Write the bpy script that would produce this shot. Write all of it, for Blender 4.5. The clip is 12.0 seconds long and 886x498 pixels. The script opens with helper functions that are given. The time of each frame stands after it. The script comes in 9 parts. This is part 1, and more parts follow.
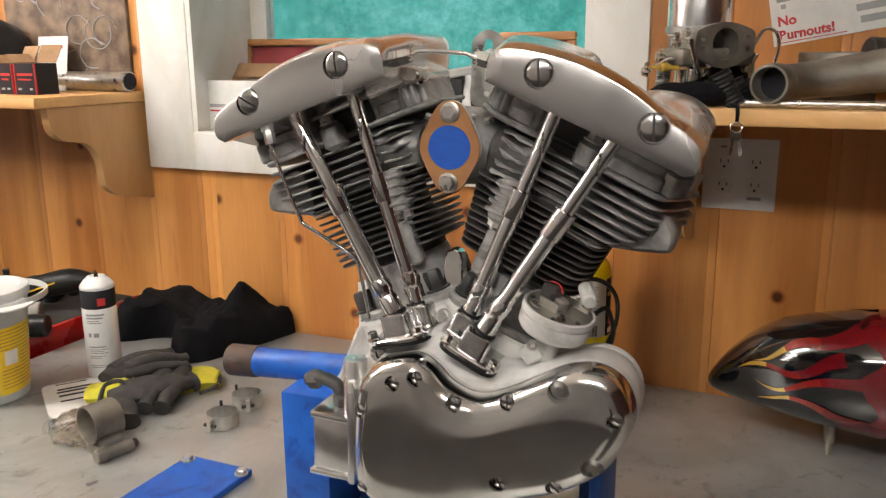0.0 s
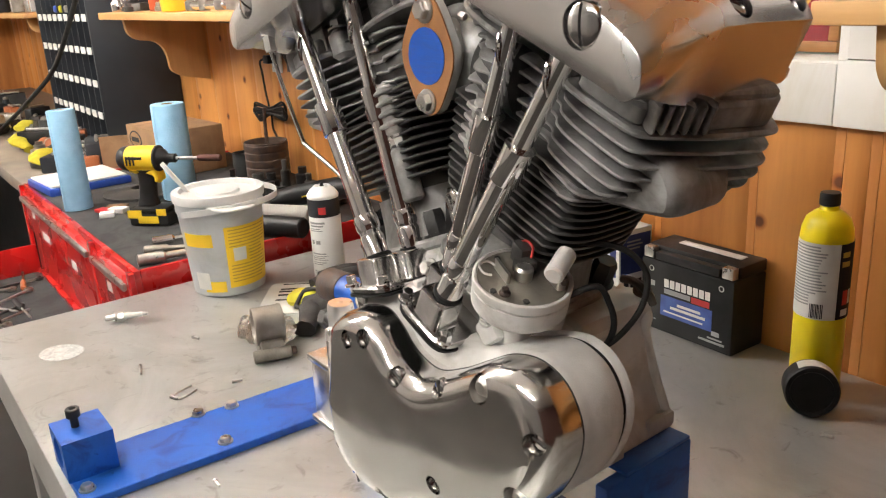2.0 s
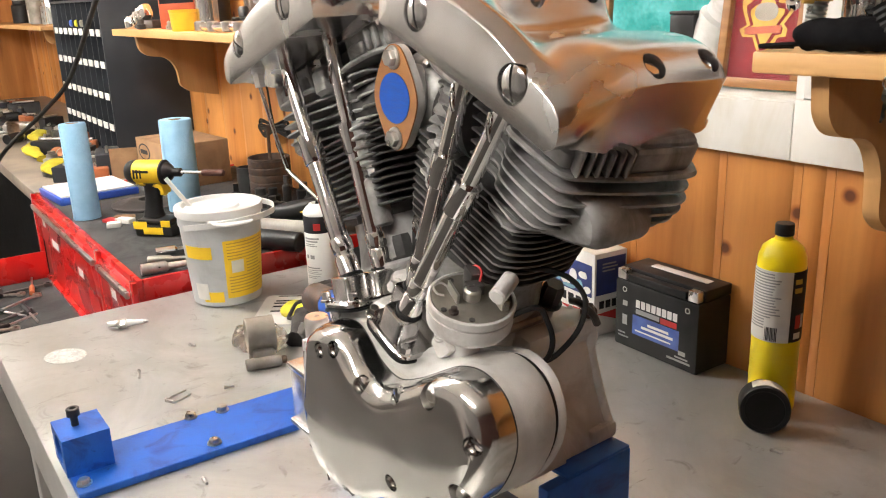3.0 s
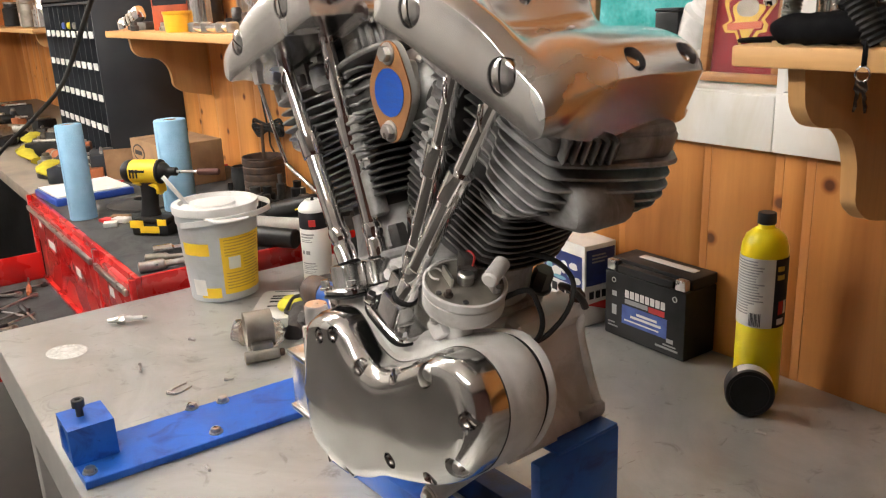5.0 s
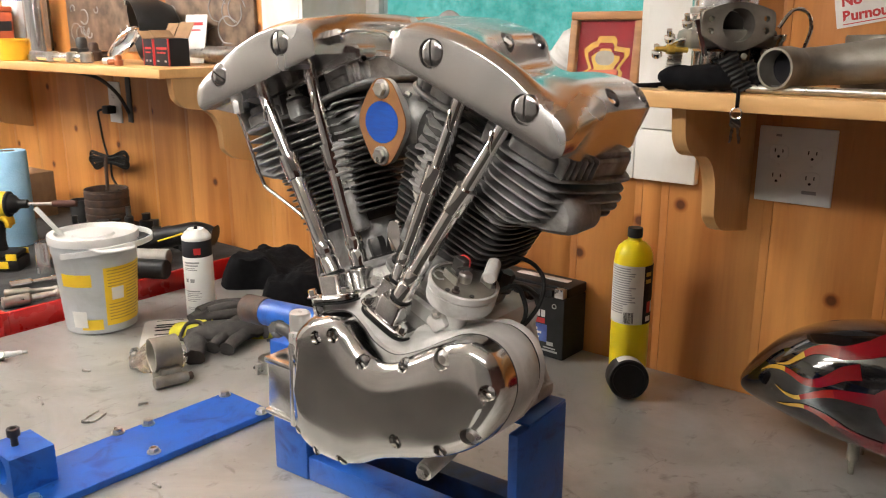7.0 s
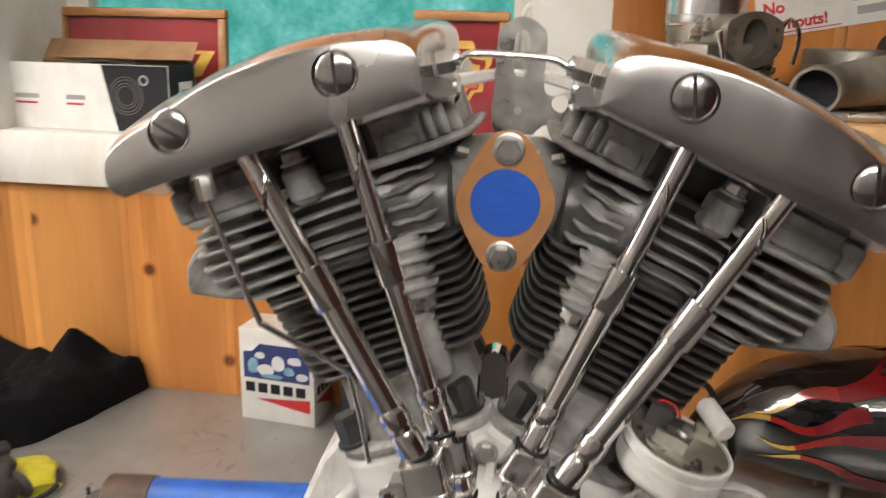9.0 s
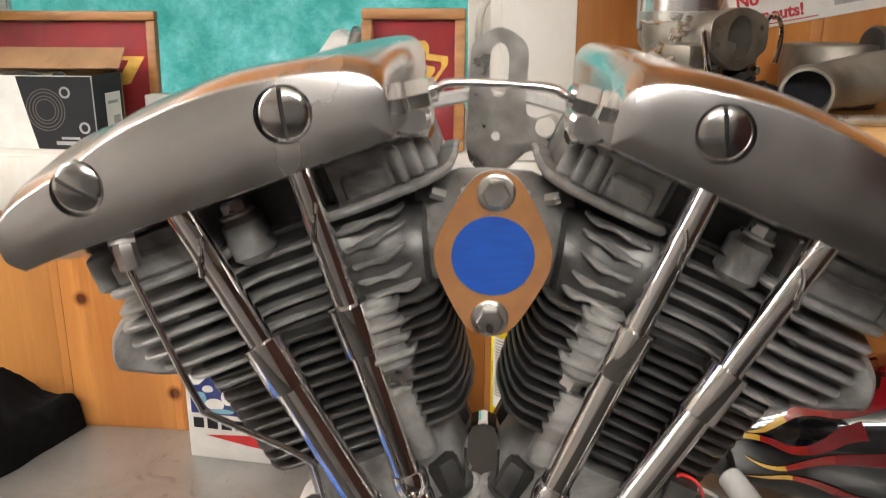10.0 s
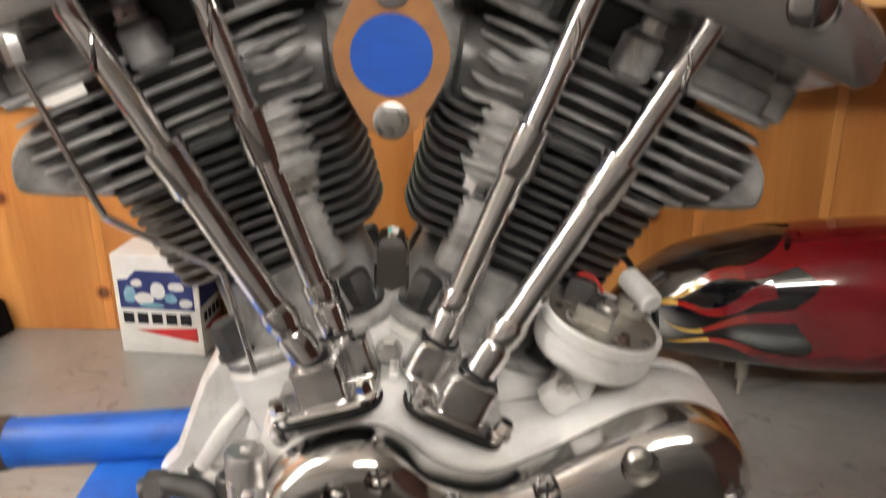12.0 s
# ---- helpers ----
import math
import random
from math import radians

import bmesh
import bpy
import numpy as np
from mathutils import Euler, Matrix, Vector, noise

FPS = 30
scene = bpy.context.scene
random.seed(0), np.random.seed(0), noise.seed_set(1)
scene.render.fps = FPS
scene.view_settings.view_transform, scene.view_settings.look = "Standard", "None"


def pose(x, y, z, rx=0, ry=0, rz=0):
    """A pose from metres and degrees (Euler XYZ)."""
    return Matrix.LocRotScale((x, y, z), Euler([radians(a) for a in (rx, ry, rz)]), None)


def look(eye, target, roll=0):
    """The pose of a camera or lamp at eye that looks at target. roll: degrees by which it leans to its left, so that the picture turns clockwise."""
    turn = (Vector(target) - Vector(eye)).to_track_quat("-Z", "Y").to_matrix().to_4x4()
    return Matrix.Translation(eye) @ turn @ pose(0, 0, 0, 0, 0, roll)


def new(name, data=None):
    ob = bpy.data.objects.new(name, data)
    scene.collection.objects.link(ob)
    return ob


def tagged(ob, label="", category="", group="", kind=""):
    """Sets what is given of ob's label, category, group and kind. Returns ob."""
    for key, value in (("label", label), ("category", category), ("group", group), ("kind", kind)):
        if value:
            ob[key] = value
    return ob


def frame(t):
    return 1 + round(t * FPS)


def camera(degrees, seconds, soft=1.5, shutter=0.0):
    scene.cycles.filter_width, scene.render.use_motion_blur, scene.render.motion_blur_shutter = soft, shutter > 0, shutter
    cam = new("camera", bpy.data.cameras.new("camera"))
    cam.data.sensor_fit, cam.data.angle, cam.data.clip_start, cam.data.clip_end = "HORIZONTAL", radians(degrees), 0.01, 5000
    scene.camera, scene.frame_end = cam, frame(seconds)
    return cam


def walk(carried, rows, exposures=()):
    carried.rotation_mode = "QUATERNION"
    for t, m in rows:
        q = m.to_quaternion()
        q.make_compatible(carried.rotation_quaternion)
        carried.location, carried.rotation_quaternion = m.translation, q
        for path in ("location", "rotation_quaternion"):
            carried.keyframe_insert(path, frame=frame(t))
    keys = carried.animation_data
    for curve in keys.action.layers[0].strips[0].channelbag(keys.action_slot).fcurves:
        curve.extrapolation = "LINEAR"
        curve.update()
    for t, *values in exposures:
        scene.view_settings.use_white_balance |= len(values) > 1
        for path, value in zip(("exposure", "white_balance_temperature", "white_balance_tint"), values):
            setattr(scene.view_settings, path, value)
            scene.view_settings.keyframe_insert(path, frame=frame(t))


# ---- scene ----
cam = camera(56.0, 12.0, soft=1.1, shutter=0.4)
PATH = [
    (0, (0.372, -0.865, 0.667), (-0.415, 0.915, 0.204), -0.4),
    (0.5, (0.488, -0.921, 0.671), (-0.43, 0.789, 0.189), -1.6),
    (1, (0.554, -0.835, 0.681), (-0.673, 0.684, 0.248), -2.2),
    (1.5, (0.609, -0.541, 0.664), (-0.909, 0.683, 0.223), -3.1),
    (2, (0.616, -0.432, 0.624), (-0.939, 0.667, 0.01), -3.2),
    (2.5, (0.669, -0.426, 0.641), (-0.892, 0.655, 0.014), -2.3),
    (2.7, (0.695, -0.434, 0.658), (-0.878, 0.654, 0.073), -2.1),
    (4.3, (0.722, -0.448, 0.636), (-0.85, 0.644, 0.055), -1.9),
    (4.5, (0.726, -0.449, 0.635), (-0.837, 0.645, 0.035), -2.2),
    (5, (0.738, -0.465, 0.655), (-0.825, 0.639, 0.072), -2.5),
    (5.5, (0.749, -0.495, 0.668), (-0.824, 0.621, 0.137), -2.1),
    (6, (0.764, -0.568, 0.667), (-0.733, 0.654, 0.153), -1.5),
    (6.5, (0.743, -0.708, 0.668), (-0.564, 0.718, 0.159), -0.7),
    (6.7, (0.729, -0.741, 0.669), (-0.537, 0.723, 0.164), -0.3),
    (8.3, (0.271, -0.629, 0.657), (-0.543, 1.106, 0.084), 0.5),
    (8.5, (0.181, -0.628, 0.659), (-0.47, 1.181, 0.108), 1.0),
    (9, (0.055, -0.591, 0.687), (-0.27, 1.31, 0.159), 1.2),
    (9.5, (0.028, -0.508, 0.747), (-0.179, 1.402, 0.192), 0.9),
    (10, (0.02, -0.487, 0.706), (-0.182, 1.423, 0.148), 0.0),
    (10.5, (0.021, -0.492, 0.678), (-0.198, 1.431, 0.174), -0.6),
    (11, (0.027, -0.509, 0.68), (-0.181, 1.422, 0.199), -1.1),
    (11.5, (0.056, -0.504, 0.677), (-0.074, 1.424, 0.159), -1.9),
    (12, (0.049, -0.519, 0.626), (-0.02, 1.355, -0.067), -0.3),
]
walk(cam, [(t, look(eye, target, roll)) for t, eye, target, roll in PATH], exposures=[(0, -0.14), (0.5, -0.05), (1.0, 0.06), (1.5, 0.00), (2.0, 0.19), (2.5, 0.46), (3.4, 0.28), (4.5, 0.06), (5.0, 0.07), (5.5, 0.04), (6.0, 0.25), (6.5, 0.11), (7.5, 0.06), (8.5, 0.02), (9.5, -0.08), (10.5, 0.07), (11.0, 0.16), (11.5, 0.22), (12.0, 0.10)])

# ---- world and lights ----
world = bpy.data.worlds.new("world")
scene.world = world
world.use_nodes = True
sky = world.node_tree.nodes.new("ShaderNodeTexSky")
sky.sky_type = "NISHITA"
sky.sun_disc = False
sky.sun_elevation, sky.sun_rotation = radians(38), radians(150)
world.node_tree.links.new(sky.outputs["Color"], world.node_tree.nodes["Background"].inputs["Color"])
world.node_tree.nodes["Background"].inputs["Strength"].default_value = 0.1
TUBE_STRENGTH = 126
OUTDOOR_STRENGTH = 1.15


# ---- materials ----
def mat(name, c1, c2=None, rough=0.5, rough2=None, metal=0.0, scale=12.0, fine=140.0, bump=0.15, stretch=(1, 1, 1), coat=0.0, emit=None, power=0.0, spec=0.5, vary=0.0, wavy=0.0):
    """A surface with two scales of variation: blotches of c1 and c2, and a fine grain in gloss and relief."""
    m = bpy.data.materials.new(name)
    m.use_nodes = True
    nt = m.node_tree
    b = nt.nodes["Principled BSDF"]
    link = nt.links.new
    tc = nt.nodes.new("ShaderNodeTexCoord")
    mp = nt.nodes.new("ShaderNodeMapping")
    mp.inputs["Scale"].default_value = stretch
    link(tc.outputs["Object"], mp.inputs["Vector"])
    n1 = nt.nodes.new("ShaderNodeTexNoise")
    n1.inputs["Scale"].default_value, n1.inputs["Detail"].default_value = scale, 6
    n2 = nt.nodes.new("ShaderNodeTexNoise")
    n2.inputs["Scale"].default_value, n2.inputs["Detail"].default_value = fine, 3
    link(mp.outputs["Vector"], n1.inputs["Vector"])
    link(mp.outputs["Vector"], n2.inputs["Vector"])
    c2 = c2 or tuple(v * 0.8 for v in c1)
    ramp = nt.nodes.new("ShaderNodeValToRGB")
    ramp.color_ramp.elements[0].position, ramp.color_ramp.elements[1].position = 0.36, 0.66
    ramp.color_ramp.elements[0].color, ramp.color_ramp.elements[1].color = (*c2, 1), (*c1, 1)
    link(n1.outputs["Fac"], ramp.inputs["Fac"])
    colour = ramp.outputs["Color"]
    if vary:
        oi = nt.nodes.new("ShaderNodeObjectInfo")
        mr = nt.nodes.new("ShaderNodeMapRange")
        mr.inputs["To Min"].default_value, mr.inputs["To Max"].default_value = 1 - vary, 1 + vary
        link(oi.outputs["Random"], mr.inputs["Value"])
        hsv = nt.nodes.new("ShaderNodeHueSaturation")
        link(mr.outputs["Result"], hsv.inputs["Value"])
        link(colour, hsv.inputs["Color"])
        colour = hsv.outputs["Color"]
    link(colour, b.inputs["Base Color"])
    mr2 = nt.nodes.new("ShaderNodeMapRange")
    mr2.inputs["From Min"].default_value, mr2.inputs["From Max"].default_value = 0.3, 0.7
    mr2.inputs["To Min"].default_value, mr2.inputs["To Max"].default_value = rough, rough2 if rough2 is not None else min(1, rough * 1.3)
    link(n1.outputs["Fac"], mr2.inputs["Value"])
    link(mr2.outputs["Result"], b.inputs["Roughness"])
    b.inputs["Metallic"].default_value = metal
    b.inputs["Coat Weight"].default_value = coat
    b.inputs["Coat Roughness"].default_value = 0.06
    b.inputs["Specular IOR Level"].default_value = spec
    if bump:
        bn = nt.nodes.new("ShaderNodeBump")
        bn.inputs["Strength"].default_value, bn.inputs["Distance"].default_value = bump, 0.002
        link(n2.outputs["Fac"], bn.inputs["Height"])
        link(bn.outputs["Normal"], b.inputs["Normal"])
    if wavy:
        n3 = nt.nodes.new("ShaderNodeTexNoise")
        n3.inputs["Scale"].default_value, n3.inputs["Detail"].default_value = 9, 1
        link(mp.outputs["Vector"], n3.inputs["Vector"])
        bw = nt.nodes.new("ShaderNodeBump")
        bw.inputs["Strength"].default_value, bw.inputs["Distance"].default_value = wavy, 0.02
        link(n3.outputs["Fac"], bw.inputs["Height"])
        if b.inputs["Normal"].links:
            link(b.inputs["Normal"].links[0].from_socket, bw.inputs["Normal"])
        link(bw.outputs["Normal"], b.inputs["Normal"])
    if emit:
        b.inputs["Emission Color"].default_value = (*emit, 1)
        b.inputs["Emission Strength"].default_value = power
    return m


def wood(name, light, dark, axis, ring=9.0, rough=0.42, vary=0.12, knots=True):
    """Pine: long grain along axis (0 x, 1 y, 2 z), with darker bands, knots and a satin varnish."""
    m = bpy.data.materials.new(name)
    m.use_nodes = True
    nt = m.node_tree
    b = nt.nodes["Principled BSDF"]
    link = nt.links.new
    tc = nt.nodes.new("ShaderNodeTexCoord")
    oi = nt.nodes.new("ShaderNodeObjectInfo")
    add = nt.nodes.new("ShaderNodeVectorMath")
    add.operation = "ADD"
    shift = nt.nodes.new("ShaderNodeVectorMath")
    shift.operation = "SCALE"
    shift.inputs[0].default_value = (3.1, 4.7, 9.3)
    link(oi.outputs["Random"], shift.inputs["Scale"])
    link(tc.outputs["Object"], add.inputs[0])
    link(shift.outputs["Vector"], add.inputs[1])
    mp = nt.nodes.new("ShaderNodeMapping")
    mp.inputs["Scale"].default_value = tuple(0.09 if i == axis else 1.0 for i in range(3))
    link(add.outputs["Vector"], mp.inputs["Vector"])
    n1 = nt.nodes.new("ShaderNodeTexNoise")
    n1.inputs["Scale"].default_value, n1.inputs["Detail"].default_value, n1.inputs["Distortion"].default_value = ring, 5, 0.8
    link(mp.outputs["Vector"], n1.inputs["Vector"])
    n2 = nt.nodes.new("ShaderNodeTexNoise")
    n2.inputs["Scale"].default_value, n2.inputs["Detail"].default_value = 130, 4
    link(mp.outputs["Vector"], n2.inputs["Vector"])
    r1 = nt.nodes.new("ShaderNodeValToRGB")
    r1.color_ramp.elements[0].position, r1.color_ramp.elements[1].position = 0.33, 0.62
    r1.color_ramp.elements[0].color, r1.color_ramp.elements[1].color = (*dark, 1), (*light, 1)
    link(n1.outputs["Fac"], r1.inputs["Fac"])
    mix = nt.nodes.new("ShaderNodeMix")
    mix.data_type, mix.blend_type = "RGBA", "MULTIPLY"
    mix.inputs["Factor"].default_value = 0.35
    link(r1.outputs["Color"], mix.inputs["A"])
    link(n2.outputs["Color"], mix.inputs["B"])
    colour = mix.outputs["Result"]
    r2 = nt.nodes.new("ShaderNodeValToRGB")
    r2.color_ramp.elements[0].position, r2.color_ramp.elements[1].position = 0.3, 0.6
    r2.color_ramp.elements[0].color, r2.color_ramp.elements[1].color = (0.8, 0.8, 0.8, 1), (1, 1, 1, 1)
    link(n2.outputs["Fac"], r2.inputs["Fac"])
    link(r2.outputs["Color"], mix.inputs["B"])
    if knots:
        sp = nt.nodes.new("ShaderNodeSeparateXYZ")
        link(add.outputs["Vector"], sp.inputs["Vector"])
        mk = nt.nodes.new("ShaderNodeCombineXYZ")
        link(sp.outputs["X" if axis == 2 else "Y"], mk.inputs["X"])
        link(sp.outputs["Z" if axis == 2 else "X"], mk.inputs["Y"])
        vo = nt.nodes.new("ShaderNodeTexVoronoi")
        vo.voronoi_dimensions = "2D"
        vo.inputs["Scale"].default_value = 3.7
        link(mk.outputs["Vector"], vo.inputs["Vector"])
        rk = nt.nodes.new("ShaderNodeValToRGB")
        rk.color_ramp.elements[0].position, rk.color_ramp.elements[1].position = 0.026, 0.062
        rk.color_ramp.elements[0].color, rk.color_ramp.elements[1].color = (0.16, 0.075, 0.04, 1), (1, 1, 1, 1)
        e = rk.color_ramp.elements.new(0.040)
        e.color = (0.62, 0.46, 0.34, 1)
        link(vo.outputs["Distance"], rk.inputs["Fac"])
        mix2 = nt.nodes.new("ShaderNodeMix")
        mix2.data_type, mix2.blend_type = "RGBA", "MULTIPLY"
        mix2.inputs["Factor"].default_value = 0.95
        link(colour, mix2.inputs["A"])
        link(rk.outputs["Color"], mix2.inputs["B"])
        colour = mix2.outputs["Result"]
    mr = nt.nodes.new("ShaderNodeMapRange")
    mr.inputs["To Min"].default_value, mr.inputs["To Max"].default_value = 1 - vary, 1 + vary
    link(oi.outputs["Random"], mr.inputs["Value"])
    hsv = nt.nodes.new("ShaderNodeHueSaturation")
    link(mr.outputs["Result"], hsv.inputs["Value"])
    link(colour, hsv.inputs["Color"])
    link(hsv.outputs["Color"], b.inputs["Base Color"])
    b.inputs["Roughness"].default_value = rough
    bn = nt.nodes.new("ShaderNodeBump")
    bn.inputs["Strength"].default_value, bn.inputs["Distance"].default_value = 0.12, 0.002
    link(n2.outputs["Fac"], bn.inputs["Height"])
    link(bn.outputs["Normal"], b.inputs["Normal"])
    return m


M = dict(
    polished=mat("polished_aluminium", (0.80, 0.79, 0.77), (0.70, 0.69, 0.67), rough=0.09, rough2=0.18, metal=1, scale=16, fine=420, bump=0.0, wavy=0.08),
    satin=mat("brushed_aluminium", (0.88, 0.87, 0.86), (0.76, 0.75, 0.74), rough=0.17, rough2=0.30, metal=1, scale=8, fine=500, bump=0, stretch=(2.5, 1.2, 1)),
    screw=mat("dull_chrome_screw", (0.62, 0.61, 0.60), (0.50, 0.49, 0.48), rough=0.12, rough2=0.22, metal=1, scale=60, bump=0),
    cast=mat("blasted_aluminium", (0.66, 0.65, 0.63), (0.56, 0.55, 0.53), rough=0.50, rough2=0.64, metal=0.14, scale=30, fine=700, bump=0.14),
    fin=mat("grey_fin_casting", (0.37, 0.365, 0.355), (0.21, 0.207, 0.202), rough=0.34, rough2=0.54, metal=0.32, scale=40, fine=800, bump=0.1),
    barrel=mat("dark_fin_casting", (0.115, 0.113, 0.110), (0.055, 0.054, 0.052), rough=0.30, rough2=0.45, metal=0.5, scale=40, fine=800, bump=0.1),
    chrome=mat("chrome", (0.88, 0.87, 0.86), (0.82, 0.81, 0.80), rough=0.03, rough2=0.07, metal=1, scale=30, bump=0),
    steel=mat("plated_steel", (0.62, 0.61, 0.58), (0.45, 0.44, 0.42), rough=0.25, rough2=0.4, metal=1, scale=60, fine=500, bump=0.05),
    darksteel=mat("dark_oily_steel", (0.09, 0.085, 0.08), (0.04, 0.04, 0.04), rough=0.35, rough2=0.6, metal=0.6, scale=30, fine=300, bump=0.15),
    gasket=mat("brown_gasket", (0.36, 0.17, 0.06), (0.29, 0.13, 0.05), rough=0.7, scale=50, fine=500, bump=0.1),
    tape=mat("blue_masking_tape", (0.006, 0.085, 0.45), (0.005, 0.065, 0.37), rough=0.55, scale=60, fine=300, bump=0.2, stretch=(1, 1, 6)),
    blue=mat("blue_stand_paint", (0.008, 0.105, 0.48), (0.006, 0.075, 0.36), rough=0.35, rough2=0.5, scale=18, fine=200, bump=0.08),
    # darker, blotchy blue for the stand's rear rail and gusset
    darkblue=mat("dark_blue_paint", (0.006, 0.050, 0.21), (0.006, 0.012, 0.040), rough=0.4, rough2=0.65, scale=22, fine=200, bump=0.15),
    rust=mat("brown_rusty_steel", (0.10, 0.06, 0.04), (0.05, 0.035, 0.03), rough=0.5, rough2=0.75, metal=0.3, scale=50, fine=300, bump=0.3),
    bench=mat("galvanised_bench_top", (0.47, 0.47, 0.45), (0.38, 0.38, 0.365), rough=0.28, rough2=0.42, metal=0.42, scale=5, fine=90, bump=0.03),
    benchedge=mat("bench_edge_steel", (0.50, 0.49, 0.46), (0.40, 0.39, 0.37), rough=0.4, metal=0.3, scale=12, fine=120, bump=0.05),
    black=mat("black_plastic", (0.016, 0.016, 0.017), (0.010, 0.010, 0.010), rough=0.34, rough2=0.48, scale=30, fine=500, bump=0.06, spec=0.25),
    rubber=mat("black_rubber", (0.014, 0.014, 0.014), (0.009, 0.009, 0.009), rough=0.5, rough2=0.7, scale=40, fine=300, bump=0.15, spec=0.25),
    cloth=mat("black_cloth", (0.008, 0.008, 0.009), (0.004, 0.004, 0.005), rough=0.95, scale=60, fine=900, bump=0.5, spec=0.1),
    white=mat("white_paint", (0.74, 0.73, 0.70), (0.66, 0.65, 0.61), rough=0.45, scale=8, fine=120, bump=0.08),
    plastic_white=mat("white_plastic", (0.74, 0.74, 0.72), (0.68, 0.68, 0.66), rough=0.32, scale=20, fine=300, bump=0.03),
    oldbench=mat("worn_greasy_bench_board", (0.24, 0.20, 0.155), (0.13, 0.11, 0.09), rough=0.5, rough2=0.7, scale=6, fine=120, bump=0.15),
    # casting colour darkened to hold the shade in the fin gaps
    fincore=mat("gap_shade_casting", (0.085, 0.083, 0.079), (0.045, 0.044, 0.042), rough=0.45, rough2=0.65, metal=0.3, scale=40, fine=600, bump=0.12),
    lid=mat("pale_lid_plastic", (0.62, 0.62, 0.61), (0.54, 0.54, 0.53), rough=0.36, scale=14, fine=200, bump=0.03),
    bucket=mat("grey_white_tub_plastic", (0.50, 0.52, 0.54), (0.44, 0.46, 0.48), rough=0.34, scale=9, fine=200, bump=0.03),
    yellow=mat("yellow_paint", (0.80, 0.66, 0.0), (0.75, 0.60, 0.0), rough=0.3, scale=14, fine=200, bump=0.03),
    label_yellow=mat("yellow_label", (0.83, 0.56, 0.02), (0.78, 0.51, 0.02), rough=0.4, scale=20, fine=200, bump=0.02),
    paper=mat("white_paper_label", (0.70, 0.69, 0.66), (0.62, 0.61, 0.58), rough=0.5, scale=30, fine=300, bump=0.03),
    ink=mat("dark_print", (0.018, 0.018, 0.021), (0.012, 0.012, 0.015), rough=0.55, bump=0, spec=0.2),
    dimink=mat("dim_brown_print", (0.075, 0.068, 0.060), (0.050, 0.045, 0.040), rough=0.5, bump=0),
    greyink=mat("grey_print", (0.32, 0.32, 0.32), (0.25, 0.25, 0.25), rough=0.5, bump=0),
    blueink=mat("blue_print", (0.02, 0.035, 0.16), (0.015, 0.025, 0.12), rough=0.4, scale=60, bump=0),
    bluelabel=mat("blue_battery_label", (0.05, 0.10, 0.36), (0.03, 0.06, 0.24), rough=0.35, scale=40, bump=0),
    redink=mat("red_print", (0.50, 0.02, 0.02), (0.42, 0.018, 0.018), rough=0.45, scale=40, bump=0),
    red=mat("red_enamel", (0.50, 0.014, 0.012), (0.40, 0.010, 0.010), rough=0.22, rough2=0.32, scale=10, fine=200, bump=0.03, coat=0.4),
    mat_grey=mat("dark_rubber_mat", (0.055, 0.055, 0.055), (0.035, 0.035, 0.035), rough=0.75, scale=14, fine=260, bump=0.3, spec=0.25),
    cabinet=mat("dark_blue_grey_steel", (0.030, 0.034, 0.040), (0.022, 0.025, 0.030), rough=0.42, rough2=0.55, scale=6, fine=160, bump=0.06, spec=0.25),
    towel=mat("light_blue_paper_towel", (0.29, 0.50, 0.68), (0.24, 0.44, 0.62), rough=0.85, scale=30, fine=220, bump=0.5),
    card=mat("brown_cardboard", (0.30, 0.178, 0.09), (0.24, 0.14, 0.07), rough=0.8, scale=16, fine=160, bump=0.1),
    framewood=mat("oak_picture_frame", (0.36, 0.17, 0.055), (0.26, 0.115, 0.035), rough=0.4, scale=14, fine=200, bump=0.1, stretch=(1, 1, 6)),
    redcloth=mat("dark_red_felt", (0.20, 0.010, 0.014), (0.15, 0.007, 0.011), rough=0.85, scale=30, fine=500, bump=0.3),
    gold=mat("gold_embroidery", (0.55, 0.36, 0.05), (0.42, 0.26, 0.04), rough=0.6, scale=80, fine=600, bump=0.3),
    darkprint=mat("dark_photo_print", (0.24, 0.17, 0.12), (0.09, 0.06, 0.042), rough=0.35, scale=24, fine=90, bump=0),
    tank=mat("gloss_black_tank_paint", (0.006, 0.006, 0.007), (0.004, 0.004, 0.005), rough=0.05, rough2=0.09, scale=10, bump=0, coat=1.0),
    tank_red=mat("dark_red_flame_paint", (0.13, 0.004, 0.008), (0.10, 0.003, 0.006), rough=0.06, rough2=0.1, scale=14, bump=0, coat=1.0),
    tank_line=mat("orange_red_pinstripe", (0.22, 0.014, 0.010), (0.17, 0.010, 0.008), rough=0.1, scale=20, bump=0, coat=1.0),
    tank_yellow=mat("yellow_flame_tip", (0.44, 0.27, 0.04), (0.36, 0.20, 0.03), rough=0.1, scale=20, bump=0, coat=1.0),
    orange_tin=mat("orange_tin", (0.42, 0.09, 0.035), (0.34, 0.065, 0.025), rough=0.4, metal=0.0, scale=24, fine=160, bump=0.05),
    dirty=mat("dull_grey_alloy", (0.34, 0.32, 0.28), (0.20, 0.18, 0.15), rough=0.42, rough2=0.6, metal=0.8, scale=22, fine=300, bump=0.2),
    glove=mat("grey_glove_knit", (0.045, 0.04, 0.038), (0.025, 0.023, 0.022), rough=0.9, scale=60, fine=600, bump=0.5),
    glove_y=mat("yellow_green_glove_fabric", (0.55, 0.50, 0.03), (0.42, 0.38, 0.03), rough=0.85, scale=50, fine=600, bump=0.4),
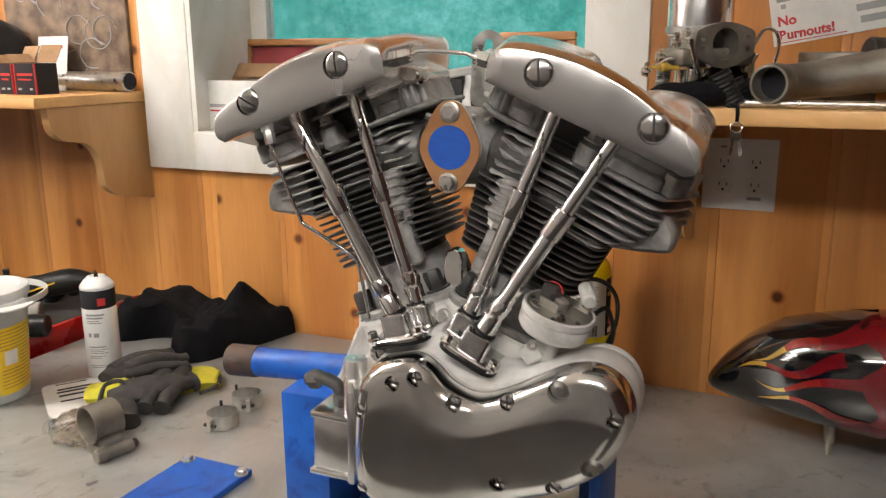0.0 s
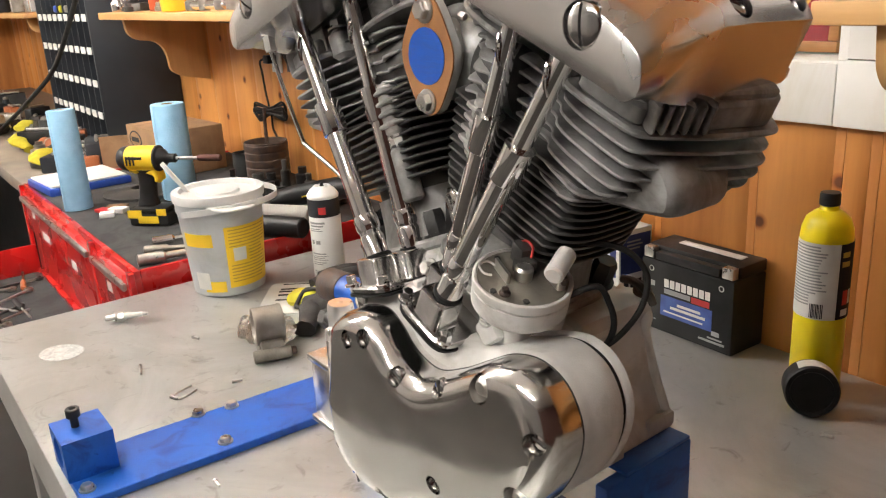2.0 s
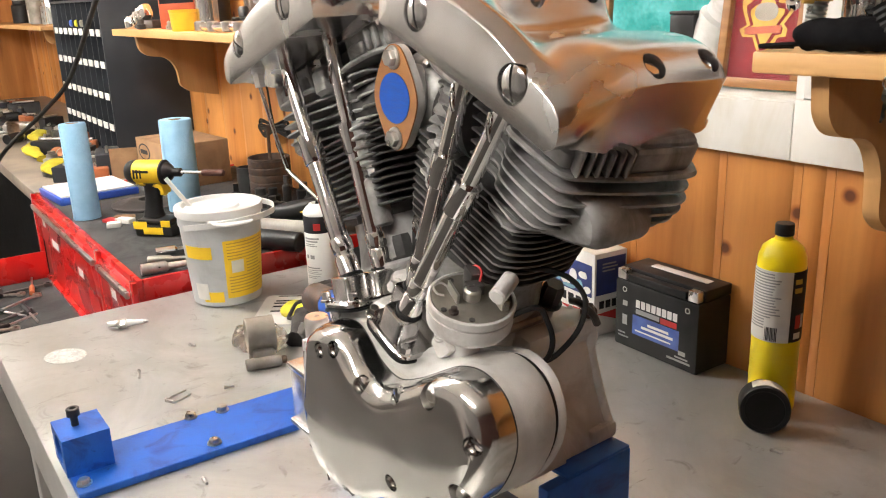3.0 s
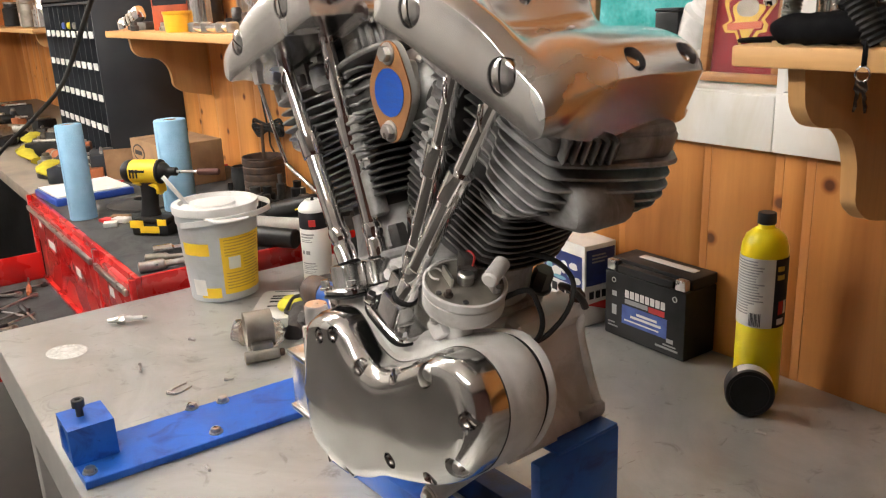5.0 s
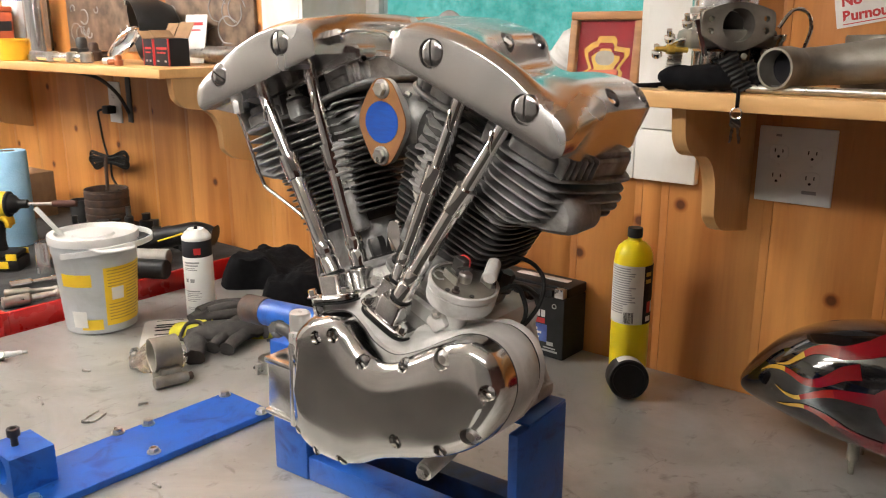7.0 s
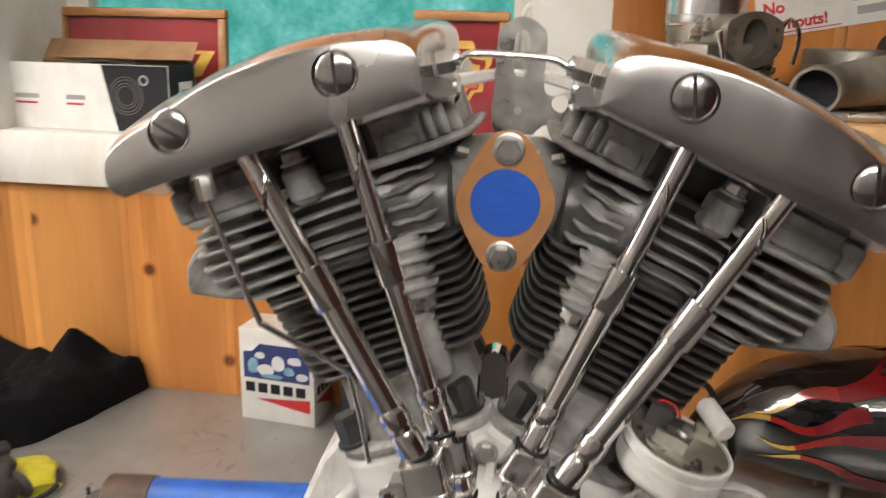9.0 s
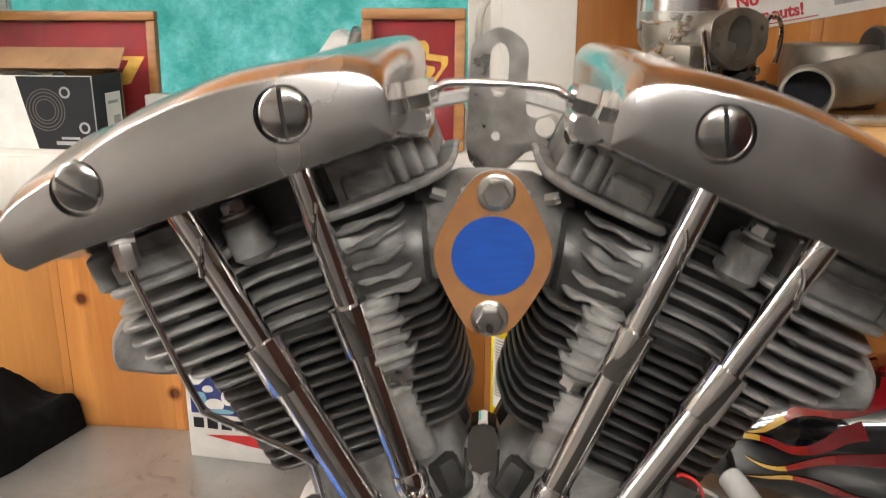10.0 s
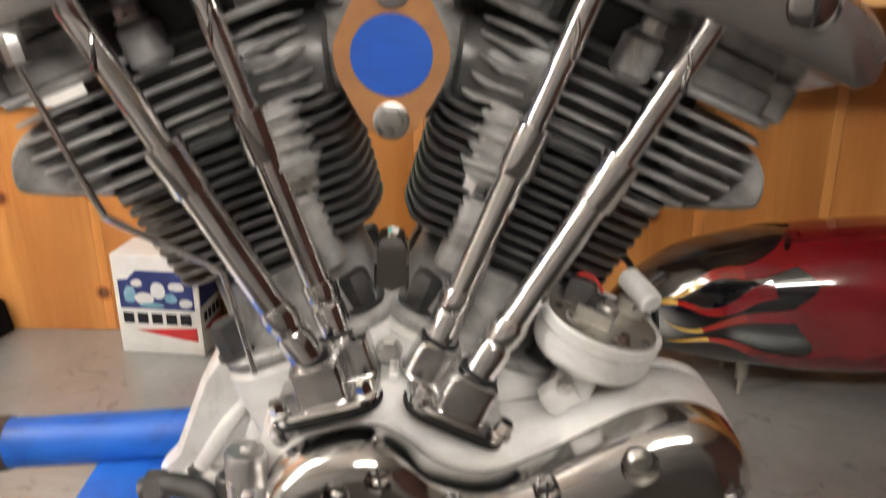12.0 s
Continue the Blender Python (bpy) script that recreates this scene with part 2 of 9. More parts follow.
    floor=mat("stained_concrete", (0.060, 0.054, 0.048), (0.030, 0.027, 0.024), rough=0.6, rough2=0.8, scale=3, fine=60, bump=0.2),
    ceiling=mat("off_white_ceiling", (0.66, 0.63, 0.58), (0.60, 0.57, 0.52), rough=0.8, scale=4, fine=80, bump=0.1),
    tube=mat("lit_fluorescent_tube", (0.9, 0.9, 0.88), rough=0.4, bump=0, emit=(1.0, 0.945, 0.885), power=TUBE_STRENGTH),
    # near-black colour standing in for the dark under the far bench
    undershade=mat("underbench_shade", (0.004, 0.004, 0.004), (0.003, 0.003, 0.003), rough=0.9, scale=20, fine=200, bump=0.1, spec=0.05),
    paleplaster=mat("pale_plaster", (0.36, 0.345, 0.33), (0.29, 0.28, 0.27), rough=0.8, scale=3, fine=90, bump=0.1),
    plaster=mat("grey_plaster", (0.25, 0.242, 0.235), (0.18, 0.174, 0.168), rough=0.8, scale=3, fine=90, bump=0.1),
    mark=mat("dried_paint_mark", (0.52, 0.51, 0.49), (0.36, 0.36, 0.345), rough=0.5, scale=70, fine=300, bump=0.05),
    darkwall=mat("dark_red_brown_boards", (0.085, 0.030, 0.020), (0.055, 0.020, 0.014), rough=0.7, scale=3, fine=90, bump=0.1),
    lens=mat("grey_lens_glass", (0.20, 0.21, 0.21), (0.12, 0.13, 0.13), rough=0.12, scale=30, fine=120, bump=0.3, coat=0.5),
    greencloth=mat("yellow_rag", (0.52, 0.46, 0.03), (0.40, 0.34, 0.02), rough=0.9, scale=30, fine=300, bump=0.4),
    bluebin=mat("blue_plastic_tray", (0.02, 0.07, 0.36), (0.015, 0.05, 0.28), rough=0.4, scale=20, fine=200, bump=0.05),
    clearblue=mat("pale_blue_plastic", (0.24, 0.44, 0.54), (0.18, 0.36, 0.46), rough=0.25, scale=12, fine=200, bump=0.05),
    copper=mat("copper_orange_plastic", (0.42, 0.14, 0.05), (0.34, 0.10, 0.035), rough=0.4, scale=20, fine=200, bump=0.05),
    pine=wood("varnished_pine_boards", (0.65, 0.295, 0.082), (0.43, 0.160, 0.036), 2, vary=0.12),
    pine_x=wood("pale_pine_shelf_boards", (0.62, 0.36, 0.14), (0.50, 0.26, 0.09), 0, rough=0.48),
    pine_z=wood("pale_pine_brackets", (0.58, 0.33, 0.13), (0.47, 0.25, 0.09), 2, rough=0.5, knots=False),
)


def weather(m, scale, tint, lo=0.38, hi=0.5, stretch=(1, 1, 1), distort=1.5):
    """Stains and rubbed marks with a shape of their own over a surface's colour."""
    nt = m.node_tree
    link = nt.links.new
    b = nt.nodes["Principled BSDF"]
    src = b.inputs["Base Color"].links[0].from_socket
    tc = nt.nodes.new("ShaderNodeTexCoord")
    mp = nt.nodes.new("ShaderNodeMapping")
    mp.inputs["Scale"].default_value = stretch
    mp.inputs["Location"].default_value = (scale * 0.37, 1.7, 0.4)
    link(tc.outputs["Object"], mp.inputs["Vector"])
    n = nt.nodes.new("ShaderNodeTexNoise")
    n.inputs["Scale"].default_value, n.inputs["Detail"].default_value, n.inputs["Distortion"].default_value = scale, 8, distort
    n.inputs["Roughness"].default_value = 0.62
    link(mp.outputs["Vector"], n.inputs["Vector"])
    r = nt.nodes.new("ShaderNodeValToRGB")
    r.color_ramp.elements[0].position, r.color_ramp.elements[1].position = lo, hi
    r.color_ramp.elements[0].color, r.color_ramp.elements[1].color = (*tint, 1), (1, 1, 1, 1)
    link(n.outputs["Fac"], r.inputs["Fac"])
    mix = nt.nodes.new("ShaderNodeMix")
    mix.data_type, mix.blend_type = "RGBA", "MULTIPLY"
    mix.inputs["Factor"].default_value = 1.0
    link(src, mix.inputs["A"])
    link(r.outputs["Color"], mix.inputs["B"])
    link(mix.outputs["Result"], b.inputs["Base Color"])


weather(M["bench"], 3.2, (0.80, 0.79, 0.77), 0.40, 0.60)
weather(M["bench"], 14.0, (0.62, 0.60, 0.57), 0.30, 0.42)
weather(M["bench"], 60.0, (0.66, 0.63, 0.58), 0.27, 0.36, (1, 0.25, 1))
weather(M["blue"], 16.0, (0.42, 0.47, 0.58), 0.32, 0.48)
weather(M["blue"], 70.0, (0.30, 0.34, 0.42), 0.24, 0.33)
weather(M["cast"], 12.0, (0.76, 0.74, 0.71), 0.34, 0.50)
weather(M["fin"], 18.0, (0.60, 0.58, 0.56), 0.34, 0.52)
weather(M["barrel"], 18.0, (0.55, 0.54, 0.52), 0.36, 0.52)
weather(M["mark"], 90.0, (0.7, 0.7, 0.68), 0.4, 0.55)
weather(M["white"], 5.0, (0.88, 0.85, 0.78), 0.36, 0.56, (1, 1, 0.4))
weather(M["bucket"], 9.0, (0.86, 0.85, 0.83), 0.34, 0.52)
weather(M["card"], 7.0, (0.78, 0.74, 0.70), 0.34, 0.52)
weather(M["mat_grey"], 8.0, (0.5, 0.5, 0.5), 0.36, 0.52)
weather(M["pine"], 1.1, (0.86, 0.80, 0.74), 0.36, 0.58, (1, 1, 0.5), 0.6)
weather(M["pine"], 11.0, (0.66, 0.55, 0.45), 0.27, 0.39, (1, 1, 0.10), 0.9)


def glass(name, tint=(1, 1, 1), rough=0.0):
    m = bpy.data.materials.new(name)
    m.use_nodes = True
    b = m.node_tree.nodes["Principled BSDF"]
    b.inputs["Base Color"].default_value = (*tint, 1)
    b.inputs["Transmission Weight"].default_value = 1
    b.inputs["Roughness"].default_value = rough
    b.inputs["IOR"].default_value = 1.45
    return m


M["glass"] = glass("clear_glass")
M["film"] = glass("crumpled_clear_film", (0.9, 0.88, 0.84), 0.25)


def outdoors():
    """Blurred blue-green foliage seen through a misty pane: mottled, with a few pale sky gaps."""
    m = bpy.data.materials.new("distant_foliage")
    m.use_nodes = True
    nt = m.node_tree
    link = nt.links.new
    nt.nodes.remove(nt.nodes["Principled BSDF"])
    em = nt.nodes.new("ShaderNodeEmission")
    tc = nt.nodes.new("ShaderNodeTexCoord")
    n1 = nt.nodes.new("ShaderNodeTexNoise")
    n1.inputs["Scale"].default_value, n1.inputs["Detail"].default_value, n1.inputs["Roughness"].default_value = 2.6, 12, 0.80
    link(tc.outputs["Object"], n1.inputs["Vector"])
    r = nt.nodes.new("ShaderNodeValToRGB")
    els = r.color_ramp.elements
    els[0].position, els[0].color = 0.30, (0.028, 0.19, 0.16, 1)
    els[1].position, els[1].color = 0.78, (0.66, 0.90, 0.90, 1)
    e = els.new(0.45)
    e.color = (0.06, 0.36, 0.31, 1)
    e = els.new(0.60)
    e.color = (0.17, 0.56, 0.52, 1)
    link(n1.outputs["Fac"], r.inputs["Fac"])
    link(r.outputs["Color"], em.inputs["Color"])
    em.inputs["Strength"].default_value = OUTDOOR_STRENGTH
    link(em.outputs["Emission"], nt.nodes["Material Output"].inputs["Surface"])
    return m


M["outdoors"] = outdoors()

# ---- mesh helpers ----
def V(*a):
    return Vector(a)


def part(name, bm, material, parent=None, label="", angle=40):
    """Links a bmesh as one mesh object under a thing or under a part."""
    me = bpy.data.meshes.new(name)
    bmesh.ops.recalc_face_normals(bm, faces=bm.faces)
    for f in bm.faces:
        f.smooth = True
    bm.to_mesh(me)
    bm.free()
    me.set_sharp_from_angle(angle=radians(angle))
    for mm in material if isinstance(material, (list, tuple)) else [material]:
        me.materials.append(mm)
    ob = new(name, me)
    if parent:
        ob.parent = parent
    if label:
        tagged(ob, label)
    return ob


def thing(name, label, category, at=(0, 0, 0), rz=0.0, group="", kind=""):
    """An empty at a thing's base, to carry its parts."""
    ob = new(name)
    ob.empty_display_size = 0.02
    ob.matrix_basis = at if isinstance(at, Matrix) else pose(*at, 0, 0, rz)
    return tagged(ob, label, category, group, kind)


def box(bm, x0, x1, y0, y1, z0, z1, bevel=0.0, m=None, seg=2):
    vs = [bm.verts.new((x, y, z)) for x in (x0, x1) for y in (y0, y1) for z in (z0, z1)]
    fs = [bm.faces.new([vs[i] for i in q]) for q in ((0, 1, 3, 2), (4, 6, 7, 5), (0, 4, 5, 1), (2, 3, 7, 6), (0, 2, 6, 4), (1, 5, 7, 3))]
    if bevel:
        es = {e for f in fs for e in f.edges}
        out = bmesh.ops.bevel(bm, geom=list(es), offset=bevel, segments=seg, profile=0.5, affect="EDGES")
        vs = list({v for f in out["faces"] for v in f.verts})
    if m is not None:
        bmesh.ops.transform(bm, matrix=m, verts=vs)
    return bm


def nbm():
    return bmesh.new()


def basis_of(axis):
    a = Vector(axis).normalized()
    h = V(0, 0, 1) if abs(a.z) < 0.9 else V(1, 0, 0)
    u = h.cross(a).normalized()
    return a, u, a.cross(u)


def lathe(bm, profile, at=(0, 0, 0), axis=(0, 0, 1), n=24):
    """Turns a profile of (radius, height) round an axis through at."""
    a, u, v = basis_of(axis)
    at = Vector(at)
    rings = []
    for r, h in profile:
        if r < 1e-6:
            rings.append([bm.verts.new(at + a * h)])
        else:
            rings.append([bm.verts.new(at + a * h + (u * math.cos(t) + v * math.sin(t)) * r) for t in (2 * math.pi * i / n for i in range(n))])
    closed = profile[0] == profile[-1]
    if closed:
        for v in rings[-1]:
            bm.verts.remove(v)
        rings[-1] = rings[0]
    for p, q in zip(rings, rings[1:]):
        for i in range(n):
            j = (i + 1) % n
            if len(p) == 1 and len(q) == 1:
                continue
            if len(p) == 1:
                bm.faces.new((p[0], q[j], q[i]))
            elif len(q) == 1:
                bm.faces.new((p[i], p[j], q[0]))
            else:
                bm.faces.new((p[i], p[j], q[j], q[i]))
    for ring in () if closed else (rings[0], rings[-1]):
        if len(ring) > 2:
            bm.faces.new(ring)
    return bm


def rod(bm, p, q, r, r2=None, n=16, edge=0.0):
    p, q = Vector(p), Vector(q)
    r2 = r if r2 is None else r2
    h = (q - p).length
    prof = [(r, 0), (r2, h)] if not edge else [(r - edge, 0), (r, edge), (r2, h - edge), (r2 - edge, h)]
    return lathe(bm, prof, p, q - p, n)


def curve_points(pts, per=6, closed=False):
    """A smooth line through pts (Catmull-Rom)."""
    pts = [Vector(p) for p in pts]
    n = len(pts)
    out = []
    for i in range(n if closed else n - 1):
        g = lambda k: pts[k % n] if closed else pts[max(0, min(n - 1, k))]
        a, b, c, d = g(i - 1), g(i), g(i + 1), g(i + 2)
        for k in range(per):
            t = k / per
            out.append(0.5 * ((2 * b) + (c - a) * t + (2 * a - 5 * b + 4 * c - d) * t * t + (3 * b - a - 3 * c + d) * t ** 3))
    if not closed:
        out.append(pts[-1])
    return out


def sweep(bm, pts, r, n=10, per=6, smooth=True, radii=None):
    """A round pipe along a line of points."""
    line = curve_points(pts, per) if smooth else [Vector(p) for p in pts]
    prev = None
    rings = []
    for i, p in enumerate(line):
        t = (line[min(i + 1, len(line) - 1)] - line[max(i - 1, 0)]).normalized()
        if prev is None:
            _, u, _ = basis_of(t)
        else:
            u = (prev - t * prev.dot(t)).normalized()
        prev = u
        w = t.cross(u)
        rr = r if radii is None else radii[min(len(radii) - 1, int(i / max(1, len(line) - 1) * (len(radii) - 1) + 0.5))]
        rings.append([bm.verts.new(p + (u * math.cos(a) + w * math.sin(a)) * rr) for a in (2 * math.pi * k / n for k in range(n))])
    for p, q in zip(rings, rings[1:]):
        for i in range(n):
            bm.faces.new((p[i], p[(i + 1) % n], q[(i + 1) % n], q[i]))
    bm.faces.new(rings[0])
    bm.faces.new(rings[-1])
    return bm


def loft(bm, rings, caps=True):
    """Skin through rings of equal count."""
    rs = [[bm.verts.new(p) for p in ring] for ring in rings]
    n = len(rs[0])
    for p, q in zip(rs, rs[1:]):
        for i in range(n):
            bm.faces.new((p[i], p[(i + 1) % n], q[(i + 1) % n], q[i]))
    if caps:
        bm.faces.new(rs[0])
        bm.faces.new(rs[-1])
    return bm


def inset2(pts, d):
    """A closed 2D outline moved inwards by d."""
    n = len(pts)
    area = sum(pts[i][0] * pts[(i + 1) % n][1] - pts[(i + 1) % n][0] * pts[i][1] for i in range(n))
    s = 1 if area > 0 else -1
    out = []
    for i in range(n):
        a, b, c = pts[i - 1], pts[i], pts[(i + 1) % n]
        t = Vector((c[0] - a[0], c[1] - a[1]))
        t = t.normalized() if t.length else Vector((1, 0))
        out.append((b[0] - t.y * s * d, b[1] + t.x * s * d))
    return out


def slab(bm, outline, f, d0, d1, bevel=0.0):
    """A plate: a 2D outline, placed by f(u, v, depth), from depth d0 to d1, with softened edges."""
    if bevel:
        ins = inset2(outline, bevel)
        s = 1 if d1 > d0 else -1
        steps = [(ins, d0), (outline, d0 + s * bevel), (outline, d1 - s * bevel), (ins, d1)]
    else:
        steps = [(outline, d0), (outline, d1)]
    return loft(bm, [[f(u, v, d) for u, v in o] for o, d in steps])


def smooth2(pts, per=5):
    return [(p.x, p.y) for p in curve_points([(x, y, 0) for x, y in pts], per, closed=True)]


def oval(a, b, n=28, p=2.0, cx=0.0, cy=0.0):
    """A superellipse outline."""
    out = []
    for i in range(n):
        t = 2 * math.pi * i / n
        c, s = math.cos(t), math.sin(t)
        out.append((cx + a * math.copysign(abs(c) ** (2 / p), c), cy + b * math.copysign(abs(s) ** (2 / p), s)))
    return out


def hexhead(bm, at, axis, r, h, n=6):
    return lathe(bm, [(r * 0.98, 0), (r, h * 0.1), (r, h * 0.8), (r * 0.86, h), (0, h)], at, axis, n)

# ---- the room ----
WALL_Y, FLOOR_Z, CEIL_Z = 0.766, -0.9, 1.82
LAMP_Z = 1.60
LEFT_X, RIGHT_X, FRONT_Y = -6.5, 2.4, -3.6
OPEN_X0, OPEN_X1, OPEN_Z0, OPEN_Z1 = -1.0, -0.028, 0.465, 1.20
GLASS_Y = 1.0


def setting(name, bm, material, label):
    return tagged(part(name, bm, material), label, "structure", kind="structure")


setting("floor", box(nbm(), LEFT_X, RIGHT_X, FRONT_Y, WALL_Y, FLOOR_Z - 0.1, FLOOR_Z), M["floor"], "stained grey concrete workshop floor")
setting("ceiling", box(nbm(), LEFT_X, RIGHT_X, FRONT_Y, WALL_Y + 0.3, CEIL_Z, CEIL_Z + 0.1), M["ceiling"], "plain off-white workshop ceiling")
setting("wall_west", box(nbm(), LEFT_X - 0.1, LEFT_X, -0.6, WALL_Y, FLOOR_Z, CEIL_Z), M["pine"], "side wall of varnished pine boards")
setting("wall_west_end", box(nbm(), LEFT_X - 0.1, LEFT_X, FRONT_Y, -0.6, FLOOR_Z, CEIL_Z), M["white"], "plain white painted side wall")
setting("wall_east", box(nbm(), RIGHT_X, RIGHT_X + 0.1, FRONT_Y, WALL_Y, FLOOR_Z, CEIL_Z), M["darkwall"], "plain dark red-brown side wall")
setting("wall_south", box(nbm(), -0.9, RIGHT_X, FRONT_Y - 0.1, FRONT_Y, FLOOR_Z, CEIL_Z), M["plaster"], "plain grey plaster wall")
setting("wall_south_end", box(nbm(), LEFT_X, -0.9, FRONT_Y - 0.1, FRONT_Y, FLOOR_Z, CEIL_Z), M["paleplaster"], "plain pale plaster wall")

# north wall: a core with the window opening through it, and upright pine boards on its face
core = nbm()
yb = WALL_Y + 0.016
box(core, LEFT_X, OPEN_X0, yb, yb + 0.22, FLOOR_Z, CEIL_Z)
box(core, OPEN_X1, RIGHT_X, yb, yb + 0.22, FLOOR_Z, CEIL_Z)
box(core, OPEN_X0, OPEN_X1, yb, yb + 0.22, FLOOR_Z, OPEN_Z0 - 0.02)
box(core, OPEN_X0, OPEN_X1, yb, yb + 0.22, OPEN_Z1, CEIL_Z)
wall_north = setting("wall_north", core, M["pine"], "wall of varnished knotty pine boards with a window")


def plank(x0, x1, z0, z1):
    bm = nbm()
    g = max(x0 + 0.004, x1 - 0.016)
    out = [(x0 + 0.0003, yb), (x0 + 0.0003, WALL_Y + 0.0012), (x0 + 0.0016, WALL_Y), (g - 0.0012, WALL_Y), (g, WALL_Y + 0.0010), (g + 0.0010, WALL_Y + 0.0006), (x1 - 0.0006, WALL_Y + 0.0006), (x1 - 0.0003, WALL_Y + 0.0010), (x1 - 0.0003, yb)]
    loft(bm, [[(x, y, z) for x, y in out] for z in (z0, z1)])
    return part("plank", bm, M["pine"], wall_north)


BOARD = 0.197
x = 0.224 - BOARD * 35
while x < RIGHT_X:
    a, b = max(x, LEFT_X), min(x + BOARD, RIGHT_X)
    if b > LEFT_X:
        cuts = sorted({a, b, *(c for c in (OPEN_X0, OPEN_X1) if a < c < b)})
        for p, q in zip(cuts, cuts[1:]):
            if p >= OPEN_X0 - 1e-6 and q <= OPEN_X1 + 1e-6:
                plank(p, q, FLOOR_Z, OPEN_Z0 - 0.02)
                plank(p, q, OPEN_Z1, CEIL_Z)
            else:
                plank(p, q, FLOOR_Z, CEIL_Z)
    x += BOARD

# window: casing boards, jambs, stool, sash, pane
window = thing("window_1", "white painted window with a wide casing and deep sill", "window", kind="structure")
TR_X0, TR_X1, TR_Z0 = -1.145, 0.08, 0.388
part("casing_board", box(nbm(), TR_X0, OPEN_X0, WALL_Y - 0.018, WALL_Y - 0.0005, TR_Z0, OPEN_Z1 + 0.1, 0.002), M["white"], window)
part("casing_board", box(nbm(), OPEN_X1, TR_X1, WALL_Y - 0.018, WALL_Y - 0.0005, TR_Z0 + 0.098, OPEN_Z1 + 0.1, 0.002), M["white"], window)
part("casing_board", box(nbm(), OPEN_X0 + 0.001, OPEN_X1 - 0.001, WALL_Y - 0.017, WALL_Y - 0.0005, OPEN_Z1, OPEN_Z1 + 0.1, 0.002), M["white"], window)
part("apron_board", box(nbm(), OPEN_X0 + 0.001, -0.042, WALL_Y - 0.020, WALL_Y - 0.0005, TR_Z0, 0.478, 0.002), M["white"], window)
part("apron_board", box(nbm(), -0.040, TR_X1 + 0.004, WALL_Y - 0.021, WALL_Y - 0.0005, TR_Z0, 0.484, 0.002), M["white"], window)
part("window_sill", box(nbm(), OPEN_X0, OPEN_X1, WALL_Y - 0.016, GLASS_Y + 0.03, OPEN_Z0 - 0.02, 0.482, 0.002), M["white"], window)
part("jamb", box(nbm(), OPEN_X0, OPEN_X0 + 0.014, WALL_Y - 0.016, GLASS_Y + 0.03, 0.4825, OPEN_Z1), M["white"], window)
part("jamb", box(nbm(), OPEN_X1 - 0.014, OPEN_X1, WALL_Y - 0.016, GLASS_Y + 0.03, 0.4825, OPEN_Z1), M["white"], window)
part("head_jamb", box(nbm(), OPEN_X0 + 0.015, OPEN_X1 - 0.015, WALL_Y - 0.016, GLASS_Y + 0.03, OPEN_Z1 - 0.014, OPEN_Z1), M["white"], window)
sash = nbm()
gx0, gx1 = OPEN_X0 + 0.0145, OPEN_X1 - 0.0145
box(sash, gx0, gx0 + 0.05, GLASS_Y - 0.02, GLASS_Y + 0.02, 0.4825, OPEN_Z1 - 0.015, 0.003)
box(sash, gx1 - 0.05, gx1, GLASS_Y - 0.02, GLASS_Y + 0.02, 0.4825, OPEN_Z1 - 0.015, 0.003)
box(sash, gx0 + 0.0505, gx1 - 0.0505, GLASS_Y - 0.02, GLASS_Y + 0.02, 0.4825, 0.535, 0.003)
box(sash, gx0 + 0.0505, gx1 - 0.0505, GLASS_Y - 0.02, GLASS_Y + 0.02, OPEN_Z1 - 0.07, OPEN_Z1 - 0.015, 0.003)
part("window_frame", sash, M["white"], window)
pane = part("pane", box(nbm(), gx0 + 0.05, gx1 - 0.05, GLASS_Y - 0.003, GLASS_Y + 0.003, 0.535, OPEN_Z1 - 0.07), M["glass"], window, "misty glass pane")
pane.visible_shadow = False
bd = nbm()
box(bd, -9, 7, 4.0, 4.02, -1.5, 5.0)
tagged(part("backdrop", bd, M["outdoors"]), "blurred blue-green trees outside the window", "backdrop", kind="structure")


def fluorescent(at, rz):
    f = thing("ceiling_light", "lit twin-tube fluorescent fixture hanging from the ceiling", "light", at, rz, group="ceiling lights")
    bm = nbm()
    box(bm, -0.62, 0.62, -0.032, 0.032, -0.055, -0.005, 0.006)
    part("housing", bm, M["white"], f)
    for x in (-0.4, 0.4):
        part("hanger", rod(nbm(), (x, 0, -0.006), (x, 0, CEIL_Z - LAMP_Z - 0.001), 0.004, n=10), M["steel"], f)
    for y in (-0.055, 0.055):
        part("tube", rod(nbm(), (-0.59, y, -0.075), (0.59, y, -0.075), 0.013, n=12), M["tube"], f)
        for s in (-1, 1):
            part("tube_holder", box(nbm(), s * 0.605 - 0.012, s * 0.605 + 0.012, y - 0.030, y + 0.030, -0.092, -0.056, 0.003), M["plastic_white"], f)
    return f


for at, rz in (((-1.50, -0.36, LAMP_Z), 12), ((-2.5, -0.95, LAMP_Z), 8), ((0.22, -1.40, LAMP_Z), 12), ((-3.6, -1.5, LAMP_Z), 8), ((-5.2, -2.2, LAMP_Z), 0)):
    fluorescent(at, rz)

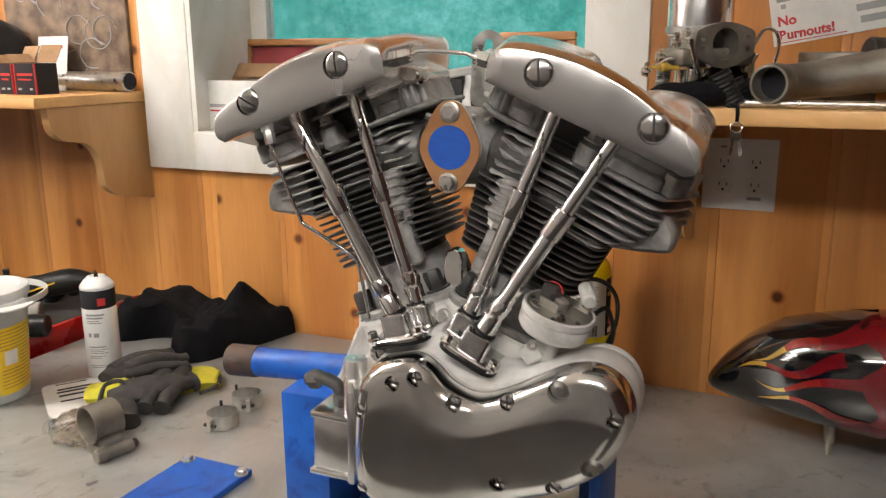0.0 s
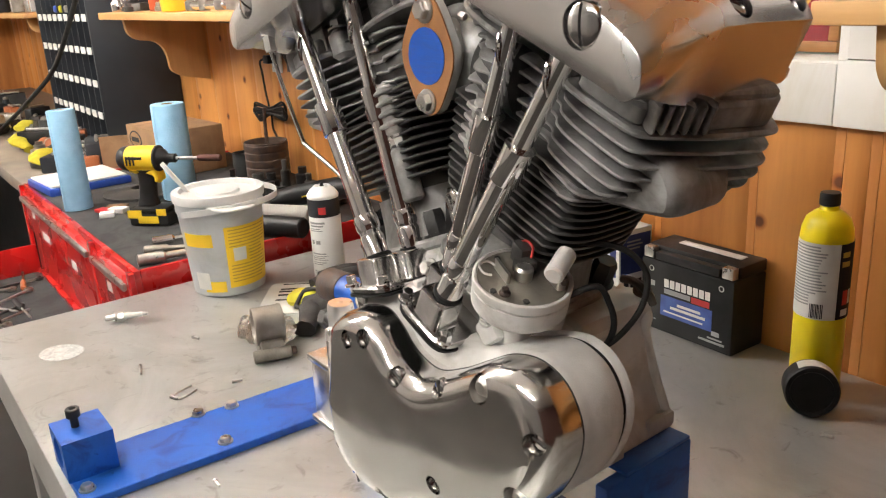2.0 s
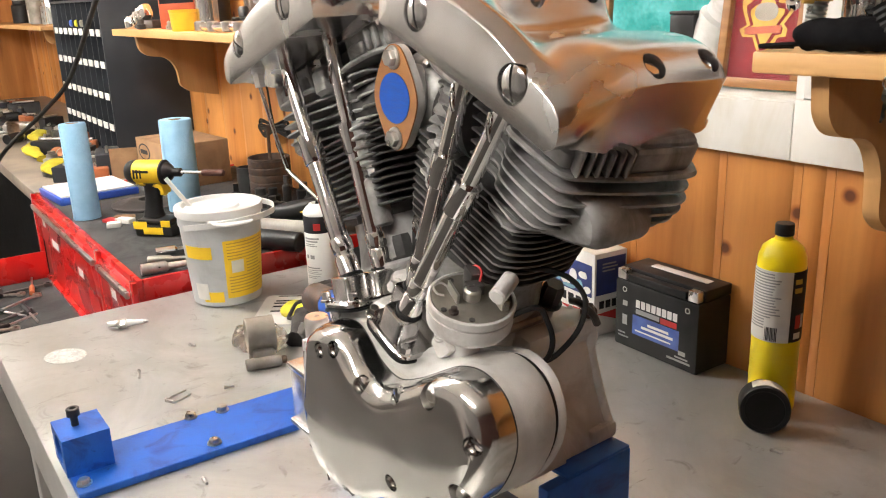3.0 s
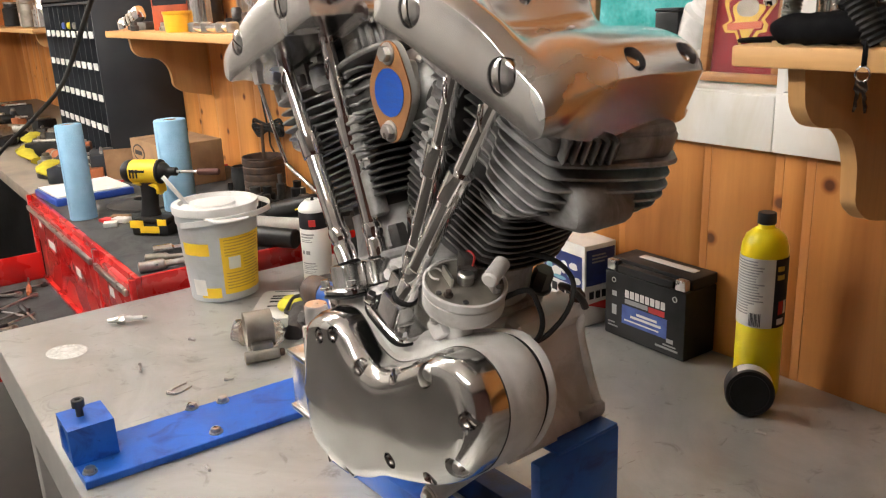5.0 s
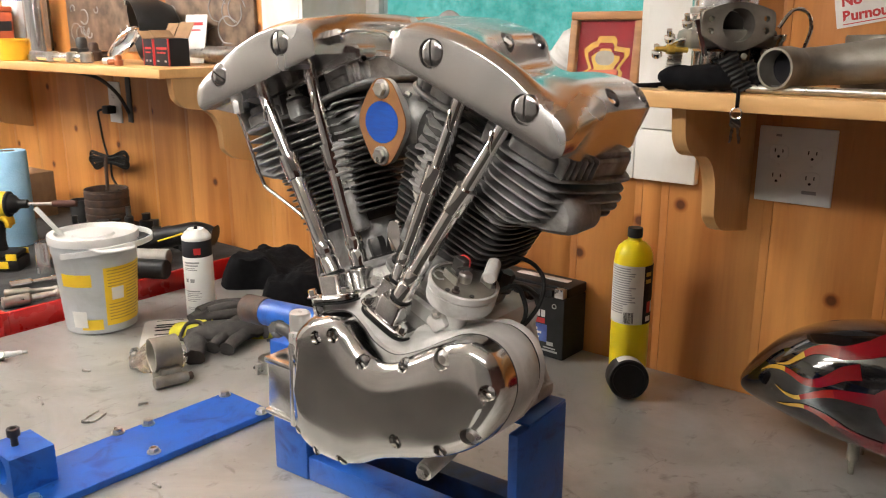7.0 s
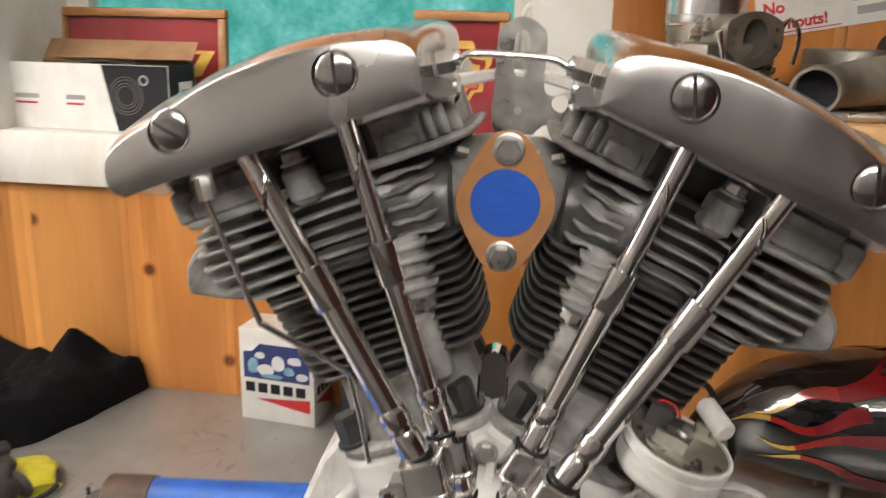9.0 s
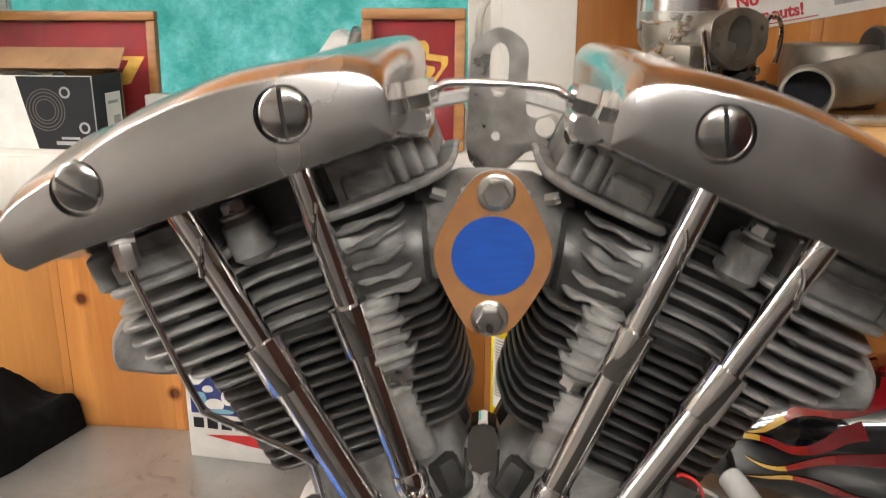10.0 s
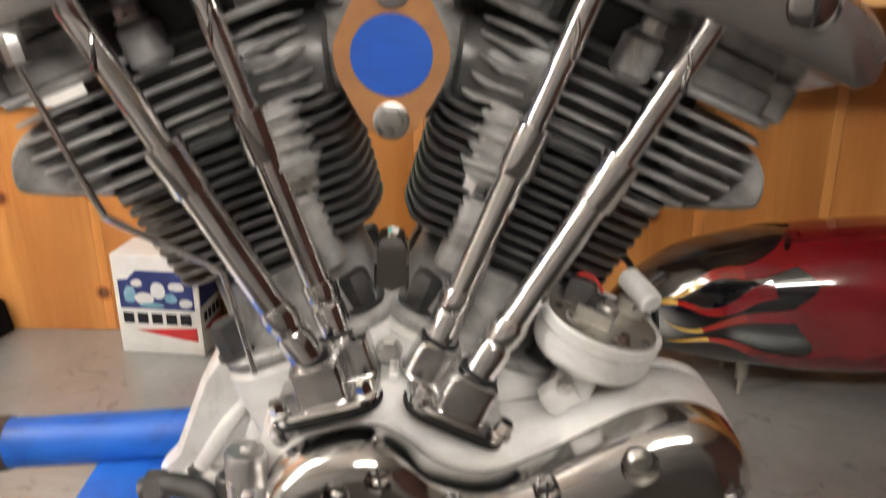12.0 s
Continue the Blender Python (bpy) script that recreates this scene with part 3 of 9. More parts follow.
# ---- shelves ----
def corbel(parent, x, y0, ztop, thick=0.022):
    """A scrolled pine bracket under a shelf, its flat side facing along the wall."""
    pts = [(WALL_Y - 0.001, ztop), (y0, ztop), (y0 + 0.003, ztop - 0.020), (y0 + 0.008, ztop - 0.047), (y0 + 0.0255, ztop - 0.0675), (y0 + 0.051, ztop - 0.0775), (y0 + 0.095, ztop - 0.0845), (y0 + 0.123, ztop - 0.104), (y0 + 0.1385, ztop - 0.1345), (y0 + 0.143, ztop - 0.1635), (y0 + 0.148, ztop - 0.193), (y0 + 0.176, ztop - 0.2155), (y0 + 0.203, ztop - 0.2245), (WALL_Y - 0.001, ztop - 0.243)]
    line = [pts[0], pts[1]] + [(p.x, p.y) for p in curve_points([(a, b, 0) for a, b in pts[2:13]], 5)] + [pts[13]]
    bm = nbm()
    loft(bm, [[(xx, a, b) for a, b in line] for xx in (x - thick / 2, x + thick / 2)])
    return part("bracket", bm, M["pine_z"], parent, angle=30)


shelf_w = thing("shelf", "pale pine shelf with scrolled brackets and a crowd of engine parts", "shelf", group="wall shelves")
part("board", box(nbm(), -2.74, -1.152, 0.43, WALL_Y - 0.001, 0.551, 0.575, 0.003), M["pine_x"], shelf_w)
corbel(shelf_w, -1.168, 0.465, 0.5505)
corbel(shelf_w, -2.58, 0.47, 0.5505)
shelf_e = thing("shelf", "pale pine shelf with a scrolled bracket, holding carburettor and manifold", "shelf", group="wall shelves")
part("board", box(nbm(), 0.102, 2.2, 0.425, WALL_Y - 0.022, 0.557, 0.582, 0.003), M["pine_x"], shelf_e)
corbel(shelf_e, 0.170, 0.457, 0.5565)
shelf_f = thing("shelf", "pale pine shelf with a scrolled bracket, far along the wall", "shelf", group="wall shelves")
part("board", box(nbm(), -6.4, -4.15, 0.43, WALL_Y - 0.001, 0.551, 0.575, 0.003), M["pine_x"], shelf_f)
corbel(shelf_f, -4.3, 0.47, 0.5505)

# ---- steel bench ----
bench = thing("workbench", "grey sheet-steel topped workbench with turned-down edges", "workbench", (0, 0, FLOOR_Z))
H = -FLOOR_Z
BX0, BX1, BY0, BY1 = -1.19, 1.7, -0.30, WALL_Y - 0.004
part("top", box(nbm(), BX0, BX1, BY0, BY1, H - 0.004, H, 0.0012), M["bench"], bench)
part("front_edge", box(nbm(), BX0, BX1, BY0, BY0 + 0.003, H - 0.10, H - 0.0042), M["benchedge"], bench)
part("side_edge", box(nbm(), BX0, BX0 + 0.003, BY0 + 0.0032, BY1, H - 0.10, H - 0.0042), M["benchedge"], bench)
part("side_edge", box(nbm(), BX1 - 0.003, BX1, BY0 + 0.0032, BY1, H - 0.10, H - 0.0042), M["benchedge"], bench)
for lx in (BX0 + 0.06, BX1 - 0.06):
    for ly in (BY0 + 0.06, BY1 - 0.06):
        part("leg", box(nbm(), lx - 0.03, lx + 0.03, ly - 0.03, ly + 0.03, 0, H - 0.0045, 0.003), M["benchedge"], bench)

# ---- the V-twin engine ----
ENGINE_POSE = pose(-0.0195, -0.001, 0.0006, 0, 0, 3.0) @ pose(0, 0, 0, 0, 1.9, 0)
engine = thing("motorcycle_engine", "old V-twin motorcycle engine with polished covers on a blue stand", "engine", ENGINE_POSE)
CRANK = V(0, 0.06, 0.222)
SIN, COS = math.sin(radians(22.5)), math.cos(radians(22.5))


def cyl_frame(s):
    """Maps (outward, depth, along) of one cylinder to the engine's space. s: -1 for one bank, 1 for the other."""
    def f(u, y, h):
        return V(s * (u * COS + h * SIN), CRANK.y + y, CRANK.z - u * SIN + h * COS)
    return f


def fin_plate(f, outline, h, thick):
    bm = nbm()
    ins = inset2(outline, thick * 0.32)
    loft(bm, [[f(u, y, hh) for u, y in o] for o, hh in ((ins, h - thick / 2), (outline, h - thick * 0.22), (outline, h + thick * 0.22), (ins, h + thick / 2))])
    return bm


def carve(ob, cutter, angle=40):
    """Cuts the cutter's solids out of a part and keeps the result as its mesh."""
    me = bpy.data.meshes.new("cutter")
    bmesh.ops.recalc_face_normals(cutter, faces=cutter.faces)
    for fc in cutter.faces:
        fc.smooth = True
    cutter.to_mesh(me)
    cutter.free()
    tool = bpy.data.objects.new("cutter", me)
    scene.collection.objects.link(tool)
    tool.parent = ob.parent
    md = ob.modifiers.new("cut", "BOOLEAN")
    md.operation, md.solver, md.object = "DIFFERENCE", "EXACT", tool
    bpy.context.view_layer.update()
    done = bpy.data.meshes.new_from_object(ob.evaluated_get(bpy.context.evaluated_depsgraph_get()))
    ob.modifiers.clear()
    old, ob.data = ob.data, done
    bpy.data.objects.remove(tool)
    bpy.data.meshes.remove(me)
    bpy.data.meshes.remove(old)
    done.set_sharp_from_angle(angle=radians(angle))
    wn = ob.modifiers.new("even", "WEIGHTED_NORMAL")
    wn.mode, wn.weight, wn.keep_sharp = "FACE_AREA", 60, True
    bpy.context.view_layer.update()
    even = bpy.data.meshes.new_from_object(ob.evaluated_get(bpy.context.evaluated_depsgraph_get()))
    ob.modifiers.clear()
    ob.data = even
    bpy.data.meshes.remove(done)


def clip_front(outline, y0):
    return [(u, max(y, y0)) for u, y in outline]


ROCKER = [(0.0565, 0.638), (0.0585, 0.660), (0.0620, 0.6715), (0.071, 0.6775), (0.0865, 0.679), (0.1155, 0.675), (0.1455, 0.668), (0.1765, 0.656), (0.2075, 0.640), (0.2375, 0.6185), (0.2600, 0.6055), (0.2725, 0.5965), (0.2790, 0.5850), (0.2760, 0.5640), (0.2640, 0.5550)]


REAR = [(0.0540, 0.639), (0.0520, 0.655), (0.0525, 0.674), (0.062, 0.685), (0.0865, 0.682), (0.118, 0.673), (0.1365, 0.661), (0.1465, 0.629), (0.176, 0.622), (0.208, 0.630), (0.243, 0.6265), (0.2640, 0.6150), (0.2768, 0.5970), (0.2757, 0.5890), (0.2570, 0.5415)]


def rocker_line(w=0.0):
    mix = [(a + (c - a) * w, b + (d - b) * w) for (a, b), (c, d) in zip(ROCKER, REAR)]
    top = [(p.x, p.y) for p in curve_points([(a, b, 0) for a, b in mix], 4)]
    x0, z0 = top[0]
    x1, z1 = top[-1]
    low = [(x1 + (x0 - x1) * k / 10, z1 + (z0 - z1) * k / 10) for k in range(1, 10)]
    return top + low


def rocker_box(s):
    bm = nbm()
    rings = []

    def lowered(line, drop):
        """The outline with its upper edge let down, and drawn in a little at the outer end."""
        out = []
        for x, z in line:
            zb = 0.640 + (0.5555 - 0.640) * (x - 0.0515) / (0.262 - 0.0515)
            wt = max(0.0, min(1.0, (z - zb) / 0.028))
            out.append((x - drop * 0.45 * max(0.0, min(1.0, (x - 0.245) / 0.025)), z - drop * wt))
        return out
    face = lowered(rocker_line(0), 0.0085)

    upper = sorted((a, b) for a, b in face[: len(face) - 9] if 0.070 < a < 0.262)

    def spine(x):
        """The middle line of the face, short of its two ends."""
        x = min(max(x, 0.0765), 0.2520)
        zb = 0.640 + (0.5555 - 0.640) * (x - 0.0515) / (0.262 - 0.0515)
        for (a, b), (c, d) in zip(upper, upper[1:]):
            if a <= x <= c:
                zb = (zb + b + (d - b) * (x - a) / max(c - a, 1e-6)) / 2
                break
        return x, zb + 0.001
    for k in (0.12, 0.25, 0.40, 0.55, 0.70, 0.82, 0.91, 0.97):
        ring = []
        for a, b in face:
            x, z = spine(a)
            ring.append(V(s * (x + (a - x) * k), -0.0588 + 0.0027 * k * k, z + (b - z) * k))
        rings.append(ring)
    for y, inset, w in ((-0.0561, 0.0083, 0), (-0.0556, 0.0077, 0), (-0.0547, 0.0072, 0), (-0.0520, 0.0060, 0), (-0.0470, 0.0036, 0), (-0.0415, 0.0015, 0), (-0.036, 0.0003, 0), (-0.030, 0, 0.10), (-0.020, 0, 0.30), (-0.004, 0, 0.62), (0.012, 0, 0.86), (0.03, 0, 0.98), (0.06, 0, 1.0), (0.09, 0, 0.93), (0.12, 0, 0.85), (0.136, 0.001, 0.82), (0.143, 0.004, 0.82), (0.146, 0.010, 0.82)):
        rings.append([V(s * x, y, z) for x, z in (lowered if y < 0 else inset2)(rocker_line(w), inset)])
    loft(bm, rings)
    rc = part("rocker_cover", bm, M["satin"], engine, "polished aluminium rocker cover", angle=50)
    cutter = nbm()
    for x, z in ROCKER_SCREWS[s]:
        lathe(cutter, [(0.0152, -0.004), (0.0152, 0.003), (0.0157, 0.0044), (0.0158, 0.03)], (s * x, -0.0530, z), (0, -1, 0), 40)
    for x, y, z in END_BOLTS:
        lathe(cutter, [(0.0110, 0), (0.0118, 0.03), (0.0118, 0.05)], V(s * x, y, z) - V(s * 0.62, 0, 0.78) * 0.013, (s * 0.62, 0, 0.78), 32)
    carve(rc, cutter, 45)
    return rc


ROCKER_SCREWS = {-1: ((0.1135, 0.6485), (0.2272, 0.6040)), 1: ((0.1135, 0.6475), (0.2295, 0.6000))}
END_BOLTS = ((0.268, 0.053, 0.606), (0.266, 0.124, 0.604), (0.136, 0.055, 0.660), (0.135, 0.122, 0.657))


def slotted_screw(parent, at, r, turn):
    at = Vector(at)
    sc = part("screw", lathe(nbm(), [(r, -0.0045), (r, 0.0036), (r * 0.93, 0.0046), (r * 0.75, 0.0056), (r * 0.45, 0.0066), (r * 0.15, 0.0070), (0, 0.0070)], at, (0, -1, 0), 40), M["screw"], parent, "domed slotted chrome screw")
    bm = nbm()
    box(bm, -r * 0.99, r * 0.99, -0.03, -0.0036, -r * 0.085, r * 0.085)
    bmesh.ops.transform(bm, matrix=Matrix.Translation(at) @ Matrix.Rotation(radians(turn), 4, "Y"), verts=bm.verts)
    carve(sc, bm)
    bm = nbm()
    box(bm, -r * 0.9, r * 0.9, -0.0038, -0.0030, -r * 0.083, r * 0.083)
    bmesh.ops.transform(bm, matrix=Matrix.Translation(at) @ Matrix.Rotation(radians(turn), 4, "Y"), verts=bm.verts)
    part("slot", bm, M["darksteel"], sc)
    return sc


def hex_bolt(parent, at, axis, r, h, material="steel", washer=True):
    bm = nbm()
    at = Vector(at)
    a = Vector(axis).normalized()
    if washer:
        lathe(bm, [(r * 1.35, 0), (r * 1.35, h * 0.18), (r * 1.2, h * 0.25), (0, h * 0.25)], at, a, 20)
    hexhead(bm, at + a * h * 0.2, a, r, h * 0.8)
    return part("bolt", bm, M[material], parent, angle=25)


PORT = [(0.070, 0.292), (0.104, 0.298), (0.126, 0.307), (0.1375, 0.313), (0.1405, 0.319), (0.1390, 0.329), (0.132, 0.341), (0.112, 0.352), (0.070, 0.353)]
for s in (-1, 1):
    f = cyl_frame(s)
    name = "rear" if s < 0 else "front"
    rc = rocker_box(s)
    for (x, z), turn in zip(ROCKER_SCREWS[s], (80, 24) if s < 0 else (84, 88)):
        slotted_screw(rc, (s * x, -0.0530, z), 0.0141, turn)
    # end-face bolts in their pockets, and the oil-line boss at the inner end
    for x, y, z in END_BOLTS:
        out = V(s * 0.62, 0, 0.78)
        hex_bolt(rc, V(s * x, y, z) - out * 0.0128, out, 0.0076, 0.0125, "chrome")
    boss = nbm()
    slab(boss, oval(0.012, 0.010, 20, 3, cx=0.052, cy=0.640), lambda a, b, d: V(s * a, d, b), 0.0, 0.036, 0.003)
    part("boss", boss, M["satin"], rc)
    hex_bolt(rc, (s * 0.046, 0.012, 0.634), (-s * 0.9, -0.3, -0.2), 0.0055, 0.006, "chrome", False)
    # rocker base plate
    bp = nbm()
    slab(bp, [(-0.104, -0.053), (0.094, -0.053), (0.100, -0.047), (0.103, 0.070), (0.096, 0.078), (-0.106, 0.078), (-0.112, 0.07), (-0.112, -0.044)], f, 0.398, 0.408, 0.002)
    part("rocker_base", bp, M["satin"], engine, "polished rocker base")

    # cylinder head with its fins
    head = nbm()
    # head core in the darkened colour, so gaps between fins read as shaded
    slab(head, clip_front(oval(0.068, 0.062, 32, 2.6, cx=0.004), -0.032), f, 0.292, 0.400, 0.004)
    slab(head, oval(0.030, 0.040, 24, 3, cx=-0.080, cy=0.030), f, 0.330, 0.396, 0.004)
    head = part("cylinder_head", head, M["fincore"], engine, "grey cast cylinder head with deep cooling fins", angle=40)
    for k in range(7):
        h = 0.3555 - k * 0.0110
        uo, ui = (0.139, 0.142, 0.141, 0.137, 0.128, 0.114, 0.102)[k], -0.084 + 0.0006 * k
        o = smooth2([(ui, 0.060), (ui - 0.001, 0.0), (ui, -0.040), (ui + 0.006, -0.056), (-0.066, -0.0605), (-0.050, -0.0600), (-0.043, -0.055), (-0.036, -0.047), (0.000, -0.047), (0.018, -0.050), (0.030, -0.060), (0.055, -0.066), (uo - 0.044, -0.068), (uo - 0.033, -0.062), (uo - 0.026, -0.046), (uo - 0.013, -0.008), (uo - 0.003, 0.032), (uo - 0.001, 0.052), (uo - 0.010, 0.068), (uo - 0.040, 0.077), (0.0, 0.079), (ui + 0.014, 0.078)], 5)
        o = [(u, y + (0.0035 * math.cos((u + 0.05) * 300 + k * 1.1) if u < -0.045 and y < -0.03 else 0.0)) for u, y in o]
        bow = lambda u, y, hh, k=k: f(u, y, hh + (0.0022 * math.sin((u + 0.084) * 90 + k) * min(1.0, max(0.0, (-0.045 - u) / 0.02)) if u < -0.045 else 0.0))
        part("fin", fin_plate(bow, o, h, 0.0028), M["fin"], head)
    # the top deck with its lugs, the flat blocks and the row of flutes on it
    dk = nbm()
    deck = smooth2([(-0.045, -0.061), (-0.088, -0.0605), (-0.112, -0.050), (-0.1225, -0.028), (-0.1235, 0.040), (-0.112, 0.070), (0.0, 0.079), (0.105, 0.078), (0.130, 0.070), (0.1370, 0.055), (0.1315, 0.020), (0.1245, -0.012), (0.1115, -0.050), (0.1045, -0.064), (0.092, -0.070), (0.050, -0.069), (0.026, -0.064), (0.016, -0.044), (-0.034, -0.040)], 5)
    slab(dk, deck, f, 0.3655, 0.3715, 0.0022)
    slab(dk, inset2(deck, 0.0115), f, 0.371, 0.399, 0.002)
    part("deck", dk, M["fin"], head)
    for c0, w, y0 in ((-0.071, 0.0150, -0.0565), (0.068, 0.031, -0.0655)):
        bk = nbm()
        slab(bk, oval(w, 0.016, 28, 6, cx=c0, cy=y0 + 0.016), f, 0.371, 0.3885, 0.003)
        part("block", bk, M["fin"], head)
    bk = nbm()
    slab(bk, [(0.080, -0.0085), (0.1205, -0.0085), (0.1310, 0.050), (0.1250, 0.066), (0.080, 0.066)], f, 0.371, 0.3935, 0.003)
    part("block", bk, M["fin"], head)
    for u, y in ((-0.0935, -0.0500), (-0.1025, -0.0455), (-0.1105, -0.0375), (0.1020, -0.0570), (0.1048, -0.0480), (0.1076, -0.0390), (0.1105, -0.0300), (0.1132, -0.0210), (0.1158, -0.0125)):
        fl = nbm()
        a = math.atan2(y + 0.02, abs(u) - 0.075) if u < 0 else -0.55
        c, sn = math.cos(a), math.sin(a)
        ov = [((-1 if u < 0 else 1) * (p * c - q * sn), p * sn + q * c) for p, q in oval(0.0078 if u < 0 else 0.0125, 0.0033, 14, 2.4)]
        slab(fl, [(u * 0.985 + p, y * 0.985 + q) for p, q in ov], f, 0.371, 0.3965, 0.0026)
        part("flute", fl, M["fin"], head)
    # spark-plug side bolt and lug between the push rods
    lug = nbm()
    slab(lug, oval(0.0130, 0.016, 20, 3, cx=0.012, cy=-0.046), f, 0.357, 0.388, 0.005)
    part("lug", lug, M["fin"], head)
    hex_bolt(head, f(0.012, -0.050, 0.3880), f(0, 0, 1) - f(0, 0, 0), 0.0085, 0.010, "steel")
    # exhaust port on the outer side
    ex = nbm()
    loft(ex, [[f(u, y, h) for u, h in inset2(smooth2(PORT, 4), d)] for y, d in ((-0.045, 0.0065), (-0.042, 0.0035), (-0.036, 0.001), (-0.026, 0), (0.016, 0), (0.024, 0.002), (0.030, 0.006))])
    part("exhaust_port", ex, M["fin"], head)
    # head bolt at the inner lower edge
    hb = nbm()
    slab(hb, oval(0.012, 0.012, 16, 3, cx=-0.0475, cy=-0.054), f, 0.262, 0.312, 0.003)
    for k in range(4):
        slab(hb, oval(0.0165, 0.0150, 20, 6, cx=-0.0475, cy=-0.054), f, 0.270 + k * 0.0105, 0.2745 + k * 0.0105, 0.0014)
    part("bolt_tower", hb, M["fin"], head)
    cl_ = nbm()
    slab(cl_, oval(0.0080, 0.0110, 18, 2.6, cx=-0.0425, cy=-0.0550), f, 0.196, 0.250, 0.003)
    part("stud_column", cl_, M["fin"], head)
    hex_bolt(head, f(-0.0475, -0.054, 0.262), f(0, 0, -1) - f(0, 0, 0), 0.0085, 0.012, "steel")

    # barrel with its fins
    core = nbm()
    # barrel core takes the same painted gap shade
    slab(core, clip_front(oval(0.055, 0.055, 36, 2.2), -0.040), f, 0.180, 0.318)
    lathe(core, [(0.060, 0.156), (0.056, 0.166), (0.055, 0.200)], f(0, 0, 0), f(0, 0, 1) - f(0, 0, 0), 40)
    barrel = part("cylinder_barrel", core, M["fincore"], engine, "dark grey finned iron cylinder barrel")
    for k in range(11):
        h = 0.2190 + k * 0.0083
        r = 0.0735 + 0.0085 * k / 10
        o = [(u if u > 0 else u * 1.12, y) for u, y in clip_front(oval(r, r, 44, 2.7 + 0.07 * k), -0.0615)]
        o = [(u, y - 0.010 * max(0.0, min(1.0, (-u - 0.055) / 0.02)) if y < -0.030 else y) for u, y in o]
        o = clip_front(o, -0.0615)
        part("fin", fin_plate(f, o, h, 0.0027), M["barrel"], barrel)
    base = nbm()
    slab(base, oval(0.068, 0.066, 36, 4.5), f, 0.146, 0.157, 0.003)
    lathe(base, [(0.063, 0.157), (0.0615, 0.165), (0.0590, 0.180), (0.0575, 0.206)], f(0, 0, 0), f(0, 0, 1) - f(0, 0, 0), 40)
    part("base_flange", base, M["fin"], barrel)
    for u, y in ((-0.0455, -0.0415), (0.052, -0.046), (-0.0480, 0.05), (0.052, 0.05)):
        nb = nbm()
        lathe(nb, [(0.0145, 0), (0.0145, 0.003), (0, 0.003)], f(u, y, 0.1572), f(0, 0, 1) - f(0, 0, 0), 24)
        hexhead(nb, f(u, y, 0.1602), f(0, 0, 1) - f(0, 0, 0), 0.0116, 0.023)
        part("base_nut", nb, M["darksteel"], barrel, angle=25)

# push rods: lower cover, telescoping collar, upper cover with its clip, cap below
RODS = [((-0.196, -0.021, 0.602), (-0.050, -0.032, 0.365), 0.507), ((-0.124, -0.002, 0.625), (-0.036, 0.001, 0.370), 0.525),
        ((0.128, -0.009, 0.625), (0.034, -0.007, 0.370), 0.521), ((0.199, -0.020, 0.602), (0.059, -0.035, 0.360), 0.505)]
for top, low, zc in RODS:
    top, low = Vector(top), Vector(low)
    at = lambda z: low + (top - low) * ((z - low.z) / (top.z - low.z))
    d = (top - low).normalized()
    pr = part("push_rod_cover", rod(nbm(), at(zc - 0.03), top + d * 0.02, 0.0083, n=24), M["chrome"], engine, "chrome push-rod tube")
    part("lower_tube", rod(nbm(), low - d * 0.012, at(zc - 0.022), 0.0103, n=24), M["chrome"], pr)
    part("collar", lathe(nbm(), [(0.0100, -0.034), (0.0126, -0.0335), (0.0128, -0.033), (0.0128, -0.0005), (0.0084, 0.0)], at(zc), d, 32), M["chrome"], pr)
    part("seal_cap", lathe(nbm(), [(0.0112, -0.004), (0.0122, 0.0), (0.0122, 0.008), (0.0112, 0.012), (0.0105, 0.0125)], at(low.z + 0.028), d, 28), M["chrome"], pr)
    part("lower_cap", lathe(nbm(), [(0.0118, -0.012), (0.0120, -0.008), (0.0120, 0.022), (0.0108, 0.025)], low, d, 28), M["chrome"], pr)
    part("seal_ring", lathe(nbm(), [(0.0108, 0.0005), (0.0134, 0.0005), (0.0140, 0.0022), (0.0134, 0.0040), (0.0108, 0.0040)], low, d, 28), M["rubber"], pr)
    cp = at(zc + 0.053)
    part("clip", sweep(nbm(), [cp + V(0.0005, -0.0078, 0.012), cp + V(0.001, -0.0105, 0.004), cp + V(0, -0.0098, -0.004), cp + V(0, -0.0078, -0.012)], 0.0016, 8), M["chrome"], pr)

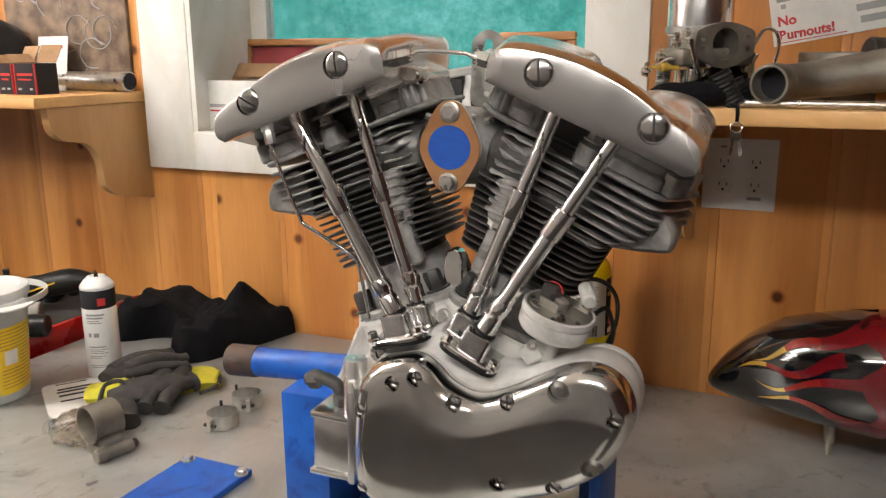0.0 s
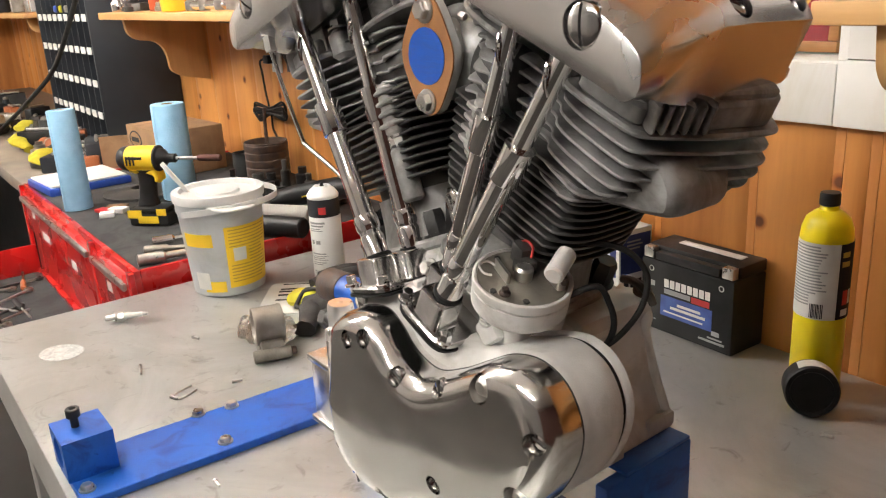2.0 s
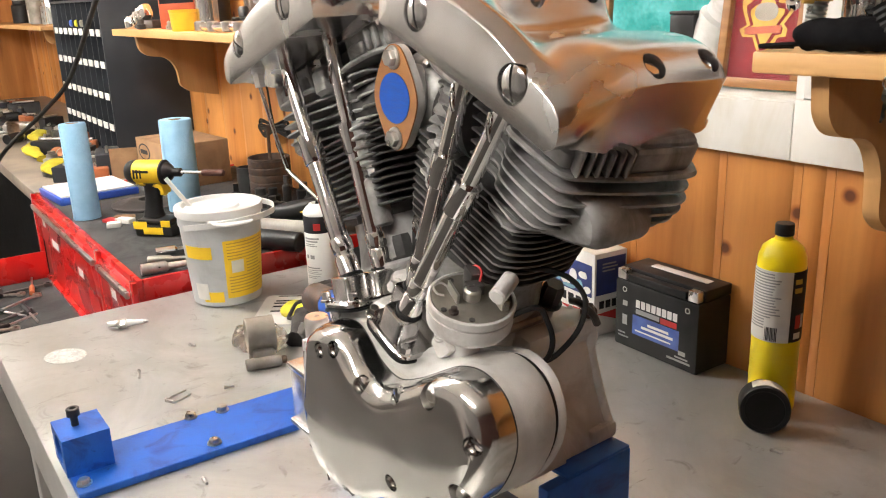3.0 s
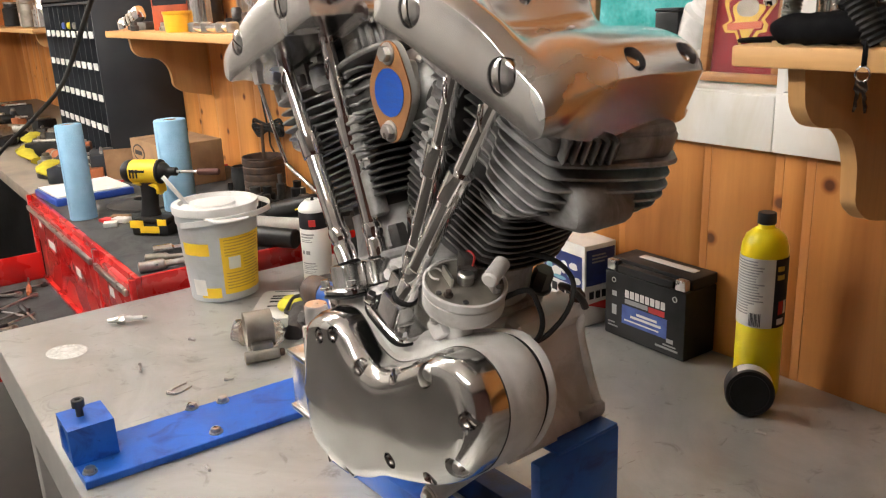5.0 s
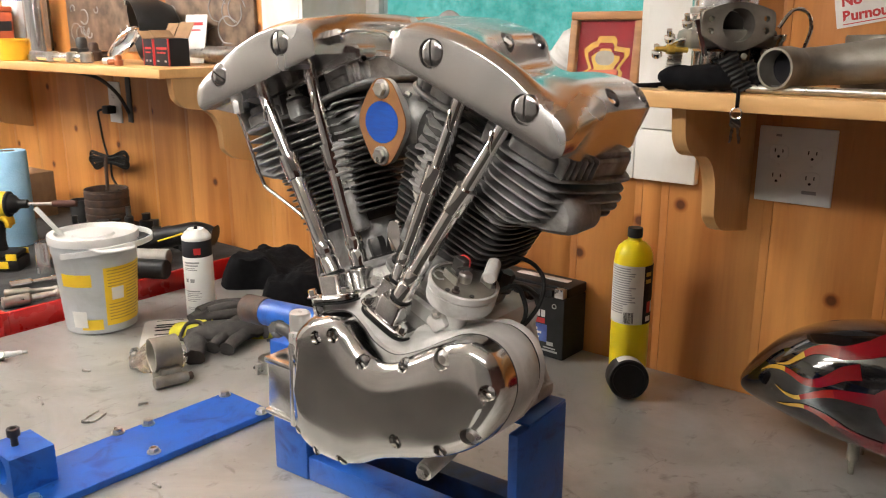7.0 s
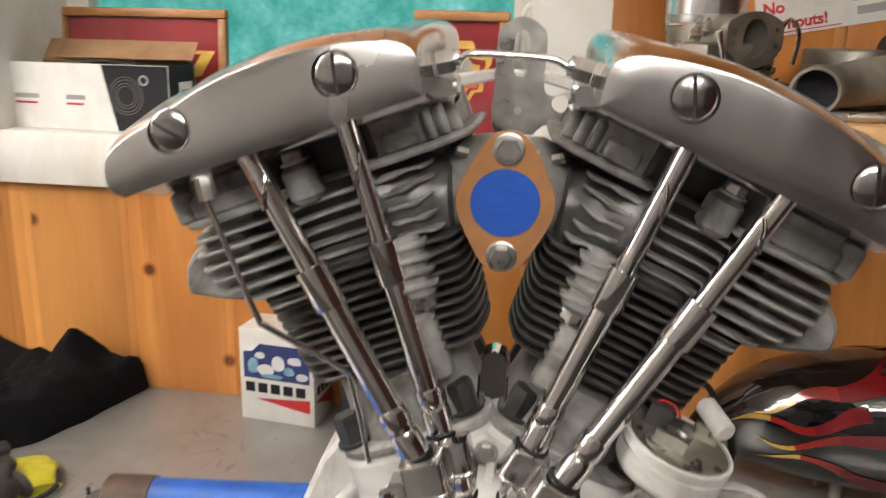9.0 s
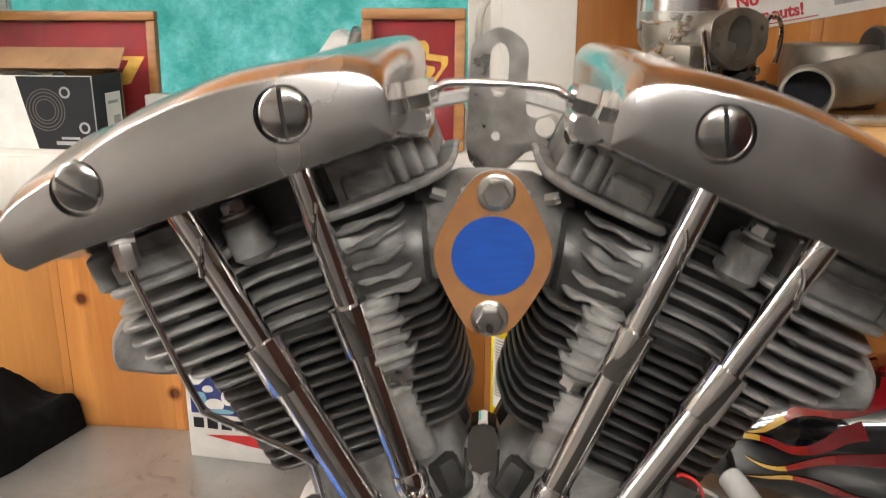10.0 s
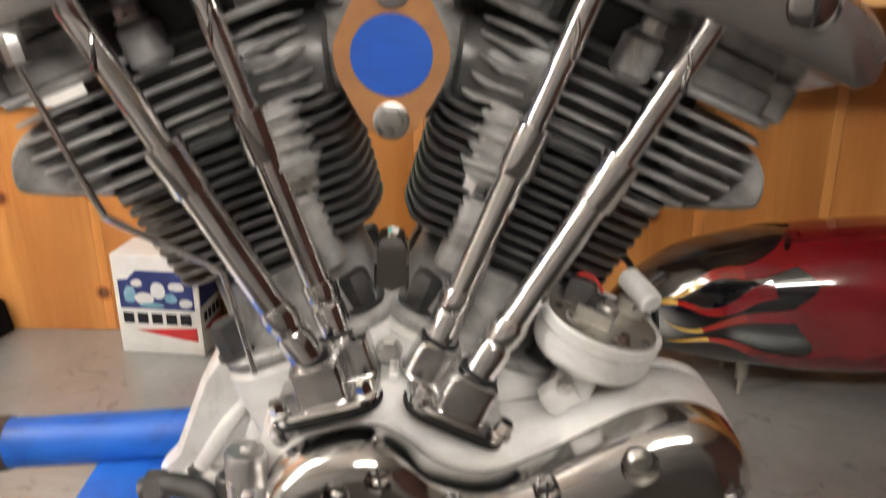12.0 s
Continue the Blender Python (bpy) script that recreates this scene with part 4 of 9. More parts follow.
# tappet blocks: a thick flange on a dark gasket, with a squared body round each pair of sockets
for s, cx, cz, tilt in ((-1, -0.041, 0.3475, 16), (1, 0.0490, 0.3400, 25)):
    m = pose(cx, -0.026, cz) @ Matrix.Rotation(radians(tilt) * s, 4, "Y")
    tb = nbm()
    slab(tb, oval(0.0360, 0.0345, 28, 4.5), lambda a, b, d: m @ V(a, b, d), -0.010, -0.003, 0.0018)
    tb2 = part("tappet_block", tb, M["screw"], engine, "chromed tappet block")
    g = nbm()
    slab(g, oval(0.0368, 0.0353, 28, 4.5), lambda a, b, d: m @ V(a, b, d), -0.0125, -0.0103, 0.0)
    part("gasket", g, M["rubber"], tb2)
    for ga, gb in ((-0.001, -0.0135), (-0.0250, 0.0135)) if s > 0 else ((0.0, -0.0125), (0.0180, 0.0145)):
        q = nbm()
        low_ = oval(0.0178 if gb < 0 else 0.0165, 0.0150, 28, 5, ga, gb)
        loft(q, [[m @ V(a, b, h) for a, b in inset2(low_, d)] for h, d in ((-0.003, -0.0012), (-0.001, 0.0002), (0.0205, 0.0006), (0.0222, 0.0014), (0.0228, 0.0030))])
        part("guide", q, M["screw"], tb2, angle=35)
    for px, py in ((-0.0290, -0.0270), (0.0290, -0.0270)):
        p = m @ V(px, py, -0.003)
        hex_bolt(tb2, p, m.to_3x3() @ V(0, 0, 1), 0.0056, 0.011, "chrome")

# gear-case cover
GEAR = [(-0.084, 0.226), (-0.081, 0.270), (-0.073, 0.300), (-0.048, 0.322), (-0.010, 0.3315), (0.013, 0.321), (0.034, 0.303), (0.066, 0.2955), (0.103, 0.311), (0.136, 0.331), (0.164, 0.3465), (0.193, 0.3515), (0.219, 0.341), (0.234, 0.316), (0.234, 0.288), (0.220, 0.254), (0.200, 0.229), (0.165, 0.205), (0.121, 0.186), (0.067, 0.166), (0.034, 0.147), (-0.002, 0.1365), (-0.042, 0.1385), (-0.068, 0.151), (-0.081, 0.175)]
gl = smooth2(GEAR, 5)


def ridge(x):
    """The middle line of the cover's flat face."""
    w = max(0.0, min(1.0, (x + 0.02) / 0.20))
    return 0.225 + 0.062 * w * w * (3 - 2 * w)


bm = nbm()
RIM = ((-0.052, 0.0), (-0.062, 0.0), (-0.070, 0.0003), (-0.0745, 0.0012), (-0.0785, 0.0029), (-0.0818, 0.0052), (-0.0845, 0.0081), (-0.0864, 0.0113), (-0.0876, 0.0146), (-0.0882, 0.0178))
loft(bm, [[V(a, y, b) for a, b in inset2(gl, d)] for y, d in RIM] + [[V(a, -0.0882 - 0.0040 * (1 - k * k), ridge(a) + (b - ridge(a)) * k) for a, b in inset2(gl, 0.018)] for k in (0.96, 0.90, 0.80, 0.66, 0.5, 0.32, 0.12)])
cover = part("gear_cover", bm, M["polished"], engine, "mirror-polished aluminium gear-case cover", angle=60)
COVER_SCREWS = ((-0.0715, 0.261, 0, 50), (-0.0295, 0.303, 0, 20), (-0.0030, 0.3125, 0, 80), (0.0425, 0.290, 0, 35), (0.103, 0.3035, 0, 88), (0.1585, 0.326, 1, 70), (0.2195, 0.305, 0, 15), (0.1995, 0.246, 1, 60), (0.160, 0.214, 0, 40), (0.0975, 0.207, 0, 65), (0.008, 0.1465, 0, 10), (-0.038, 0.1445, 0, 75), (-0.069, 0.163, 0, 30))
cutter = nbm()
for a, b, big, turn in COVER_SCREWS:
    r = 0.0108 if big else 0.0082
    lathe(cutter, [(r * 1.04, 0), (r * 1.06, 0.006), (r * 1.12, 0.009), (r * 1.12, 0.03)], (a, -0.0775, b), (0, -1, 0), 28)
carve(cover, cutter, 45)
for a, b, big, turn in COVER_SCREWS:
    r = 0.0108 if big else 0.0082
    sc = part("screw", lathe(nbm(), [(r * 0.86, -0.001), (r * 0.86, 0.0034), (r * 0.78, 0.0046), (r * 0.5, 0.0054 if not big else 0.0085), (0, 0.0058 if not big else 0.0092)], (a, -0.0775, b), (0, -1, 0), 24), M["steel" if big else "chrome"], cover)
    if not big:
        sl = nbm()
        box(sl, -r * 0.8, r * 0.8, -0.0062, -0.003, -r * 0.1, r * 0.1)
        bmesh.ops.transform(sl, matrix=Matrix.Translation((a, -0.0775, b)) @ Matrix.Rotation(radians(turn), 4, "Y"), verts=sl.verts)
        part("slot", sl, M["darksteel"], sc)

# gear case behind the cover, with a dark joint line, and the crankcase
CASE = [(-0.087, 0.190), (-0.087, 0.290), (-0.080, 0.322), (-0.052, 0.340), (-0.010, 0.3515), (0.016, 0.3475), (0.040, 0.332), (0.072, 0.324), (0.104, 0.327), (0.136, 0.338), (0.164, 0.3480), (0.193, 0.3530), (0.220, 0.3425), (0.2355, 0.317), (0.2355, 0.287), (0.2215, 0.253), (0.201, 0.228), (0.165, 0.205), (0.110, 0.184), (0.060, 0.164), (0.030, 0.147), (-0.004, 0.1385), (-0.043, 0.1405), (-0.070, 0.153), (-0.083, 0.172)]
cl = smooth2(CASE, 5)
bm = nbm()


def towards(w):
    """The outline between the cover's and the case's."""
    return [(a + (c - a) * w, b + (d - b) * w) for (a, b), (c, d) in zip(gl, cl)]


loft(bm, [[V(a, y, b) for a, b in o] for y, o in ((-0.0515, inset2(gl, 0.004)), (-0.0515, inset2(gl, -0.0004)), (-0.0460, inset2(gl, -0.0012)), (-0.0435, towards(0.25)), (-0.0390, towards(0.70)), (-0.0320, towards(0.95)), (-0.0240, towards(1.0)), (-0.0085, towards(1.0)), (-0.0072, inset2(cl, 0.0012)))])
gc = part("gear_case", bm, M["cast"], engine, "matte grey cast gear case", angle=50)
part("joint_line", loft(nbm(), [[V(a, y, b) for a, b in inset2(gl, -0.0004)] for y in (-0.0528, -0.0517)]), M["darksteel"], gc)
bm = nbm()
loft(bm, [[V(a, y, b) for a, b in inset2(cl, 0.0022)] for y in (-0.0070, -0.0030)])
part("joint_gasket", bm, M["rubber"], gc)
bm = nbm()
cb2 = [(a if a < 0.17 else 0.17 + (a - 0.17) * 0.985, b) for a, b in cl]
loft(bm, [[V(a, y, b) for a, b in inset2(cb2, d)] for y, d in ((-0.0028, 0.001), (-0.0015, 0.0), (0.0060, 0.0), (0.0100, 0.004), (0.0150, 0.012))])
part("case_back", bm, M["cast"], gc)
bm = nbm()
lathe(bm, [(0.110, -0.002), (0.122, 0.006), (0.124, 0.05), (0.119, 0.056), (0.128, 0.060), (0.128, 0.070), (0.119, 0.074), (0.119, 0.118), (0.098, 0.130), (0, 0.130)], (0.006, 0.0155, 0.232), (0, 1, 0), 56)
case = part("crankcase", bm, M["cast"], engine, "grey cast crankcase")
for s in (-1, 1):
    f = cyl_frame(s)
    dk = nbm()
    slab(dk, oval(0.070, 0.066, 28, 4.5), f, 0.085, 0.1455, 0.004)
    part("cylinder_deck", dk, M["cast"], case)
part("tappet_ledge", box(nbm(), -0.068, 0.076, -0.0060, 0.020, 0.300, 0.3320, 0.006), M["cast"], case)
part("split_rib", box(nbm(), -0.0035, 0.0035, -0.030, 0.018, 0.325, 0.3560, 0.002, m=pose(0.004, 0, 0, 0, 0, 0)), M["cast"], case)
# right and left mounting arms down to the stand
for s, x0 in ((1, 0.10), (-1, -0.10)):
    arm = nbm()
    prof = [(0.070, 0.322), (0.118, 0.331), (0.136, 0.326), (0.139, 0.314), (0.133, 0.303), (0.147, 0.255), (0.164, 0.216), (0.168, 0.206), (0.168, 0.198), (0.120, 0.198), (0.070, 0.198)]
    if s < 0:
        prof = [(0.085, 0.330), (0.125, 0.335), (0.150, 0.300), (0.176, 0.232), (0.190, 0.215), (0.190, 0.196), (0.120, 0.196), (0.085, 0.21)]
    y0, y1 = (0.052, 0.158) if s > 0 else (0.060, 0.150)
    slab(arm, prof, lambda a, b, d: V(s * a, d, b), y0, y1, 0.005)
    arm = part("mounting_arm", arm, M["cast"], case)
    if s > 0:
        for yy in (0.066, 0.150):
            part("rib", sweep(nbm(), [V(0.100, yy, 0.326), V(0.134, yy, 0.312), V(0.1345, yy, 0.290), V(0.148, yy, 0.250), V(0.163, yy, 0.216)], 0.0060, 10), M["cast"], arm)
        part("foot_pad", box(nbm(), 0.118, 0.1710, 0.118, 0.1590, 0.1985, 0.2170, 0.005), M["cast"], arm)
        part("hole_rim", lathe(nbm(), [(0.0048, 0), (0.0085, 0), (0.0085, 0.0016), (0.0048, 0.0016), (0.0048, 0)], (0.158, 0.1430, 0.2171), (0, 0, 1), 20), M["cast"], arm)
        part("bolt_hole", lathe(nbm(), [(0.0048, 0), (0.0048, 0.0008), (0, 0.0008)], (0.158, 0.1430, 0.2171), (0, 0, 1), 16), M["rubber"], arm)
        hex_bolt(arm, (0.128, 0.1520, 0.331), (0.3, -0.4, 1), 0.0068, 0.010, "rust")
        part("hose_clip", sweep(nbm(), [V(0.112, 0.142, 0.342), V(0.128, 0.138, 0.345), V(0.142, 0.142, 0.336), V(0.144, 0.148, 0.324)], 0.0042, 8), M["darksteel"], arm)
    else:
        part("rib", sweep(nbm(), [V(-0.098, y0, 0.312), V(-0.112, y0, 0.284), V(-0.134, y0 - 0.002, 0.255), V(-0.154, y0 - 0.006, 0.222)], 0.0065, 10), M["cast"], arm)
        part("foot_pad", box(nbm(), -0.1690, -0.118, y0 - 0.016, y0 + 0.031, 0.1985, 0.2200, 0.005), M["cast"], arm)
        hex_bolt(arm, (-0.157, y0 - 0.006, 0.2200), (0, 0, 1), 0.006, 0.004, "darksteel")
ft = nbm()
slab(ft, [(0.110, 0.1960), (0.1700, 0.1960), (0.1745, 0.2000), (0.1745, 0.2080), (0.1700, 0.2140), (0.1660, 0.2300), (0.1580, 0.2480), (0.110, 0.2480)], lambda a, b, d: V(a, d, b), 0.006, 0.078, 0.003)
part("mounting_foot", ft, M["cast"], case)
# web between the barrels, with its stud
wb = nbm()
slab(wb, [(-0.0130, 0.34), (0.0130, 0.34), (0.0120, 0.424), (0.0085, 0.434), (0.0, 0.437), (-0.0085, 0.434), (-0.0120, 0.424)], lambda a, b, d: V(a, d, b), 0.022, 0.040, 0.002)
web = part("case_web", wb, M["chrome"], case)
hex_bolt(web, (0, 0.0215, 0.372), (0, -1, 0), 0.0075, 0.012, "darksteel")
hex_bolt(case, (0.0, -0.006, 0.362), (0, -1, 0.3), 0.007, 0.010, "steel")
# oil drain boss under the case
part("drain_boss", rod(nbm(), (0.112, -0.05, 0.155), (0.112, 0.03, 0.168), 0.012, n=20, edge=0.002), M["cast"], case)
hex_bolt(case, (0.112, -0.050, 0.155), (0, -1, -0.1), 0.0085, 0.008, "steel")

# oil pump and breather housing at the rear of the cover
ph = nbm()
box(ph, -0.143, -0.088, -0.068, -0.005, 0.165, 0.236, 0.004)
pump = part("oil_pump", ph, M["satin"], engine, "bright oil-pump housing beside the gear cover")
part("lip", box(nbm(), -0.145, -0.090, -0.071, -0.004, 0.233, 0.241, 0.002), M["satin"], pump)
part("lip", box(nbm(), -0.147, -0.086, -0.071, -0.004, 0.158, 0.1648, 0.0025), M["satin"], pump)
part("flange", box(nbm(), -0.092, -0.083, -0.076, 0.0, 0.158, 0.290, 0.002), M["satin"], pump)
part("filler_tube", lathe(nbm(), [(0.0138, 0), (0.0138, 0.088), (0.0125, 0.0905), (0.0035, 0.0905), (0.0030, 0.0885), (0, 0.0885)], (-0.0915, -0.055, 0.222), (0, 0, 1), 24), M["satin"], pump)
part("fitting", rod(nbm(), (-0.112, -0.03, 0.250), (-0.110, -0.03, 0.275), 0.009, n=14, edge=0.002), M["darksteel"], pump)
hex_bolt(pump, (-0.1435, -0.040, 0.222), (-1, 0, 0), 0.0065, 0.008, "steel")
slotted_screw(gc, (-0.0665, -0.0420, 0.3180), 0.0105, 70)
part("elbow_fitting", sweep(nbm(), [V(-0.170, -0.030, 0.262), V(-0.150, -0.032, 0.268), V(-0.126, -0.034, 0.262), V(-0.118, -0.036, 0.238)], 0.0085, 12), M["darksteel"], pump)
part("fitting_nut", hexhead(nbm(), V(-0.166, -0.030, 0.263), (1, 0, 0.15), 0.0125, 0.014), M["darksteel"], pump, angle=25)
part("fitting_nut", hexhead(nbm(), V(-0.118, -0.036, 0.2415), (0, 0, 1), 0.0125, 0.012), M["darksteel"], pump, angle=25)

# ignition timer
ax = V(0.26, -0.08, 0.962).normalized()
tc_ = V(0.1415, -0.0225, 0.3975)
tm = part("ignition_timer", lathe(nbm(), [(0.0125, -0.085), (0.0135, -0.066), (0.0145, -0.036), (0.028, -0.0325), (0.0375, -0.0290), (0.0400, -0.0250), (0.0404, -0.0220), (0.0404, -0.0105), (0.0392, -0.0098), (0.0392, -0.0088), (0.0410, -0.0082), (0.0412, -0.001), (0.0404, 0.0), (0.0384, 0.0), (0.0378, -0.0022), (0.012, -0.0026), (0, -0.0026)], tc_, ax, 56), M["cast"], engine, "round matte grey ignition timer with open points plate")
part("points_plate", lathe(nbm(), [(0.0372, -0.0024), (0.0372, -0.0010), (0, -0.0010)], tc_, ax, 40), M["dirty"], tm)
tr_ = V(0.94, -0.05, -0.34).cross(ax).cross(ax).normalized() * -1
tb_ = ax.cross(tr_)


def on_(a, b, h):
    """A place on the points plate: a to the plate's right, b to its back, h above it."""
    return tc_ + tr_ * a + tb_ * b + ax * h



up_ = ax.to_track_quat("Z", "Y").to_matrix().to_4x4()
cd = part("condenser", rod(nbm(), on_(0.0285, 0.004, 0.0165), on_(0.0135, 0.032, 0.0200), 0.0082, n=24, edge=0.0018), M["cast"], tm)
part("strap", box(nbm(), -0.0040, 0.0040, -0.0100, 0.0100, -0.001, 0.0120, 0.002, m=Matrix.Translation(on_(0.020, 0.018, -0.002)) @ up_), M["steel"], tm)
pts = nbm()
box(pts, -0.0085, 0.0085, -0.006, 0.006, 0, 0.012, 0.0015, m=Matrix.Translation(on_(-0.006, 0.006, -0.002)) @ up_)
box(pts, -0.005, 0.005, -0.009, 0.009, 0, 0.018, 0.001, m=Matrix.Translation(on_(-0.018, 0.012, -0.002)) @ up_)
part("contact_breaker", pts, M["darksteel"], tm)
part("terminal", lathe(nbm(), [(0.0048, 0), (0.0048, 0.003), (0.003, 0.004), (0.003, 0.007), (0, 0.008)], on_(0.010, -0.0270, -0.0024), ax, 16), M["rust"], tm)
part("spring", box(nbm(), -0.0012, 0.0012, -0.012, 0.012, 0, 0.011, 0, m=Matrix.Translation(on_(-0.010, -0.014, -0.002)) @ up_), M["steel"], tm)
part("spring", sweep(nbm(), [on_(-0.020, -0.012, 0.002), on_(-0.027, -0.016, 0.004), on_(-0.027, -0.024, 0.003), on_(-0.019, -0.026, 0.001), on_(-0.013, -0.022, 0.001)], 0.0011, 6), M["steel"], tm)
cam_ = nbm()
lathe(cam_, [(0.008, -0.003), (0.008, 0.008), (0.006, 0.010), (0, 0.010)], on_(0.0, 0.0, 0), ax, 16)
part("timer_shaft", cam_, M["steel"], tm)
for a, b in ((0.027, -0.019), (-0.031, -0.002), (0.003, -0.033)):
    hex_bolt(tm, on_(a, b, -0.0025), ax, 0.003, 0.003, "darksteel", False)
part("lead", sweep(nbm(), [on_(-0.024, 0.014, 0.014), on_(-0.020, 0.018, 0.017), on_(-0.010, 0.016, 0.017), on_(-0.004, 0.010, 0.012)], 0.0011, 8), M["redink"], tm)
part("cable", sweep(nbm(), [on_(0.030, 0.018, -0.010), V(0.184, 0.018, 0.390), V(0.1915, 0.026, 0.374), V(0.1935, 0.030, 0.356), V(0.188, 0.030, 0.338), V(0.176, 0.028, 0.326)], 0.0027, 10), M["rubber"], tm)
part("cable", sweep(nbm(), [V(0.148, 0.020, 0.412), V(0.160, 0.045, 0.414), V(0.176, 0.068, 0.404), V(0.1880, 0.078, 0.383), V(0.1900, 0.068, 0.356), V(0.1820, 0.044, 0.332), V(0.170, 0.026, 0.326)], 0.0027, 10), M["rubber"], tm)
ck = part("clamp", box(nbm(), -0.012, 0.012, -0.008, 0.008, -0.012, 0.010, 0.005, m=pose(0.114, -0.033, 0.345, 0, -38, 0)), M["cast"], tm)
hex_bolt(ck, (0.116, -0.040, 0.354), (0.2, -0.5, 0.8), 0.0045, 0.008, "steel")

# intake manifold with brown gasket and blue tape over its mouth
man = part("intake_manifold", lathe(nbm(), [(0.0300, 0.0), (0.0300, 0.02), (0.033, 0.045), (0, 0.05)], (0, 0.0, 0.561), (0, 1, 0), 40), M["cast"], engine, "cast intake manifold with taped mouth")
part("runner", lathe(nbm(), [(0.0315, -0.052), (0.0330, -0.044), (0.0400, -0.036), (0.0450, -0.024), (0.0462, 0.0), (0.0450, 0.024), (0.0400, 0.036), (0.0330, 0.044), (0.0315, 0.052)], (0, 0.0575, 0.557), (1, 0, 0), 40), M["fin"], man)
for s in (-1, 1):
    part("port", lathe(nbm(), [(0.0300, 0.040), (0.0335, 0.043), (0.0335, 0.050), (0.0365, 0.055), (0.040, 0.066), (0.043, 0.10)], (0, 0.045, 0.556), (s, 0, -0.12), 40), M["barrel"], man)
gk = [(0.0, 0.0525), (0.0105, 0.0495), (0.0185, 0.041), (0.0285, 0.0235), (0.0345, 0.010), (0.0360, 0.0), (0.0345, -0.010), (0.0285, -0.0235), (0.0185, -0.041), (0.0105, -0.0495), (0.0, -0.0525)]
gk = smooth2(gk + [(-a, b) for a, b in gk[-2:0:-1]], 3)
fl = nbm()
slab(fl, inset2(gk, 0.0006), lambda a, b, d: V(a, d, 0.5605 + b), 0.0, 0.009, 0.0008)
part("flange", fl, M["cast"], man)
fl = nbm()
slab(fl, gk, lambda a, b, d: V(a, d, 0.5605 + b), -0.0022, -0.0002, 0.0003)
part("gasket", fl, M["gasket"], man, "brown paper gasket")
fl = nbm()
slab(fl, oval(0.0253, 0.0250, 40), lambda a, b, d: V(a, d, 0.5605 + b), -0.0030, -0.0024, 0.0)
part("tape_disc", fl, M["tape"], man, "disc of blue masking tape")
for z in (0.600, 0.5205):
    hex_bolt(man, (0, -0.0024, z), (0, -1, 0), 0.0086, 0.0085, "steel")
for s in (-1, 1):
    hex_bolt(man, (s * 0.030, 0.030, 0.589), (s, -0.3, 0.3), 0.0042, 0.012, "steel", False)
    hex_bolt(man, (s * 0.022, 0.026, 0.592), (-s, -0.2, 0.4), 0.0036, 0.008, "steel", False)

# oil line across the top, with nuts
ol = part("oil_line", sweep(nbm(), [V(-0.046, -0.028, 0.6590), V(-0.036, -0.028, 0.6610), V(-0.026, -0.028, 0.6655), V(0.022, -0.028, 0.6650), V(0.034, -0.028, 0.6610), V(0.046, -0.028, 0.6580)], 0.0025, 12, per=4), M["chrome"], engine, "thin chrome oil line joining the rocker covers")
for s in (-1, 1):
    part("nut", hexhead(nbm(), (s * 0.0600, -0.028, 0.6555), (-s, 0, 0.24), 0.0098, 0.0082), M["chrome"], ol, angle=25)
    part("nut", hexhead(nbm(), (s * 0.0512, -0.028, 0.6577), (-s, 0, 0.24), 0.0090, 0.0125), M["chrome"], ol, angle=25)
    part("sleeve", lathe(nbm(), [(0.0068, 0), (0.0068, 0.003), (0.0030, 0.0045)], (s * 0.0390, -0.028, 0.6606), (-s, 0, 0.24), 20), M["chrome"], ol)
dl = part("oil_drain_line", sweep(nbm(), [V(-0.2090, -0.045, 0.560), V(-0.186, -0.040, 0.500), V(-0.1735, -0.036, 0.468), V(-0.168, -0.035, 0.461), V(-0.135, -0.025, 0.440), V(-0.112, -0.02, 0.425), V(-0.105, -0.018, 0.412), V(-0.090, -0.02, 0.350)], 0.0023, 12, per=5), M["chrome"], engine, "bent steel oil drain line")
part("nut", hexhead(nbm(), (-0.2055, -0.045, 0.556), (-0.25, 0, 1), 0.0066, 0.016), M["steel"], dl, angle=25)
part("fitting", rod(nbm(), (-0.2100, -0.045, 0.570), (-0.2140, -0.040, 0.588), 0.0075, n=14), M["cast"], dl)

# upper engine mount bracket
mb = nbm()
mo = smooth2([(-0.021, 0.0), (-0.021, 0.034), (-0.018, 0.050), (0.0, 0.060), (0.018, 0.050), (0.021, 0.034), (0.021, 0.002), (0.030, -0.004), (0.042, 0.000), (0.0465, -0.010), (0.040, -0.021), (0.022, -0.030), (0.010, -0.041), (-0.006, -0.045), (-0.018, -0.038), (-0.022, -0.02)], 4)
ho = oval(0.0072, 0.019, 20, 2.6, 0.0, 0.030)
y0, y1 = 0.128, 0.132


def plate_with_holes(bm, outer, holes, f, d0, d1):
    """A plate with openings through it, filled by triangles between the outlines."""
    loops = [outer] + holes
    for d in (d0, d1):
        es = []
        for lp in loops:
            vs = [bm.verts.new(f(a, b, d)) for a, b in lp]
            es += [bm.edges.new((vs[i], vs[(i + 1) % len(vs)])) for i in range(len(vs))]
        bmesh.ops.triangle_fill(bm, use_beauty=True, use_dissolve=False, edges=es)
    for lp in loops:
        p = [bm.verts.new(f(a, b, d0)) for a, b in lp]
        q = [bm.verts.new(f(a, b, d1)) for a, b in lp]
        for i in range(len(lp)):
            j = (i + 1) % len(lp)
            bm.faces.new((p[i], p[j], q[j], q[i]))
    bmesh.ops.remove_doubles(bm, verts=bm.verts, dist=1e-6)
    return bm


